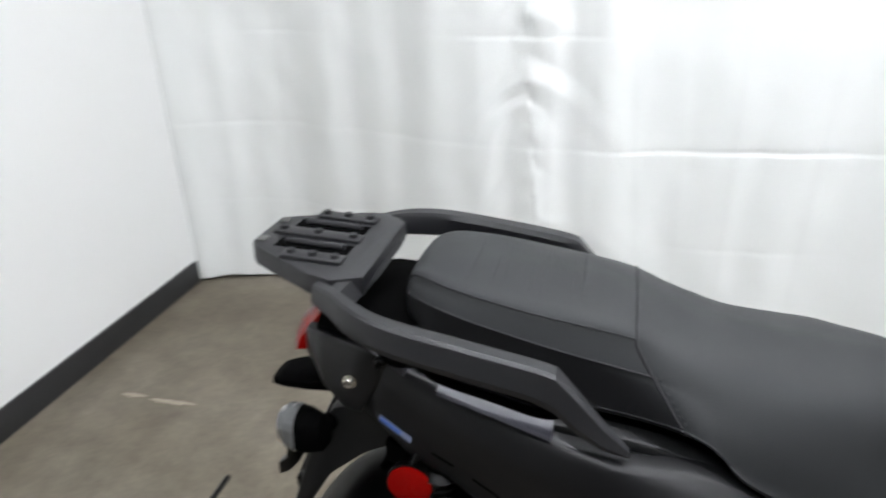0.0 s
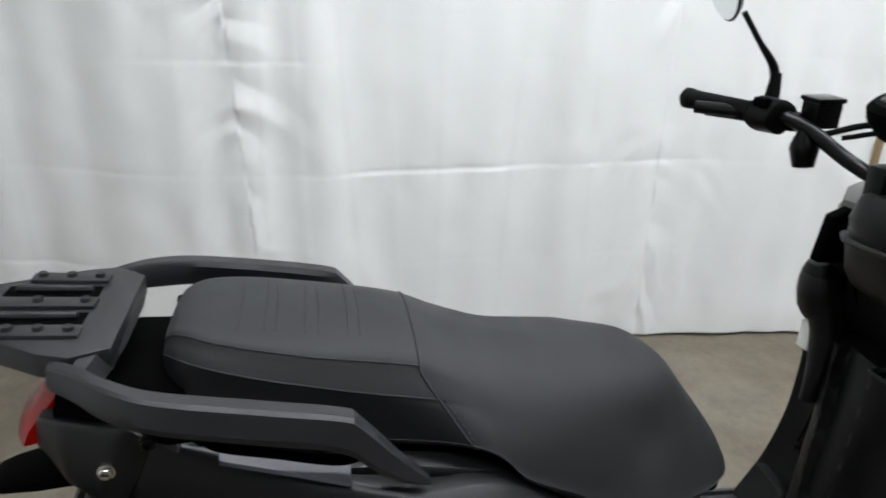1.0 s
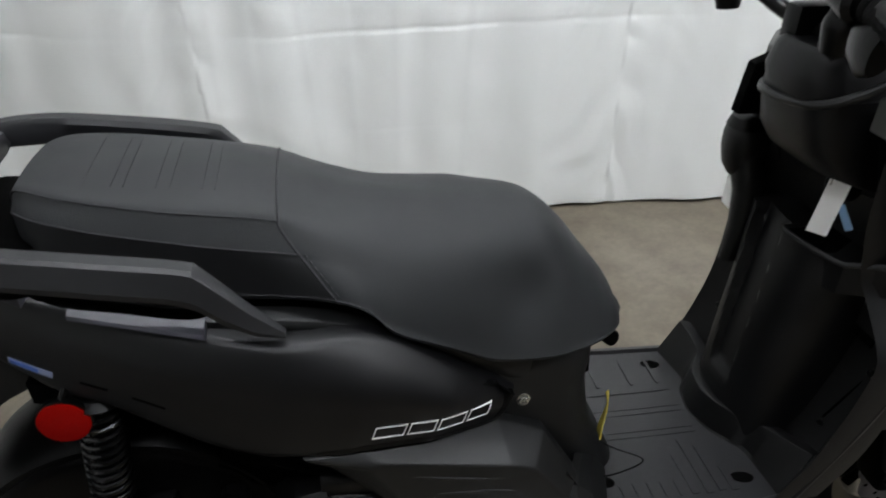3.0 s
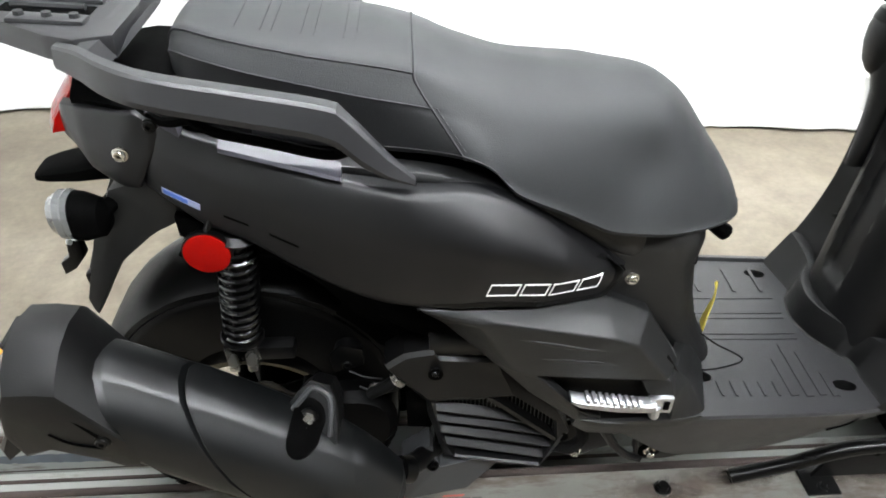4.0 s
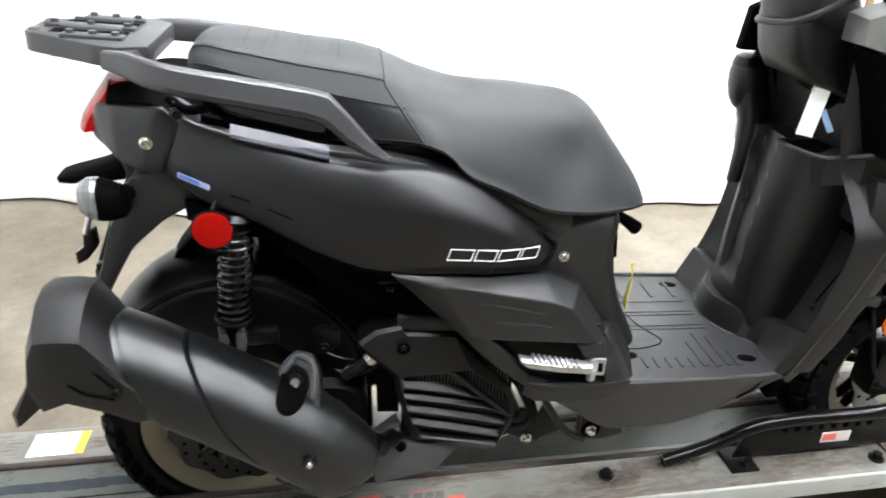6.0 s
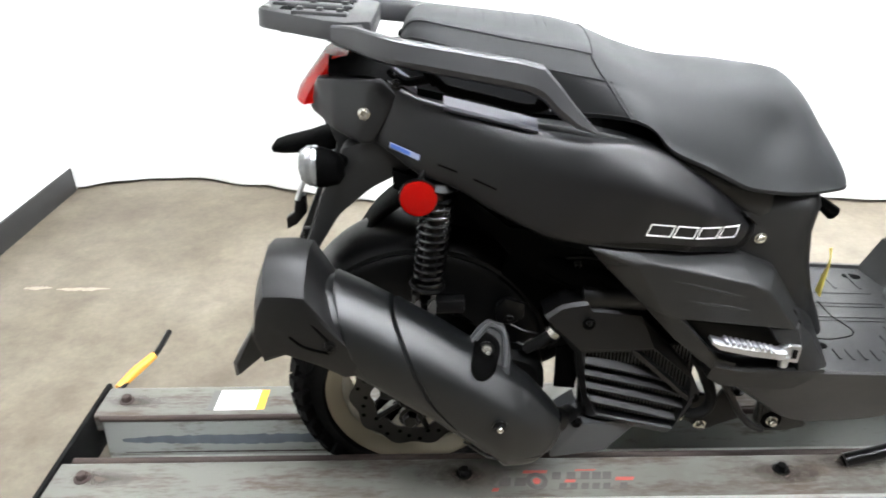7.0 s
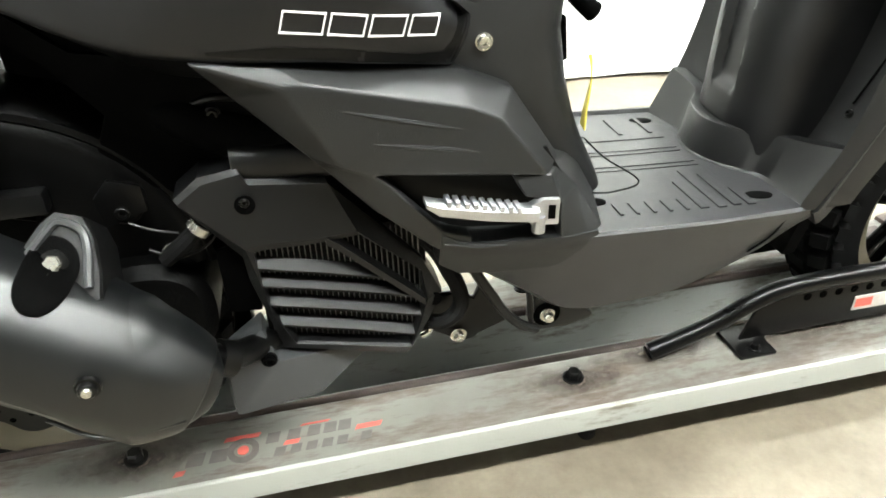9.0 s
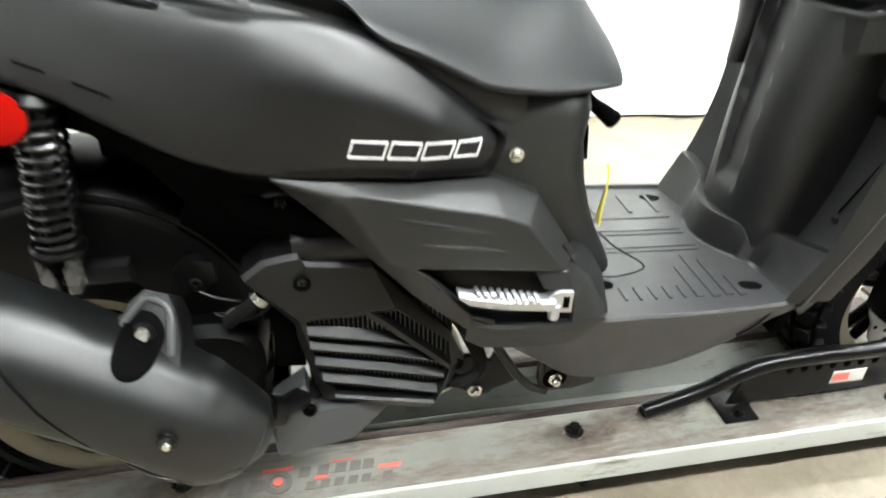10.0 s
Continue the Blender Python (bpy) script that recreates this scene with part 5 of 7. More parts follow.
def engine(root):
    y0 = -0.150
    # cooling shroud: frame with a grille opening
    outer = [(0.181, 0.578), (0.209, 0.599), (0.250, 0.606), (0.256, 0.592), (0.339, 0.582), (0.438, 0.467), (0.463, 0.413), (0.446, 0.375), (0.413, 0.322), (0.264, 0.364), (0.240, 0.472), (0.238, 0.503)]
    inner = [(0.252, 0.509), (0.262, 0.511), (0.290, 0.511), (0.310, 0.510), (0.369, 0.514), (0.436, 0.454), (0.439, 0.412), (0.432, 0.385), (0.419, 0.345), (0.282, 0.379), (0.262, 0.420), (0.254, 0.470)]
    bm = bmesh.new()
    rows = []
    for poly, y in ((outer, y0 + 0.05), (outer, y0 + 0.006), ([(a + (c - a) * 0.06, b + (d - b) * 0.06) for (a, b), (c, d) in zip(outer, inner)], y0), ([(a + (c - a) * 0.9, b + (d - b) * 0.9) for (a, b), (c, d) in zip(outer, inner)], y0 - 0.012), (inner, y0 - 0.008), (inner, y0 + 0.025)):
        rows.append([bm.verts.new((x, y, z)) for x, z in poly])
    for a, b in zip(rows, rows[1:]):
        for i in range(len(a)):
            j = (i + 1) % len(a)
            bm.faces.new((a[i], a[j], b[j], b[i]))
    sh = part("radiator_shroud", bm, GLOSSBLACK, root, "black plastic radiator shroud with slanted slats", 25)
    part("bolt_recess", lathe([(0.011, 0), (0.011, 0.0012)], (0.253, y0 - 0.0095, 0.570), (0, -1, 0), 20), DARK, sh)
    bolt((0.253, y0 - 0.009, 0.573), 0.005, BLACKMETAL, sh)
    part("shroud_hole", lathe([(0.0095, 0), (0.0095, 0.001)], (0.451, y0 - 0.0050, 0.407), (0, -1, 0), 16), DARK, sh)
    for (xa, za), (xb, zb) in (((0.252, 0.490), (0.392, 0.453)), ((0.254, 0.466), (0.434, 0.418)), ((0.259, 0.438), (0.434, 0.389)), ((0.266, 0.408), (0.424, 0.361))):
        part("slat", loft([[(x, y0 - 0.008, z - 0.004), (x, y0 - 0.0085, z - 0.001), (x, y0 + 0.004, z + 0.0085), (x, y0 + 0.005, z + 0.003), (x, y0 - 0.004, z - 0.005)] for x, z in ((xa, za), ((xa + xb) / 2, (za + zb) / 2 + 0.001), (xb, zb))]), HUGGER, sh)
    part("diagonal_bar", loft([[(x, y0 - 0.012, z + 0.005), (x, y0 + 0.004, z + 0.007), (x, y0 + 0.004, z - 0.004), (x, y0 - 0.012, z - 0.005)] for x, z in ((0.330, 0.514), (0.345, 0.502), (0.439, 0.409))]), GLOSSBLACK, sh)
    rad = part("radiator_core", box((0.250, y0 + 0.008, 0.350), (0.445, y0 + 0.022, 0.516), 0.001), ENGINE, root, "fine-finned grey radiator core", 0)
    b = bmesh.new()
    for i in range(30):
        x = 0.256 + i * 0.0062
        box((x, y0 + 0.0055, 0.352), (x + 0.0011, y0 + 0.008, 0.512), 0, 1, b)
    tagged(part("fin_pack", b, FIN, rad, "", 0), kind="stuff")
    # guard below, the light on its upturned facets put into a paler plastic
    gp = {"a": (0.197, 0.165, 0.374), "b": (0.243, 0.158, 0.404), "c": (0.257, 0.170, 0.362), "d": (0.378, 0.125, 0.334), "e": (0.302, 0.168, 0.298), "f": (0.198, 0.188, 0.302), "g": (0.190, 0.150, 0.330)}
    lg = part("lower_guard", facets(gp, ["a b c f", "c d e f", "a f g"], 0.040, 0.004), GUARD, root, "dark grey engine guard", 30)
    bolt((0.246, -0.1700, 0.366), 0.007, DARK, lg)
    # masses of the engine and frame, their shade put into near-black colours
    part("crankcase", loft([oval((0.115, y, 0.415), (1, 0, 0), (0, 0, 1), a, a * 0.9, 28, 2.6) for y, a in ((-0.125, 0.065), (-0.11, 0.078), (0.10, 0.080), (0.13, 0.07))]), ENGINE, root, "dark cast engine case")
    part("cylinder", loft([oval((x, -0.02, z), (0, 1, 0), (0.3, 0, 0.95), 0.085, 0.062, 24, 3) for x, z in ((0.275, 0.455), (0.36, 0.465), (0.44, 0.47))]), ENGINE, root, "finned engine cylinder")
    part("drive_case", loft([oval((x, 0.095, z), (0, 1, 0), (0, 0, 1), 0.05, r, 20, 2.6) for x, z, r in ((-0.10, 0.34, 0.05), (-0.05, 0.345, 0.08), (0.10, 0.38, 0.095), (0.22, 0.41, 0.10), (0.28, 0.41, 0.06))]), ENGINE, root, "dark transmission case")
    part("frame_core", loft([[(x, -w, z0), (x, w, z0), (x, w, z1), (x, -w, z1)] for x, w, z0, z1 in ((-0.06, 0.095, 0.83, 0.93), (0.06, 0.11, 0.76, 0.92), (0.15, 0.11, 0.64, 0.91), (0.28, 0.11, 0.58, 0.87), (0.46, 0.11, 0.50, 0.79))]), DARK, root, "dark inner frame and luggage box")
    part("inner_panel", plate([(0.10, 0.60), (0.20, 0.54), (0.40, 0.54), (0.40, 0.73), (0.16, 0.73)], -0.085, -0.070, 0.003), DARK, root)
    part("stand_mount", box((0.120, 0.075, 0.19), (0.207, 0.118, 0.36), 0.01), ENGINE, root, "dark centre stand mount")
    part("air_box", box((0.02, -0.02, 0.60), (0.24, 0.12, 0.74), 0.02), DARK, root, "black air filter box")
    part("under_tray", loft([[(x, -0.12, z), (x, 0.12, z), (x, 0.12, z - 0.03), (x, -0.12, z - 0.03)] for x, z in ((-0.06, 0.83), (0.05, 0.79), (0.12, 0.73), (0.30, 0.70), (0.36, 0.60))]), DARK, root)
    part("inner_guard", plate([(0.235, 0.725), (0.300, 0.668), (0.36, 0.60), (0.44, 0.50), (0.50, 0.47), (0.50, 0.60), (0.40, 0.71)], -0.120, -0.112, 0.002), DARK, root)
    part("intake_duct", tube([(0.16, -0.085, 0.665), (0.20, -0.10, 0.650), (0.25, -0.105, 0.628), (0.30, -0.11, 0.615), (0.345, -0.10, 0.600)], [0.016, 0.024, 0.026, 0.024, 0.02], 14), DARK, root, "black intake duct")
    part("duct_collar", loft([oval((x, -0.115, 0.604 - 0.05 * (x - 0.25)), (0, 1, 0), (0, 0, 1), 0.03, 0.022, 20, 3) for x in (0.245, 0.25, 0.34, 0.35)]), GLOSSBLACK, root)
    for pts, r in (([(0.155, -0.128, 0.498), (0.185, -0.135, 0.525), (0.225, -0.13, 0.56)], 0.0095), ([(0.20, -0.10, 0.66), (0.24, -0.115, 0.672), (0.28, -0.11, 0.665)], 0.004), ([(0.43, -0.13, 0.50), (0.458, -0.14, 0.468), (0.473, -0.142, 0.436), (0.483, -0.142, 0.413), (0.488, -0.142, 0.390), (0.482, -0.142, 0.371), (0.465, -0.140, 0.358), (0.440, -0.125, 0.352)], 0.0105), ([(0.445, -0.125, 0.52), (0.470, -0.14, 0.49), (0.480, -0.142, 0.46)], 0.005)):
        part("hose", tube(pts, r, 10), BLACKMETAL if r < 0.008 else RUBBER, root, "black rubber hose")
    part("bolt_boss", lathe([(0.020, -0.03), (0.020, -0.004), (0.016, 0.0)], (0.125, -0.120, 0.562), (0, -1, 0), 20), GLOSSBLACK, root)
    part("bolt_washer", lathe([(0.006, 0), (0.012, 0.0), (0.012, 0.0015), (0.006, 0.0015)], (0.125, -0.1215, 0.561), (0, -1, 0), 20, None, True), ENGINE, root)
    for at, r in (((0.125, -0.124, 0.561), 0.0075), ((0.257, -0.118, 0.631), 0.006), ((0.163, -0.126, 0.505), 0.008), ((0.30, -0.11, 0.66), 0.007), ((0.235, -0.115, 0.655), 0.006)):
        bolt(at, r, CHROME if r == 0.008 else BLACKMETAL, root, name="engine_bolt")
    part("bracket_plate", plate([(0.105, 0.545), (0.150, 0.560), (0.150, 0.590), (0.118, 0.600), (0.100, 0.580)], -0.126, -0.120, 0.002), BLACKMETAL, root)
    # dark plate added to close the bright gap left of the shroud
    part("gap_cover", plate([(0.208, 0.414), (0.246, 0.410), (0.250, 0.480), (0.236, 0.505), (0.208, 0.500)], -0.128, -0.122, 0.002), DARK, root)
    for pts in ([(0.128, -0.126, 0.548), (0.150, -0.132, 0.540), (0.175, -0.128, 0.530)], [(0.140, -0.125, 0.512), (0.170, -0.130, 0.500), (0.205, -0.128, 0.512), (0.225, -0.124, 0.540)]):
        part("wire", tube(pts, 0.0016, 6), PLASTIC, root, "thin grey wire")
    part("hose_clamp", lathe([(0.012, -0.005), (0.0145, -0.005), (0.0145, 0.005), (0.012, 0.005)], (0.200, -0.1335, 0.538), (0.7, 0, 0.7), 18, None, True), CHROME, root, "bright hose clamp")
    # frame loop and bolts under the footboard
    part("frame_tube", tube([(0.500, -0.140, 0.440), (0.516, -0.143, 0.410), (0.529, -0.143, 0.387), (0.543, -0.143, 0.362), (0.567, -0.143, 0.334), (0.592, -0.141, 0.320)], 0.0070, 10), GLOSSBLACK, root, "black frame tube")
    part("frame_plate", plate([(0.588, 0.380), (0.586, 0.321), (0.595, 0.315), (0.635, 0.314), (0.668, 0.322), (0.673, 0.328), (0.669, 0.334), (0.647, 0.349), (0.619, 0.366)], -0.140, -0.110, 0.004), PLASTIC, root, "black triangular frame bracket")
    part("frame_strut", tube([(0.580, -0.138, 0.380), (0.586, -0.138, 0.322)], 0.0045, 8), GLOSSBLACK, root)
    part("bolt_recess", lathe([(0.019, 0), (0.019, 0.001)], (0.605, -0.1408, 0.342), (0, -1, 0), 24), DARK, root)
    hexbolt((0.605, -0.142, 0.342), 0.0066, CHROME, root, (0, -1, 0), "frame_bolt", 0.012)
    part("stand_bracket", plate([(0.440, 0.335), (0.455, 0.318), (0.479, 0.303), (0.484, 0.293), (0.492, 0.290), (0.515, 0.294), (0.520, 0.300), (0.566, 0.318), (0.552, 0.343), (0.538, 0.374), (0.523, 0.382), (0.514, 0.360), (0.496, 0.372), (0.470, 0.375)], -0.108, -0.098, 0.002), BLACKMETAL, root, "dark steel stand bracket")
    hexbolt((0.491, -0.110, 0.306), 0.0072, CHROME, root, (0, -1, 0), "pivot_bolt", 0.010)
    part("stand_spring", tube([(0.440, -0.112, 0.316), (0.449, -0.114, 0.322), (0.455, -0.114, 0.333)], 0.0040, 8), CHROME, root, "small bright spring")


def rear_end(root):
    c = (-0.050, 0.339)
    wheel(root, c, 0.243, 0.130, -0.060, "rear_wheel")
    # hugger over the tyre
    hc = (-0.025, 0.447)
    rings = []
    half = ((-0.082, 0.217), (-0.086, 0.221), (-0.084, 0.228), (-0.074, 0.236), (-0.055, 0.243), (-0.030, 0.247))
    under = ((-0.030, 0.241), (-0.055, 0.237), (-0.072, 0.230), (-0.078, 0.217))
    for a in np.linspace(radians(4), radians(166), 40):
        prof = list(half) + [(-y, q) for y, q in half[::-1]] + [(-y, q) for y, q in under[::-1]] + list(under)
        rings.append([(hc[0] + q * math.cos(a), y, hc[1] + q * math.sin(a)) for y, q in prof])
    hg = part("rear_hugger", loft(rings), HUGGER, root, "black rear wheel hugger")
    rings = []
    for a in np.linspace(radians(5), radians(160), 24):
        rings.append([(hc[0] + q * math.cos(a), y, hc[1] + q * math.sin(a)) for q, y in ((0.221, -0.080), (0.214, -0.086), (0.205, -0.088), (0.120, -0.088), (0.120, -0.080), (0.214, -0.076))])
    part("hugger_side", loft(rings), HUGGER, hg)
    # inner guard further forward
    rings = []
    for a in np.linspace(radians(-20), radians(160), 24):
        rings.append([(0.041 + q * math.cos(a), y, 0.548 + q * math.sin(a)) for y, q in ((-0.012, 0.200), (0.0, 0.206), (0.095, 0.206), (0.105, 0.200), (0.09, 0.193), (0.0, 0.193))])
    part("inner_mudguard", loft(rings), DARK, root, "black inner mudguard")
    # shock absorber with a coil spring
    top, low = Vector((0.012, -0.128, 0.812)), Vector((-0.016, -0.128, 0.600))
    sk = part("shock_absorber", tube([top, low], 0.012, 14), BLACKMETAL, root, "black coil-over shock absorber")
    turns, n = 12, 12 * 18
    ax = (low - top)
    d = ax.normalized()
    u = d.orthogonal().normalized()
    w = d.cross(u)
    pts = []
    for i in range(n + 1):
        k = i / n
        a = 2 * math.pi * turns * k
        pts.append(top + ax * (0.06 + 0.76 * k) + (u * math.cos(a) + w * math.sin(a)) * 0.0235)
    part("spring", tube(pts, 0.0035, 8, n), SPRINGBLACK, sk, "black coil spring")
    part("spring_seat", lathe([(0.014, 0), (0.028, 0), (0.030, 0.004), (0.026, 0.010), (0.016, 0.012)], top + ax * 0.83, d, 22), BLACKMETAL, sk)
    part("spring_seat", lathe([(0.014, 0), (0.028, 0), (0.030, 0.004), (0.022, 0.012)], top + ax * 0.04, -d, 22), BLACKMETAL, sk)
    part("lower_body", tube([top + ax * 0.84, top + ax * 0.95], 0.016, 14), BLACKMETAL, sk)
    cl = low + Vector((-0.002, 0, -0.004))
    for dy in (-0.013, 0.013):
        part("clevis", box((cl.x - 0.007 + dy, cl.y - 0.014, cl.z - 0.025), (cl.x + 0.007 + dy, cl.y + 0.014, cl.z + 0.028), 0.003), CHROME, sk, "bright steel clevis")
    # swing arm and axle
    part("swing_arm", tube([(0.16, -0.09, 0.44), (0.06, -0.095, 0.40), (-0.05, -0.095, 0.345)], [0.028, 0.026, 0.030], 14), ENGINE, root, "dark swing arm")
    hexbolt((-0.05, -0.125, 0.345), 0.014, BLACKMETAL, root, (0, -1, 0), "axle_nut", 0.014)
    part("caliper", box((-0.11, -0.10, 0.36), (-0.04, -0.045, 0.43), 0.012), BLACKMETAL, root, "black brake caliper")
    part("hugger_stay", box((-0.005, -0.112, 0.562), (0.050, -0.088, 0.588), 0.005), GLOSSBLACK, root, "grey stay plate")


def muffler(root):
    A, B = Vector((-0.200, -0.232, 0.660)), Vector((0.191, -0.232, 0.392))
    ax = B - A
    d = ax.normalized()
    up = Vector((-d.z, 0, d.x))
    if up.z < 0:
        up = -up

    shape = [(0.30, 1.0), (-0.02, 0.995), (-0.25, 0.945), (-0.37, 0.905), (-0.41, 0.872), (-0.52, 0.80), (-0.66, 0.695), (-0.78, 0.595), (-0.87, 0.47), (-0.94, 0.28), (-0.985, 0.05), (-1.0, -0.20), (-0.975, -0.43), (-0.87, -0.68), (-0.66, -0.87), (-0.38, -0.97), (0.0, -1.0), (0.45, -0.92), (0.80, -0.65), (0.97, -0.2), (0.95, 0.3), (0.75, 0.75), (0.55, 0.93)]

    def section(k, a, b, shear=0.0):
        c = A + ax * k
        low = interp(k, [(0.0, 0.55), (0.5, 0.60), (0.7, 0.78), (0.85, 1.0), (1.0, 1.0)])
        return [c + Vector((0, y * a, 0)) + up * (z * b * (low if z < 0 else 1.0)) + d * (-shear * z * b) for y, z in shape]
    prof = [(0.00, 0.058, 0.060), (0.10, 0.062, 0.065), (0.35, 0.065, 0.073), (0.62, 0.065, 0.077), (0.80, 0.061, 0.072), (0.90, 0.051, 0.057), (0.95, 0.042, 0.046), (0.98, 0.033, 0.037), (1.00, 0.022, 0.024)]

    def ab(k):
        return interp(k, [(p[0], p[1]) for p in prof]), interp(k, [(p[0], p[2]) for p in prof])
    M = part("muffler", loft([section(k, *ab(k)) for k in np.linspace(0.02, 1.0, 40)]), SHELL, root, "satin charcoal exhaust muffler with heat shields", 24)
    # shields with slanted ends
    def shield(k0, k1, grow, name, sh0, sh1, mat=SHELL):
        rings = []
        ks = [k0, k0, k0 + 0.004] + list(np.linspace(k0 + 0.02, k1 - 0.02, 16)) + [k1 - 0.004, k1, k1]
        for i, k in enumerate(ks):
            a, b = ab(k)
            g = {0: -0.004, 1: grow - 0.002, len(ks) - 2: grow - 0.002, len(ks) - 1: -0.004}.get(i, grow)
            f = (k - k0) / (k1 - k0)
            rings.append(section(k, a + g, b + g, sh0 + (sh1 - sh0) * f))
        return part(name, loft(rings), mat, M, "", 24)
    shield(0.21, 0.485, 0.0035, "middle_shield", 1.15, 1.55)
    shield(0.500, 0.965, 0.0050, "front_shield", 1.55, 0.0)
    # angular end cap
    side = [(-0.238, 0.750), (-0.205, 0.750), (-0.178, 0.745), (-0.160, 0.712), (-0.135, 0.665), (-0.112, 0.625), (-0.096, 0.585), (-0.100, 0.566), (-0.128, 0.560), (-0.164, 0.588), (-0.216, 0.617), (-0.250, 0.602), (-0.262, 0.655), (-0.252, 0.715)]
    mx, mz = -0.185, 0.662
    cap = [[(mx + (x - mx) * f, yy, mz + (z - mz) * g + h) for x, z in side] for yy, f, g, h in ((-0.165, 0.80, 0.80, 0.0), (-0.178, 0.96, 0.97, 0.0), (-0.215, 1.0, 1.0, 0.004), (-0.250, 1.0, 0.98, -0.002), (-0.278, 0.985, 0.88, -0.010), (-0.2925, 0.94, 0.74, -0.014), (-0.2955, 0.86, 0.60, -0.014))]
    cp = part("end_cap", loft(cap), GLOSSBLACK, M, "angular charcoal end cap", 26)
    part("cap_fin", loft([[(x, y, z) for x, y, z in ((-0.306 + e, yy, 0.548 + e), (-0.307 + e, yy, 0.574), (-0.262, yy, 0.645), (-0.215, yy, 0.640), (-0.250, yy, 0.598))] for yy, e in ((-0.262, 0.008), (-0.255, 0.0), (-0.225, 0.0), (-0.218, 0.008))]), GLOSSBLACK, cp)
    for pts in ([(-0.228, -0.2860, 0.700), (-0.195, -0.2895, 0.692), (-0.172, -0.2935, 0.668), (-0.150, -0.2965, 0.640)], [(-0.205, -0.2950, 0.648), (-0.185, -0.2958, 0.630), (-0.150, -0.2958, 0.618)]):
        part("cap_groove", tube(pts, 0.0022, 6), DARK, cp)
    bolt((-0.148, -0.2960, 0.630), 0.0075, BLACKMETAL, cp)
    bolt((0.099, -0.3000, 0.478), 0.0085, BLACKMETAL, M, h=0.007)
    # raised bracket with a bright bolt; a dark patch paints the recess's shade
    def crest(z):
        return -0.220 + 0.8 * (z - 0.567)
    nrm = Vector((0, -0.78, 0.625))
    ol = [(0.041, 0.569), (0.070, 0.596), (0.085, 0.604), (0.110, 0.598), (0.118, 0.581), (0.120, 0.556), (0.118, 0.536), (0.080, 0.530), (0.048, 0.545)]
    fr = part("muffler_bracket", loft([[Vector((x + (0.080 - x) * f, crest(z), z)) - nrm * q for x, z in ol] for q, f in ((0.07, 0.0), (0.004, 0.0), (0.0, 0.05))]), GLOSSBLACK, M, "angular bracket with a bright bolt", 20)
    rim = [(0.049, 0.566), (0.068, 0.582), (0.083, 0.5945), (0.092, 0.5955), (0.107, 0.588), (0.111, 0.574), (0.1085, 0.545)]
    # rim in the paler plastic, a highlight painted along the bracket edge
    part("bracket_rim", tube([Vector((a, crest(b), b)) + nrm * 0.003 for a, b in rim], 0.0042, 8, 50), GUARD, fr)
    skin_tree = BVHTree.FromBMesh(loft([section(k, ab(k)[0] + 0.006, ab(k)[1] + 0.006) for k in np.linspace(0.3, 1.0, 40)]))
    b = bmesh.new()
    rows = []
    for q in np.linspace(0, 1, 7):
        row = []
        for a in np.linspace(0, 2 * math.pi, 28, endpoint=False):
            x, z = 0.079 + 0.024 * max(q, 0.02) * math.cos(a), 0.567 + 0.021 * max(q, 0.02) * math.sin(a)
            p = skin_tree.ray_cast(Vector((x, -1, z)), Vector((0, 1, 0)))[0]
            row.append(b.verts.new((x, min(p.y if p else 0.0, crest(z) - 0.003) - 0.0015 + (0.002 if q == 1 else 0), z)))
        rows.append(row)
    for r0, r1 in zip(rows, rows[1:]):
        for k in range(28):
            b.faces.new((r0[k], r0[(k + 1) % 28], r1[(k + 1) % 28], r1[k]))
    part("recess", b, DARK, fr, "dark oval patch for the recess shade", 40)
    hexbolt(Vector((0.081, -0.222, 0.567)), 0.0078, CHROME, fr, (0, -0.85, 0.5), "bracket_bolt", 0.010)
    part("bolt_washer", lathe([(0.0001, 0.0), (0.013, 0.0), (0.013, 0.0025), (0.009, 0.003)], (0.081, -0.222, 0.567), (0, -0.85, 0.5), 24), BLACKMETAL, fr)
    # rolled seam along the belly near the front, and the bright cap of the side bolt
    part("seam", tube([section(k, ab(k)[0] + 0.0045, ab(k)[1] + 0.0045)[q] for k, q in ((0.70, 14), (0.80, 13), (0.88, 12), (0.95, 11))], 0.0024, 8), SHELL, M)
    part("bolt_cap", lathe([(0.0001, 0.010), (0.0045, 0.009), (0.0055, 0.006)], (0.099, -0.3000, 0.478), (0, -1, 0), 14), CHROME, M)
    part("exhaust_pipe", tube([(0.185, -0.215, 0.420), (0.215, -0.185, 0.395), (0.25, -0.14, 0.375), (0.32, -0.09, 0.37)], 0.016, 14), BLACKMETAL, M, "dark exhaust pipe")
    part("pipe_clamp", lathe([(0.016, -0.010), (0.021, -0.010), (0.021, 0.010), (0.016, 0.010)], (0.203, -0.200, 0.405), (0.75, 0.35, -0.55), 20, None, True), BLACKMETAL, M)
    part("mount_foot", box((0.150, -0.21, 0.392), (0.172, -0.18, 0.402), 0.002), BLACKMETAL, M)

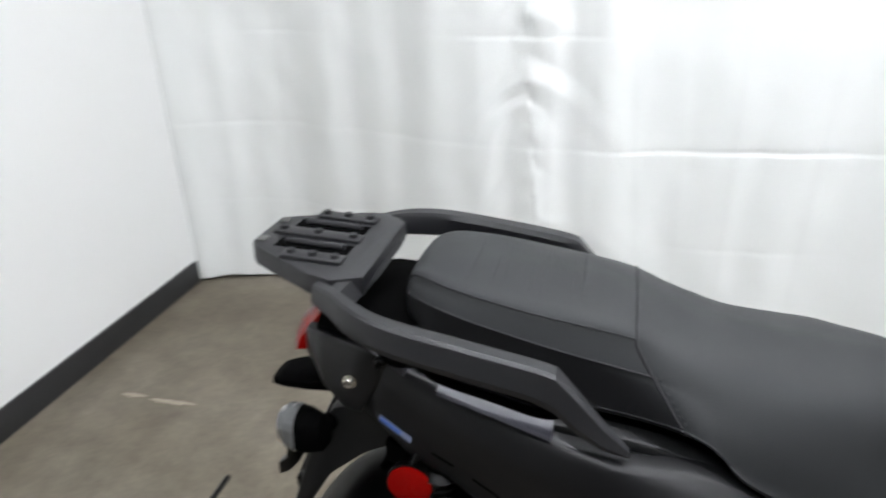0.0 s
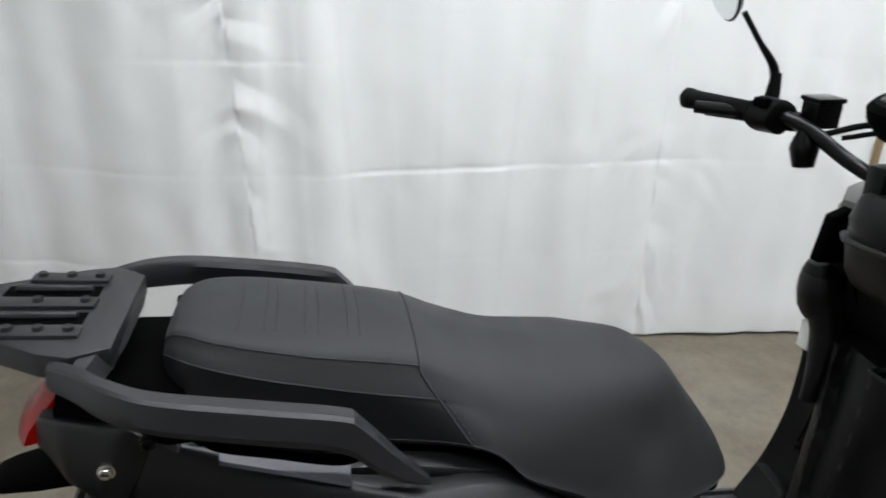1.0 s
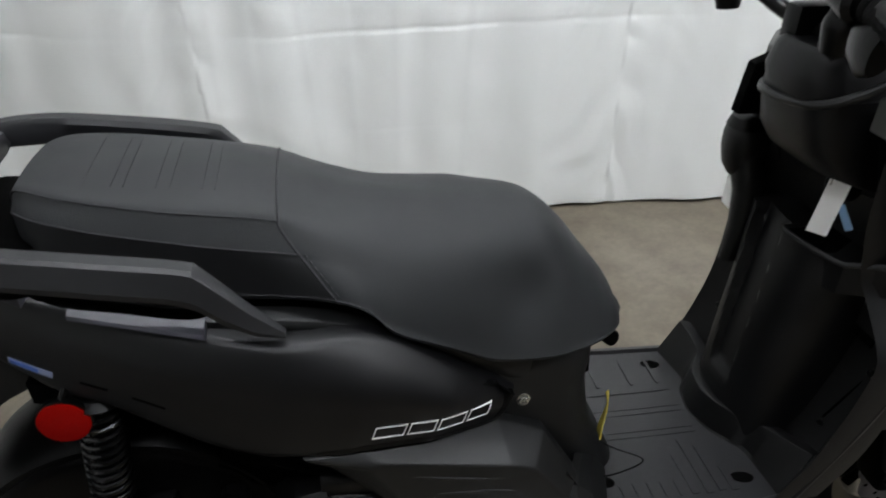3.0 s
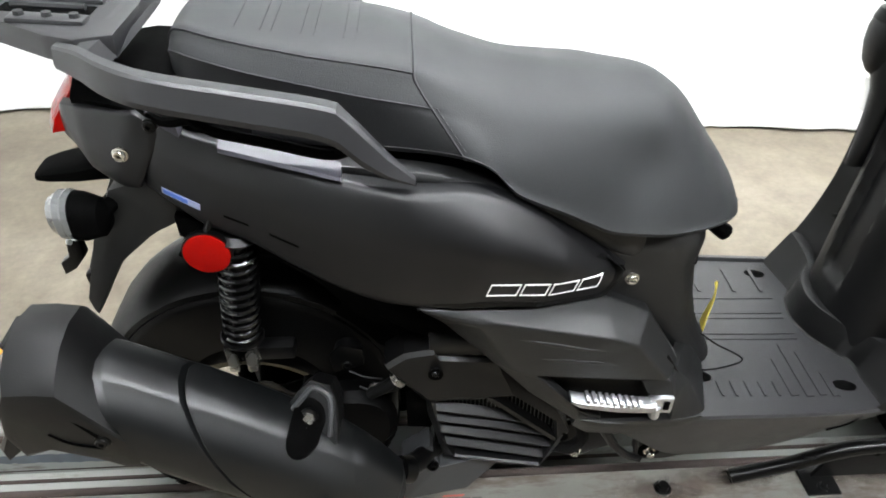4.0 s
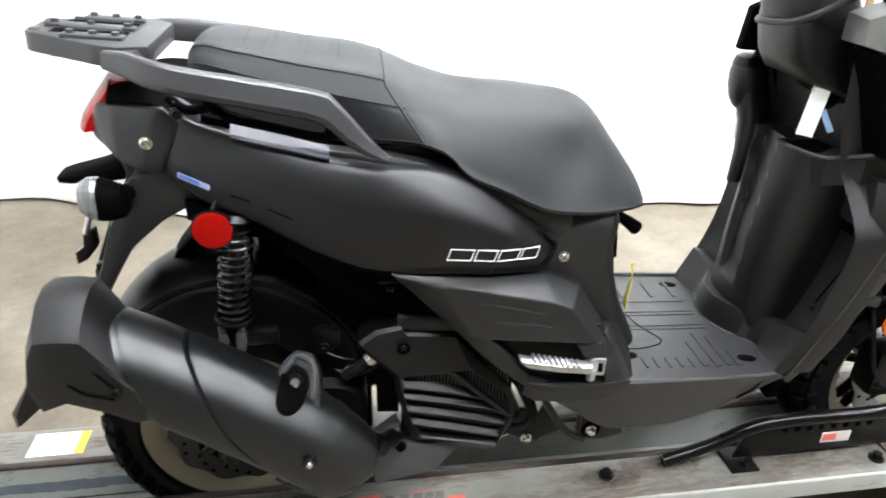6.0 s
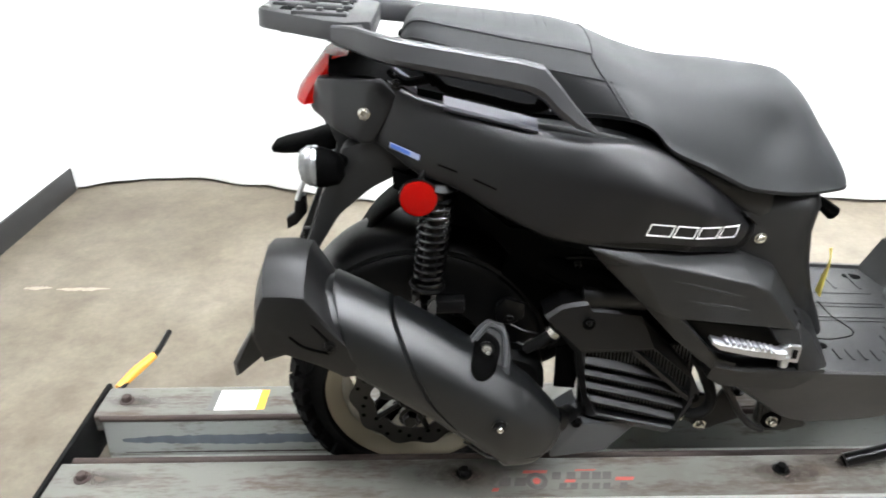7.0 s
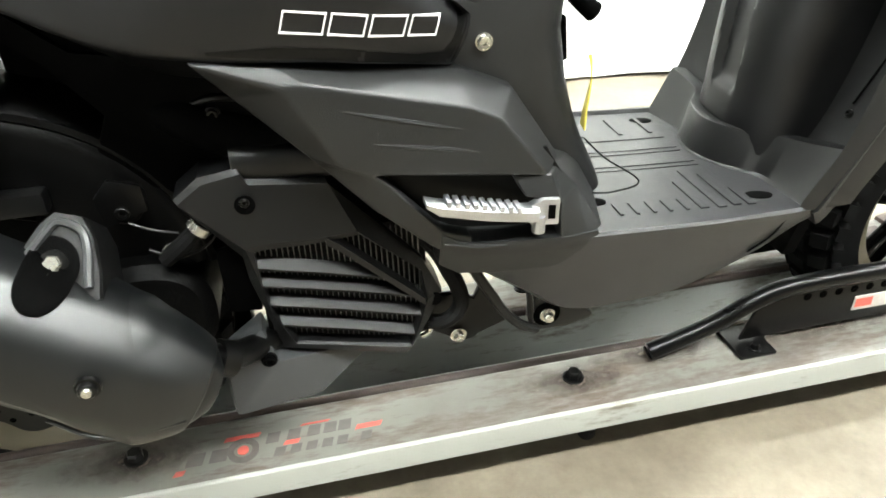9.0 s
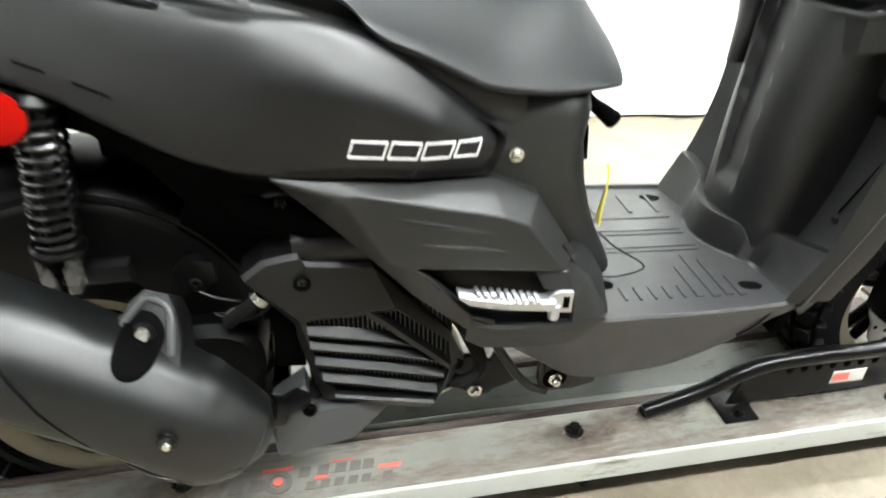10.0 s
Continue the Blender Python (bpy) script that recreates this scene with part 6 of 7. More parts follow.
def front(root):
    # leg shield: inner face rising forward, with side wings
    prof = [(0.475, 0.958, 0.186), (0.500, 0.968, 0.188), (0.560, 0.998, 0.190), (0.650, 1.022, 0.190), (0.735, 1.035, 0.198), (0.790, 1.032, 0.198), (0.860, 1.015, 0.194), (0.920, 1.000, 0.180), (0.960, 0.995, 0.150), (1.010, 0.990, 0.130), (1.060, 0.985, 0.110)]
    rings = []
    for z, x, hw in spline(prof, 34):
        ring = []
        hn = min(hw, interp(z, [(0.74, 0.19), (0.80, 0.15), (0.84, 0.125)]))  # the right wing ends under the cowl cheek
        for y, dx in ((-hn, -0.030), (-hn + 0.006, -0.042), (-hn + 0.022, -0.010), (-hn + 0.034, 0.0), (-0.09, 0.0), (0.0, 0.0), (0.085, 0.0), (0.14, -0.030), (hw - 0.03, -0.036), (hw - 0.006, -0.052), (hw, -0.044), (hw, 0.030), (hw - 0.02, 0.045), (0, 0.05), (-hn + 0.02, 0.045), (-hn, 0.030)):
            ring.append((x + dx, y, z))
        rings.append(ring)
    ls = part("leg_shield", loft(rings), SHIELD, root, "black textured leg shield", 30)
    for s in (-1, 1):
        bolt((1.003, s * 0.127, 0.572) if s < 0 else (0.972, 0.140, 0.602), 0.005, BLACKMETAL, ls, (-0.9, 0, 0.4))
        bolt((1.030, s * 0.150, 0.690), 0.006, BLACKMETAL, ls, (-0.9, 0, 0.4))
        part("shield_groove", tube([(1.003, s * 0.127, 0.585), (1.020, s * 0.137, 0.640), (1.030, s * 0.146, 0.680)] if s < 0 else [(0.975, 0.141, 0.612), (0.992, 0.146, 0.66), (1.005, 0.150, 0.71)], 0.0018, 6), DARK, ls)
        # front wing of the shield, with slanted steps
        wing = sheet([(0.935, 0.470), (1.000, 0.600), (1.048, 0.730), (1.062, 0.800)], [(0.960, 0.440), (1.060, 0.590), (1.120, 0.725), (1.150, 0.790)], lambda u, v: 0.192 - 0.018 * v, 20, 6, 0.02, side=s)
        wg = part("shield_wing", wing, PLASTIC, root, "black shield side edge")
        for z in (0.62, 0.68):
            part("wing_step", loft([[(1.02 + (z - 0.62) * 0.4, s * y, z), (1.075 + (z - 0.62) * 0.4, s * y, z + 0.006), (1.075 + (z - 0.62) * 0.4, s * y, z - 0.012)] for y in (0.180, 0.1895)]), PLASTIC, wg)
        # cowl cheek, dark side panel and silver-grey upper fairing
        part("cowl_cheek", loft([[(x, s * (y - 0.06), z1), (x, s * y, z1 - 0.012), (x, s * (y + 0.008), (z0 + z1) / 2), (x, s * y, z0), (x, s * (y - 0.06), z0)] for x, y, z0, z1 in ((1.020, 0.160, 0.745, 0.845), (1.050, 0.188, 0.735, 0.835), (1.075, 0.202, 0.728, 0.818), (1.20, 0.200, 0.715, 0.815), (1.32, 0.15, 0.72, 0.82), (1.36, 0.08, 0.73, 0.82))]), PLASTIC, root, "charcoal front cowl cheek", 25)
        sp = part("front_side_panel", sheet([(0.955, 1.040), (1.02, 1.030), (1.10, 0.995), (1.20, 0.955), (1.30, 0.92)], [(1.020, 0.872), (1.05, 0.864), (1.12, 0.850), (1.22, 0.838), (1.32, 0.83)], lambda u, v: 0.165 + 0.022 * math.sin(min(1, u * 4) * 1.5) - 0.05 * max(0, u - 0.5) + 0.008 * v, 16, 10, 0.025, side=s), PAINT, root, "charcoal front side panel")
        part("panel_edge", loft([[(x, s * y, z), (x - 0.012, s * (y - 0.05), z), (x + 0.05, s * (y - 0.05), z - 0.16), (x + 0.062, s * y, z - 0.165)] for x, y, z in ((0.950, 0.160, 1.036), (0.965, 0.168, 1.034))]), DARK, sp)
        uf = part("upper_fairing", loft([[(x, s * (y - 0.05), z + 0.004), (x, s * y, z), (x, s * (y + 0.004), z - h), (x, s * (y - 0.05), z - h)] for x, y, z, h in ((0.938, 0.140, 1.080, 0.036), (0.958, 0.158, 1.094, 0.056), (0.985, 0.165, 1.100, 0.062), (1.08, 0.168, 1.062, 0.060), (1.20, 0.160, 1.01, 0.06), (1.30, 0.12, 0.96, 0.05))]), GREYSILVER, root, "silver-grey upper front fairing", 25)
        bolt((0.971, s * 0.168, 1.056), 0.009, CHROME, uf, (0, s, 0), "bolt", 0.006, "bright steel bolt")
        part("fairing_slot", loft([[(x, s * 0.1725, z), (x, s * 0.1725, z - 0.016), (x, s * 0.160, z - 0.016), (x, s * 0.160, z)] for x, z in ((1.015, 1.060), (1.14, 1.010))]), DARK, uf, "dark vent slot")
    part("front_core", loft([[(x, -w, z0), (x, w, z0), (x, w, z1), (x, -w, z1)] for x, w, z0, z1 in ((1.03, 0.13, 0.72, 1.05), (1.15, 0.14, 0.74, 1.03), (1.28, 0.11, 0.78, 0.95))]), DARK, root)
    # raised skirt along the foot of shield and column
    low = [(0.898, 0.178), (0.906, 0.130), (0.911, 0.098), (0.909, 0.090), (0.893, 0.068), (0.882, 0.028), (0.886, -0.005), (0.899, -0.036), (0.918, -0.062), (0.932, -0.080), (0.936, -0.115), (0.940, -0.172)]
    high = [(0.928, 0.170, 0.548), (0.931, 0.130, 0.542), (0.930, 0.100, 0.536), (0.924, 0.090, 0.531), (0.905, 0.066, 0.529), (0.894, 0.026, 0.528), (0.898, -0.006, 0.528), (0.911, -0.036, 0.529), (0.928, -0.062, 0.530), (0.944, -0.080, 0.532), (0.960, -0.110, 0.534), (0.985, -0.160, 0.540)]
    rings = []
    for (x, y), (a, b, z) in zip(spline(low, 44), spline(high, 44)):
        rings.append([(x - 0.011, y, 0.470), (x - 0.004, y, 0.476), (a - 0.008, b, z - 0.005), (a - 0.006, b, z - 0.001), (a - 0.002, b, z), (a + 0.012, b * 0.96, z - 0.001), (a + 0.014, b * 0.95, z - 0.006), (x + 0.06, y * 0.8, 0.470)])
    part("shield_skirt", loft(rings), GLOSSBLACK, root, "black moulded skirt round the column foot", 35)
    # central column: rounded, with a long hollow groove
    col = [(0.500, 0.904, 1.00, 0.090, 0.088, 0.012), (0.534, 0.905, 1.00, 0.091, 0.090, 0.012), (0.560, 0.906, 1.01, 0.092, 0.091, 0.013), (0.650, 0.912, 1.03, 0.096, 0.097, 0.020), (0.740, 0.924, 1.05, 0.100, 0.108, 0.032), (0.830, 0.938, 1.06, 0.104, 0.126, 0.046), (0.848, 0.940, 1.06, 0.105, 0.130, 0.049)]
    rings = []
    for z, x0, x1, hr, hl, yc in spline(col, 40):
        ring = [(x1, -hr, z)]
        for q in np.linspace(-1, 1, 71):
            y = (hl if q > 0 else hr) * math.sin(q * math.pi / 2)
            w = 0.026 + 0.05 * (z - 0.57)
            edge = min(1, max(0, (w - abs(y - yc)) / 0.007 + 0.5))
            foot = min(1, max(0, (z - 0.570) / 0.014))
            g = edge * edge * (3 - 2 * edge) * foot * (0.012 + 0.05 * max(0, z - 0.58))
            ring.append((x0 + (x1 - x0) * 0.72 * (1 - abs(math.cos(q * math.pi / 2)) ** (0.38 if q > 0 else 0.75)) + g, y, z))
        ring.append((x1, hl, z))
        rings.append(ring)
    cc = part("centre_column", loft(rings), COLUMN, root, "black rounded centre column with a long groove", 40)
    part("column_ridge", loft([oval((x, y, z), (1, 0, 0), (0, 1, 0), a, b, 16, 2.4) for x, y, z, a, b in ((0.945, 0.108, 0.730, 0.020, 0.010), (0.958, 0.116, 0.790, 0.024, 0.020), (0.962, 0.126, 0.845, 0.026, 0.026), (0.958, 0.140, 0.890, 0.030, 0.030), (0.950, 0.150, 0.925, 0.030, 0.030))]), COLUMN, cc, "ridge rising to the storage pod", 40)
    part("pocket_wall", loft([[(0.944, 0.010, z0), (0.953, -0.055, z0), (0.966, -0.100, z0 + 0.004), (1.005, -0.140, z0 + 0.02), (1.06, -0.150, z0 + 0.03), (1.06, 0.010, z0)] for z0 in (0.800, 0.846)]), COLUMN, cc, "", 20)
    pk = part("pocket_rim", tube([(1.05, 0.012, 0.842), (0.960, 0.014, 0.845), (0.946, 0.004, 0.846), (0.952, -0.050, 0.848), (0.964, -0.098, 0.852), (0.972, -0.106, 0.855), (1.005, -0.142, 0.870), (1.05, -0.152, 0.880)], 0.0045, 10, 60), PLASTIC, cc, "open glove pocket rim")
    part("pocket_floor", loft([[(0.950, 0.004, z), (0.957, -0.055, z), (0.968, -0.094, z), (1.05, -0.13, z + 0.012), (1.05, 0.004, z)] for z in (0.842, 0.8485)]), DARK, cc, "dark open pocket")
    part("pocket_print", box((0.9440, -0.040, 0.826), (0.9475, -0.015, 0.832), 0.0005), RAILMAT, cc)
    part("column_collar", tube([(0.905, 0.084, 1.046), (0.884, 0.052, 1.050), (0.879, 0.004, 1.055), (0.884, -0.058, 1.067), (0.905, -0.088, 1.086), (0.938, -0.108, 1.112)], 0.0065, 10, 40), PLASTIC, cc, "raised collar edge")
    # upper column and left pocket pod
    up = [(0.845, 1.040, 1.09, 0.098), (0.900, 1.025, 1.08, 0.094), (0.945, 0.985, 1.06, 0.088), (0.972, 0.915, 1.05, 0.084), (1.000, 0.893, 1.03, 0.078), (1.050, 0.880, 1.015, 0.076), (1.072, 0.880, 1.01, 0.074)]
    rings = []
    for z, x0, x1, hw in up:
        ring = [(x1, -hw, z)]
        for a in np.linspace(-90, 90, 13):
            ca, sa = math.cos(radians(a)), math.sin(radians(a))
            ring.append((x0 + (x1 - x0) * 0.6 * (1 - abs(ca) ** 0.28), hw * math.copysign(abs(sa) ** 0.55, sa), z))
        ring.append((x1, hw, z))
        rings.append(ring)
    uc = part("upper_column", loft(rings), COLUMN, root, "black steering column cover", 40)
    part("key_lock", lathe([(0.020, -0.02), (0.020, 0.004), (0.017, 0.007), (0.010, 0.007)], (0.965, -0.045, 0.945), (-0.9, -0.1, 0.35), 20), BLACKMETAL, uc, "black key lock")
    pod = part("left_pod", loft([oval((0.948, 0.150, z), (1, 0, 0), (0, 1, 0), a, b, 22, 2.6) for z, a, b in ((0.868, 0.016, 0.018), (0.884, 0.026, 0.028), (0.912, 0.032, 0.034), (0.936, 0.033, 0.034), (0.950, 0.030, 0.031))]), COLUMN, root, "black storage pod")
    part("pod_cap", loft([oval((0.944, 0.150, z), (1, 0, 0), (0, 1, 0), a, b, 20, 2.6) for z, a, b in ((0.950, 0.029, 0.029), (0.966, 0.024, 0.024), (0.972, 0.014, 0.014))]), BLACKMETAL, pod)
    part("pod_label", box((0.950, 0.150, 0.800), (0.958, 0.176, 0.850), 0.001), WHITE, pod, "white label")
    part("shield_fin", plate([(0.898, 0.985), (0.908, 1.060), (0.945, 1.075), (0.965, 0.98)], 0.115, 0.135, 0.003), DARK, root, "black upper shield corner")
    # front wheel, fork and brake
    wheel(root, (1.330, 0.336), 0.240, 0.120, -0.062, "front_wheel")
    for s in (-1, 1):
        fk = part("fork_leg", tube([(1.195, s * 0.088, 0.640), (1.225, s * 0.088, 0.560), (1.262, s * 0.088, 0.470), (1.318, s * 0.088, 0.345)], [0.013, 0.019, 0.021, 0.018], 14), GREYSILVER, root, "silver front fork leg")
        for k in range(3):
            x, z = 1.262 + 0.012 * k, 0.468 - 0.028 * k
            part("fork_ridge", lathe([(0.020, -0.005), (0.024, -0.003), (0.024, 0.003), (0.020, 0.005)], (x, s * 0.088, z), (0.42, 0, -0.9), 18), GREYSILVER, fk)
        bolt((1.318, s * 0.108, 0.345), 0.010, CHROME, fk, (0, s, 0))
        rf = part("front_reflector", lathe([(0.027, -0.004), (0.028, 0.003), (0.025, 0.006), (0.0001, 0.007)], (1.198, s * 0.120, 0.516), (0, s, 0), 28), ORANGE, root, "round orange side reflector")
        part("bracket", box((1.196, min(s * 0.100, s * 0.117), 0.50), (1.24, max(s * 0.100, s * 0.117), 0.52), 0.002), BLACKMETAL, rf)
    cal = part("front_caliper", box((1.205, -0.110, 0.33), (1.265, -0.045, 0.44), 0.014), BLACKMETAL, root, "black front brake caliper")
    for x, z in ((1.22, 0.36), (1.24, 0.41), (1.25, 0.35)):
        bolt((x, -0.111, z), 0.007, BLACKMETAL, cal)
    for pts in ([(1.19, -0.09, 0.62), (1.20, -0.115, 0.52), (1.215, -0.115, 0.44)], [(1.16, -0.06, 0.60), (1.17, -0.10, 0.50), (1.20, -0.105, 0.40), (1.23, -0.10, 0.37)]):
        part("brake_hose", tube(pts, 0.005, 8), RUBBER, root, "black brake hose")
    # inner guard; its lower end is added to stand for shade before the tyre
    part("front_inner_guard", loft([[(x, -0.10, z), (x, 0.10, z), (x + 0.02, 0.10, z), (x + 0.02, -0.10, z)] for x, z in ((0.985, 0.345), (1.00, 0.40), (1.02, 0.46), (1.05, 0.55), (1.10, 0.68), (1.16, 0.76))]), DARK, root)
    part("horn", lathe([(0.004, -0.015), (0.03, -0.012), (0.034, 0.0), (0.03, 0.010)], (1.06, -0.06, 0.46), (0.3, -0.9, 0.1), 20), BLACKMETAL, root, "dark horn disc")


def handlebar(root):
    hb = part("handlebar", tube([(0.780, 0.335, 1.188), (0.830, 0.27, 1.192), (0.868, 0.20, 1.192), (0.905, 0.11, 1.150), (0.918, 0.05, 1.135), (0.918, -0.05, 1.135), (0.880, -0.11, 1.160), (0.812, -0.165, 1.222), (0.780, -0.22, 1.226), (0.760, -0.30, 1.222)], 0.011, 12, 70), BLACKMETAL, root, "black tubular handlebar")
    part("bar_clamp", box((0.885, -0.055, 1.105), (0.945, -0.020, 1.165), 0.010), BLACKMETAL, hb)
    part("bar_clamp", box((0.885, 0.020, 1.105), (0.945, 0.055, 1.165), 0.010), BLACKMETAL, hb)
    part("steering_head_cover", loft([oval((x, 0, z), (1, 0, 0), (0, 1, 0), a, b, 24, 3) for x, z, a, b in ((0.935, 1.066, 0.062, 0.072), (0.932, 1.085, 0.064, 0.074), (0.928, 1.118, 0.056, 0.064), (0.926, 1.128, 0.046, 0.054))]), COLUMN, root, "black steering head cover")
    for s, p0, d, base, mid, tipp in ((1, (0.838, 0.258, 1.194), (-0.36, 0.93, 0.0), (0.868, 0.262, 1.205), (0.866, 0.266, 1.258), (0.800, 0.275, 1.346)), (-1, (0.782, -0.212, 1.226), (-0.12, -0.96, -0.22), (0.812, -0.196, 1.228), (0.806, -0.205, 1.272), (0.782, -0.310, 1.362))):
        d, p0 = Vector(d).normalized(), Vector(p0)
        prof = [(0.014, 0.0), (0.018, 0.002), (0.018, 0.008), (0.016, 0.010)]
        for i in range(12):
            prof += [(0.0165, 0.012 + i * 0.009), (0.0155, 0.018 + i * 0.009)]
        prof += [(0.0175, 0.122), (0.018, 0.136), (0.012, 0.142), (0.0001, 0.143)]
        part("grip", lathe(prof, p0, d, 20), RUBBER, hb, "ribbed black rubber grip", 50)
        q = p0 - d * 0.028
        sw = part("switch_box", loft([oval(q + d * t, (0.5, 0, 0.86), (0.86, 0, -0.5), a, b, 18, 2.8) for t, a, b in ((-0.024, 0.018, 0.018), (-0.020, 0.026, 0.024), (0.016, 0.027, 0.026), (0.022, 0.020, 0.020))]), BLACKMETAL, hb, "black switch box")
        part("switch_button", box((0.766, -0.205, 1.228), (0.780, -0.190, 1.243), 0.003) if s < 0 else box((q.x - 0.026, q.y - 0.012, q.z + 0.014), (q.x - 0.008, q.y + 0.012, q.z + 0.028), 0.003), SWITCHRED if s < 0 else DARK, sw, "red stop switch" if s < 0 else "")
        o = p0 - Vector((0.838, s * 0.258, 1.194))
        part("lever", tube([o + Vector(v) for v in ((0.885, s * 0.225, 1.180), (0.880, s * 0.262, 1.176), (0.862, s * 0.330, 1.170), (0.838, s * 0.395, 1.166))], [0.008, 0.007, 0.006, 0.007], 10), BLACKMETAL, hb, "black brake lever")
        part("lever_pivot", box(o + Vector((0.866, s * 0.215 - 0.014, 1.172)), o + Vector((0.895, s * 0.215 + 0.014, 1.202)), 0.008), BLACKMETAL, hb)
        part("under_switch", tube([o + Vector((0.880, s * 0.180, 1.185)), o + Vector((0.880, s * 0.178, 1.155)), o + Vector((0.882, s * 0.174, 1.125))], [0.012, 0.022, 0.016], 14), BLACKMETAL, hb)
        part("reservoir", box(o + Vector((0.888, s * 0.196 - 0.019, 1.182)), o + Vector((0.932, s * 0.196 + 0.019, 1.222)), 0.004), BLACKMETAL, hb, "square black brake fluid reservoir")
        part("reservoir_cap", box(o + Vector((0.885, s * 0.196 - 0.022, 1.221)), o + Vector((0.935, s * 0.196 + 0.022, 1.229)), 0.003), BLACKMETAL, hb)
        st = part("mirror_stem", tube([base, mid, tuple(np.array(mid) * 0.5 + np.array(tipp) * 0.5), tipp], [0.009, 0.0075, 0.0045, 0.0045], 10), BLACKMETAL, hb, "thin black mirror stem")
        part("stem_boot", lathe([(0.012, 0), (0.011, 0.02), (0.008, 0.05)], base, (0, 0, 1), 14), RUBBER, st)
        n = Vector((-0.93, s * 0.12, -0.30)).normalized()
        mc = Vector(tipp) + Vector((-0.036, s * 0.004, 0.040) if s > 0 else (-0.02, -0.05, 0.035))
        part("mirror_shell", lathe([(0.0001, -0.016), (0.03, -0.014), (0.050, -0.004), (0.056, 0.004), (0.053, 0.006)], mc, n, 32), BLACKMETAL, st, "round black mirror")
        part("mirror_glass", lathe([(0.0525, 0.004), (0.0525, 0.0066)], mc, n, 32), GLASS, st, "round mirror glass")
    # lower half of the throttle grip cluster and the clutter round the bar clamp
    part("throttle_housing", loft([oval((0.790 - 0.02 * k, -0.205 - 0.05 * k, 1.205 - 0.012 * k), (0.9, 0, 0.4), (0, 0, 1), a, b, 18, 2.6) for k, a, b in ((-0.3, 0.014, 0.016), (0.0, 0.022, 0.026), (0.6, 0.022, 0.026), (0.9, 0.016, 0.018))]), BLACKMETAL, hb, "black throttle housing")
    for pts, r in (([(0.90, 0.13, 1.18), (0.95, 0.09, 1.195), (1.0, 0.03, 1.18), (1.02, -0.02, 1.13)], 0.004), ([(0.895, 0.17, 1.175), (0.955, 0.12, 1.20), (1.01, 0.06, 1.17)], 0.005), ([(0.90, -0.16, 1.17), (0.96, -0.10, 1.19), (1.01, -0.04, 1.15)], 0.005), ([(0.89, -0.19, 1.165), (0.95, -0.14, 1.13), (1.0, -0.09, 1.08)], 0.006)):
        part("cable", tube(pts, r, 8), RUBBER, hb, "black control cable")
    # instrument
    m = Matrix.Translation((0.935, 0.0, 1.238)) @ Matrix.Rotation(radians(-16), 4, "Y")
    ins = loft([[m @ v for v in oval((0, 0, z), (1, 0, 0), (0, 1, 0), a, b, 28, 3.4)] for z, a, b in ((-0.050, 0.030, 0.055), (-0.030, 0.052, 0.086), (-0.006, 0.062, 0.098), (0.012, 0.062, 0.098), (0.020, 0.054, 0.090))])
    me = part("instrument", ins, DARK, root, "black instrument housing with grey display", 40)
    for name, y, a, b, lab in (("display", 0.030, 0.034, 0.042, "grey display glass"), ("display_side", -0.050, 0.032, 0.026, "")):
        bezel = part("bezel", loft([[m @ v for v in oval((-0.002, y, z), (1, 0, 0), (0, 1, 0), a + g, b + g, 28, 6)] for z, g in ((0.014, 0.004), (0.0215, 0.004), (0.0225, 0.002), (0.0215, 0.0))]), PLASTIC, me)
        part(name, loft([[m @ v for v in oval((-0.002, y, z), (1, 0, 0), (0, 1, 0), a, b, 28, 6)] for z in (0.019, 0.0219)]), SCREEN, bezel, lab)
    part("instrument_stay", tube([(0.93, 0, 1.13), (0.945, 0, 1.20)], 0.02, 10), BLACKMETAL, me)
    # key with a white tag
    key = thing("key_tag", (0.95, -0.05, 0.945), "white paper key tag hanging from the ignition key", "key tag")
    part("ring", lathe([(0.011, -0.001), (0.0125, -0.001), (0.0125, 0.001), (0.011, 0.001)], (0.942, -0.052, 0.964), (0.8, -0.5, 0.1), 20, None, True), CHROME, key)
    tm = Matrix.Translation((0.948, -0.058, 0.918)) @ Matrix.Rotation(radians(-38), 4, "Z") @ Matrix.Rotation(radians(6), 4, "Y")
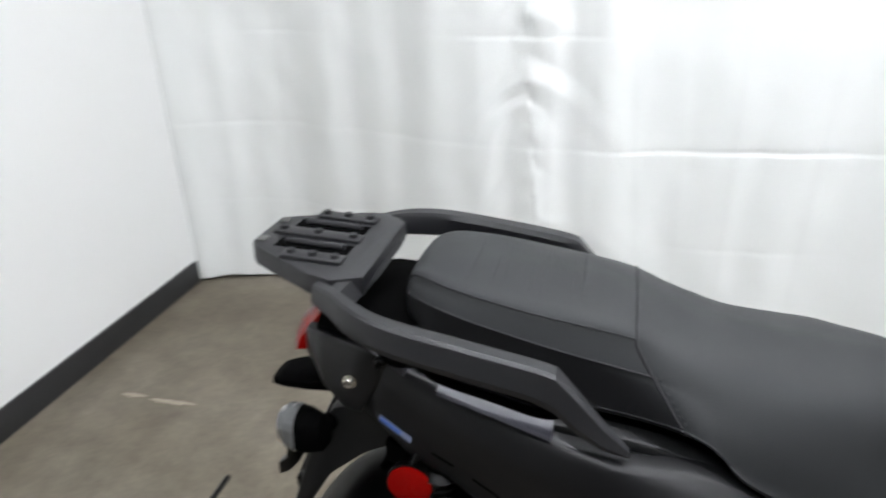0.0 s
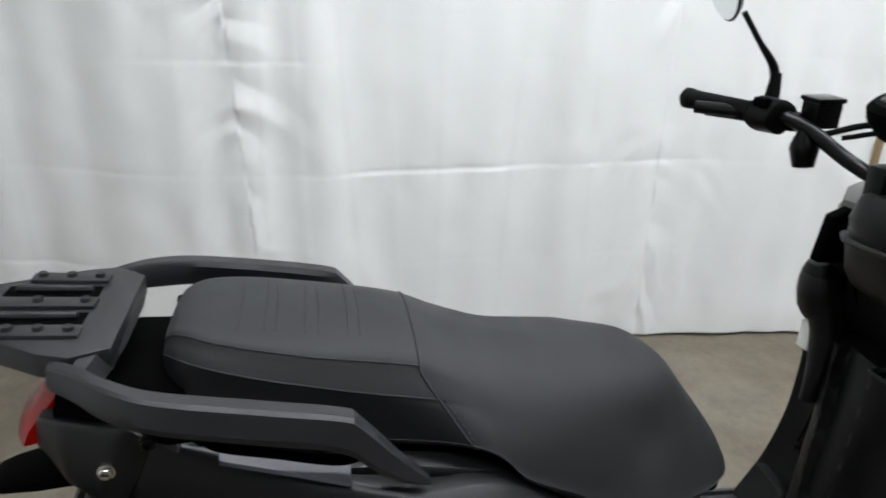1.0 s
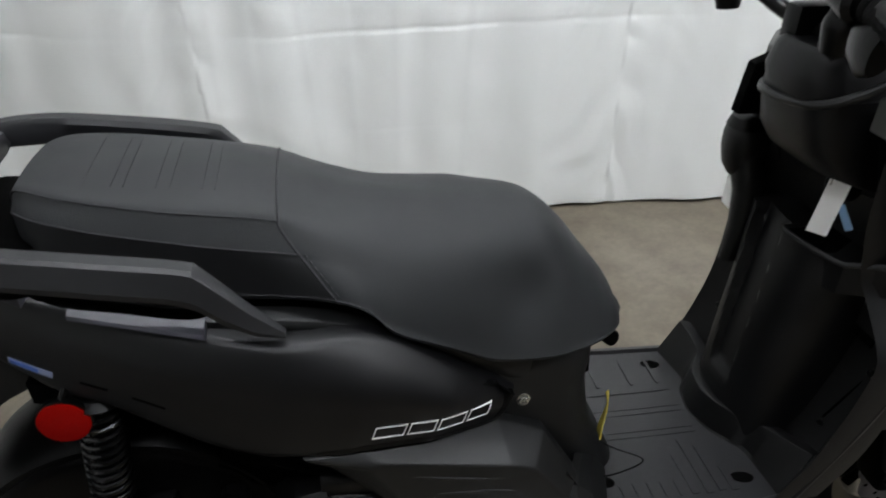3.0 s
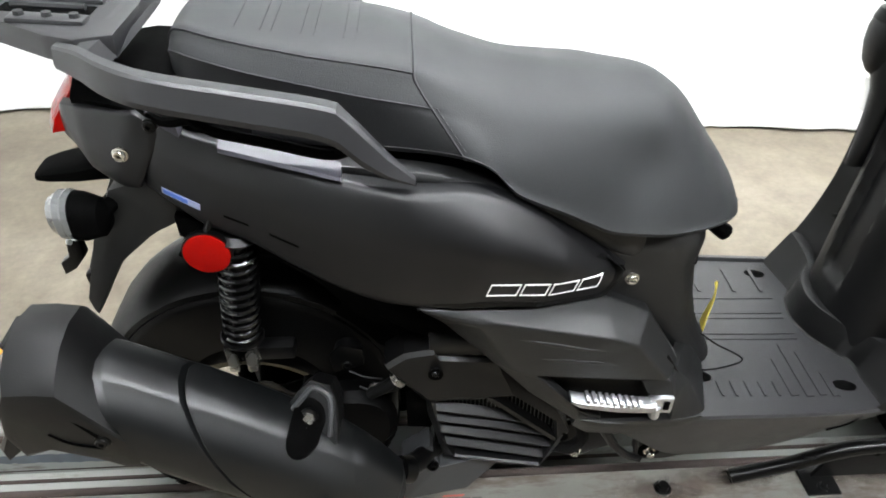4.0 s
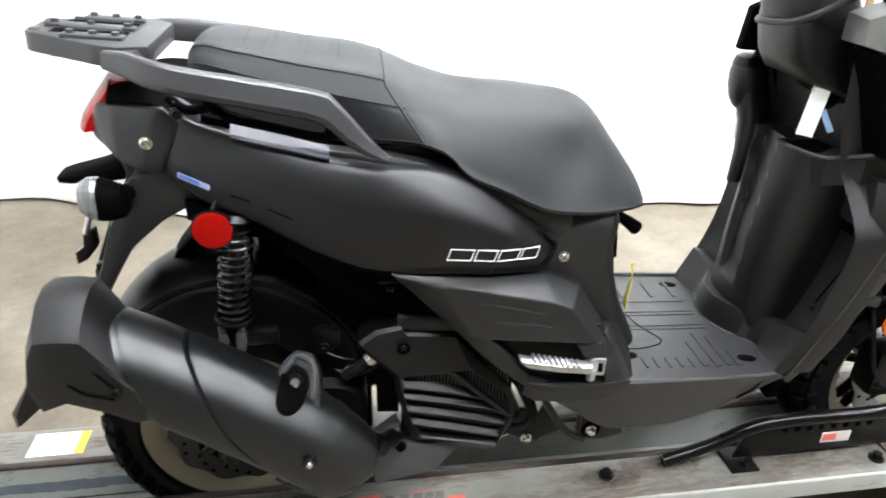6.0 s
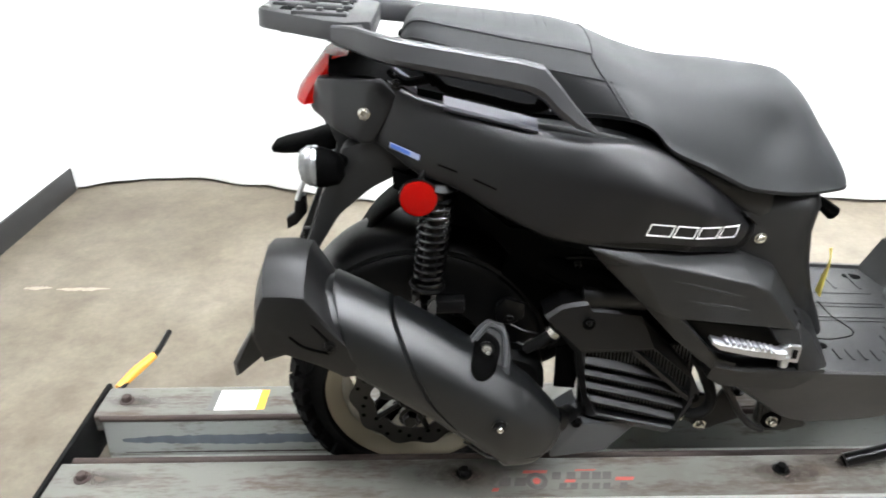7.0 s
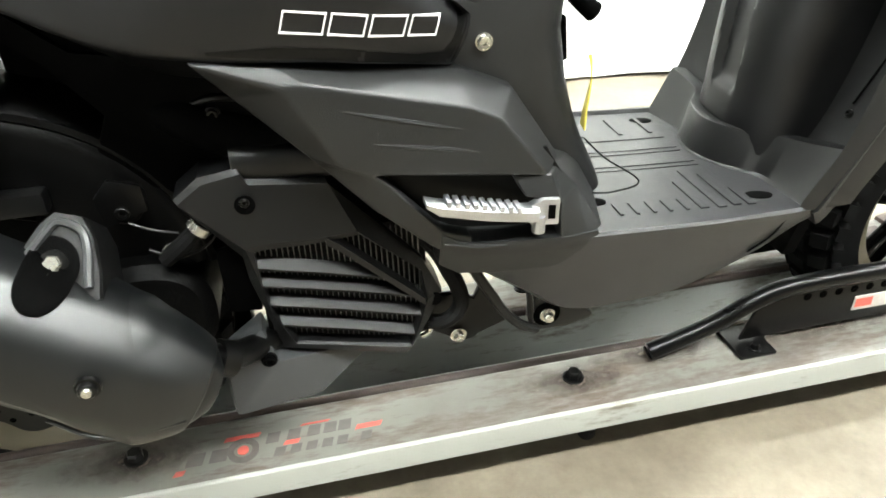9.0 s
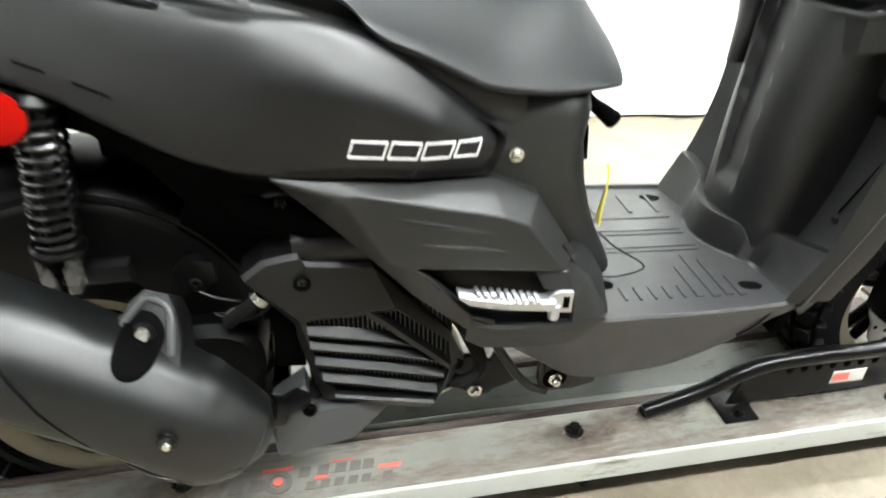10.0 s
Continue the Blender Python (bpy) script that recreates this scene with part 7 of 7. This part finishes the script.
    part("tag", box((-0.0135, -0.001, -0.041), (0.0135, 0.001, 0.041), 0.0006, 1, None, tm), WHITE, key, "white paper tag")
    tm2 = Matrix.Translation((0.972, -0.066, 0.905)) @ Matrix.Rotation(radians(-38), 4, "Z") @ Matrix.Rotation(radians(-30), 4, "Y")
    part("key_blade", box((-0.005, -0.001, -0.02), (0.005, 0.001, 0.02), 0.0005, 1, None, tm2), material("key_blue", (0.25, 0.42, 0.65), 0.4), key, "pale blue key")


def small(root):
    # hook and yellow tag below the seat nose
    part("helmet_hook", tube([(0.630, -0.030, 0.745), (0.655, -0.025, 0.725), (0.672, -0.020, 0.712), (0.690, -0.018, 0.698)], [0.012, 0.009, 0.011, 0.013], 12), DARK, root, "black helmet hook")
    part("hook_arm", tube([(0.640, -0.040, 0.700), (0.648, -0.022, 0.668), (0.650, -0.020, 0.645)], [0.006, 0.008, 0.009], 8), DARK, root)
    tg = thing("yellow_tag", (0.650, -0.095, 0.70), "thin yellow warning tag on a string below the seat", "tag")
    pts = spline([(0.652, -0.098, 0.672), (0.655, -0.098, 0.660), (0.656, -0.098, 0.640), (0.652, -0.098, 0.610), (0.650, -0.098, 0.585)], 14)
    part("strip", loft([[(x - 0.001, y - 0.012 * k, z), (x + 0.001, y - 0.012 * k, z), (x + 0.005, y + 0.010 * k, z), (x + 0.003, y + 0.010 * k, z)] for (x, y, z), k in zip(pts, np.linspace(0.15, 1, 14))]), YELLOWTAG, tg, "yellow plastic strip")
    part("string", tube([(0.655, -0.10, 0.57), (0.690, -0.09, 0.535), (0.745, -0.085, 0.492), (0.70, -0.10, 0.490), (0.66, -0.11, 0.500)], 0.0012, 6, 40), RUBBER, tg, "thin black string")


def scooter():
    root = thing("scooter", (0.6, 0, 0.097), "matte black motor scooter with rear rack clamped on a lift", "scooter")
    seat(root)
    rack(root)
    tail(root)
    lower_body(root)
    engine(root)
    rear_end(root)
    muffler(root)
    front(root)
    handlebar(root)
    small(root)


lift()
scooter()
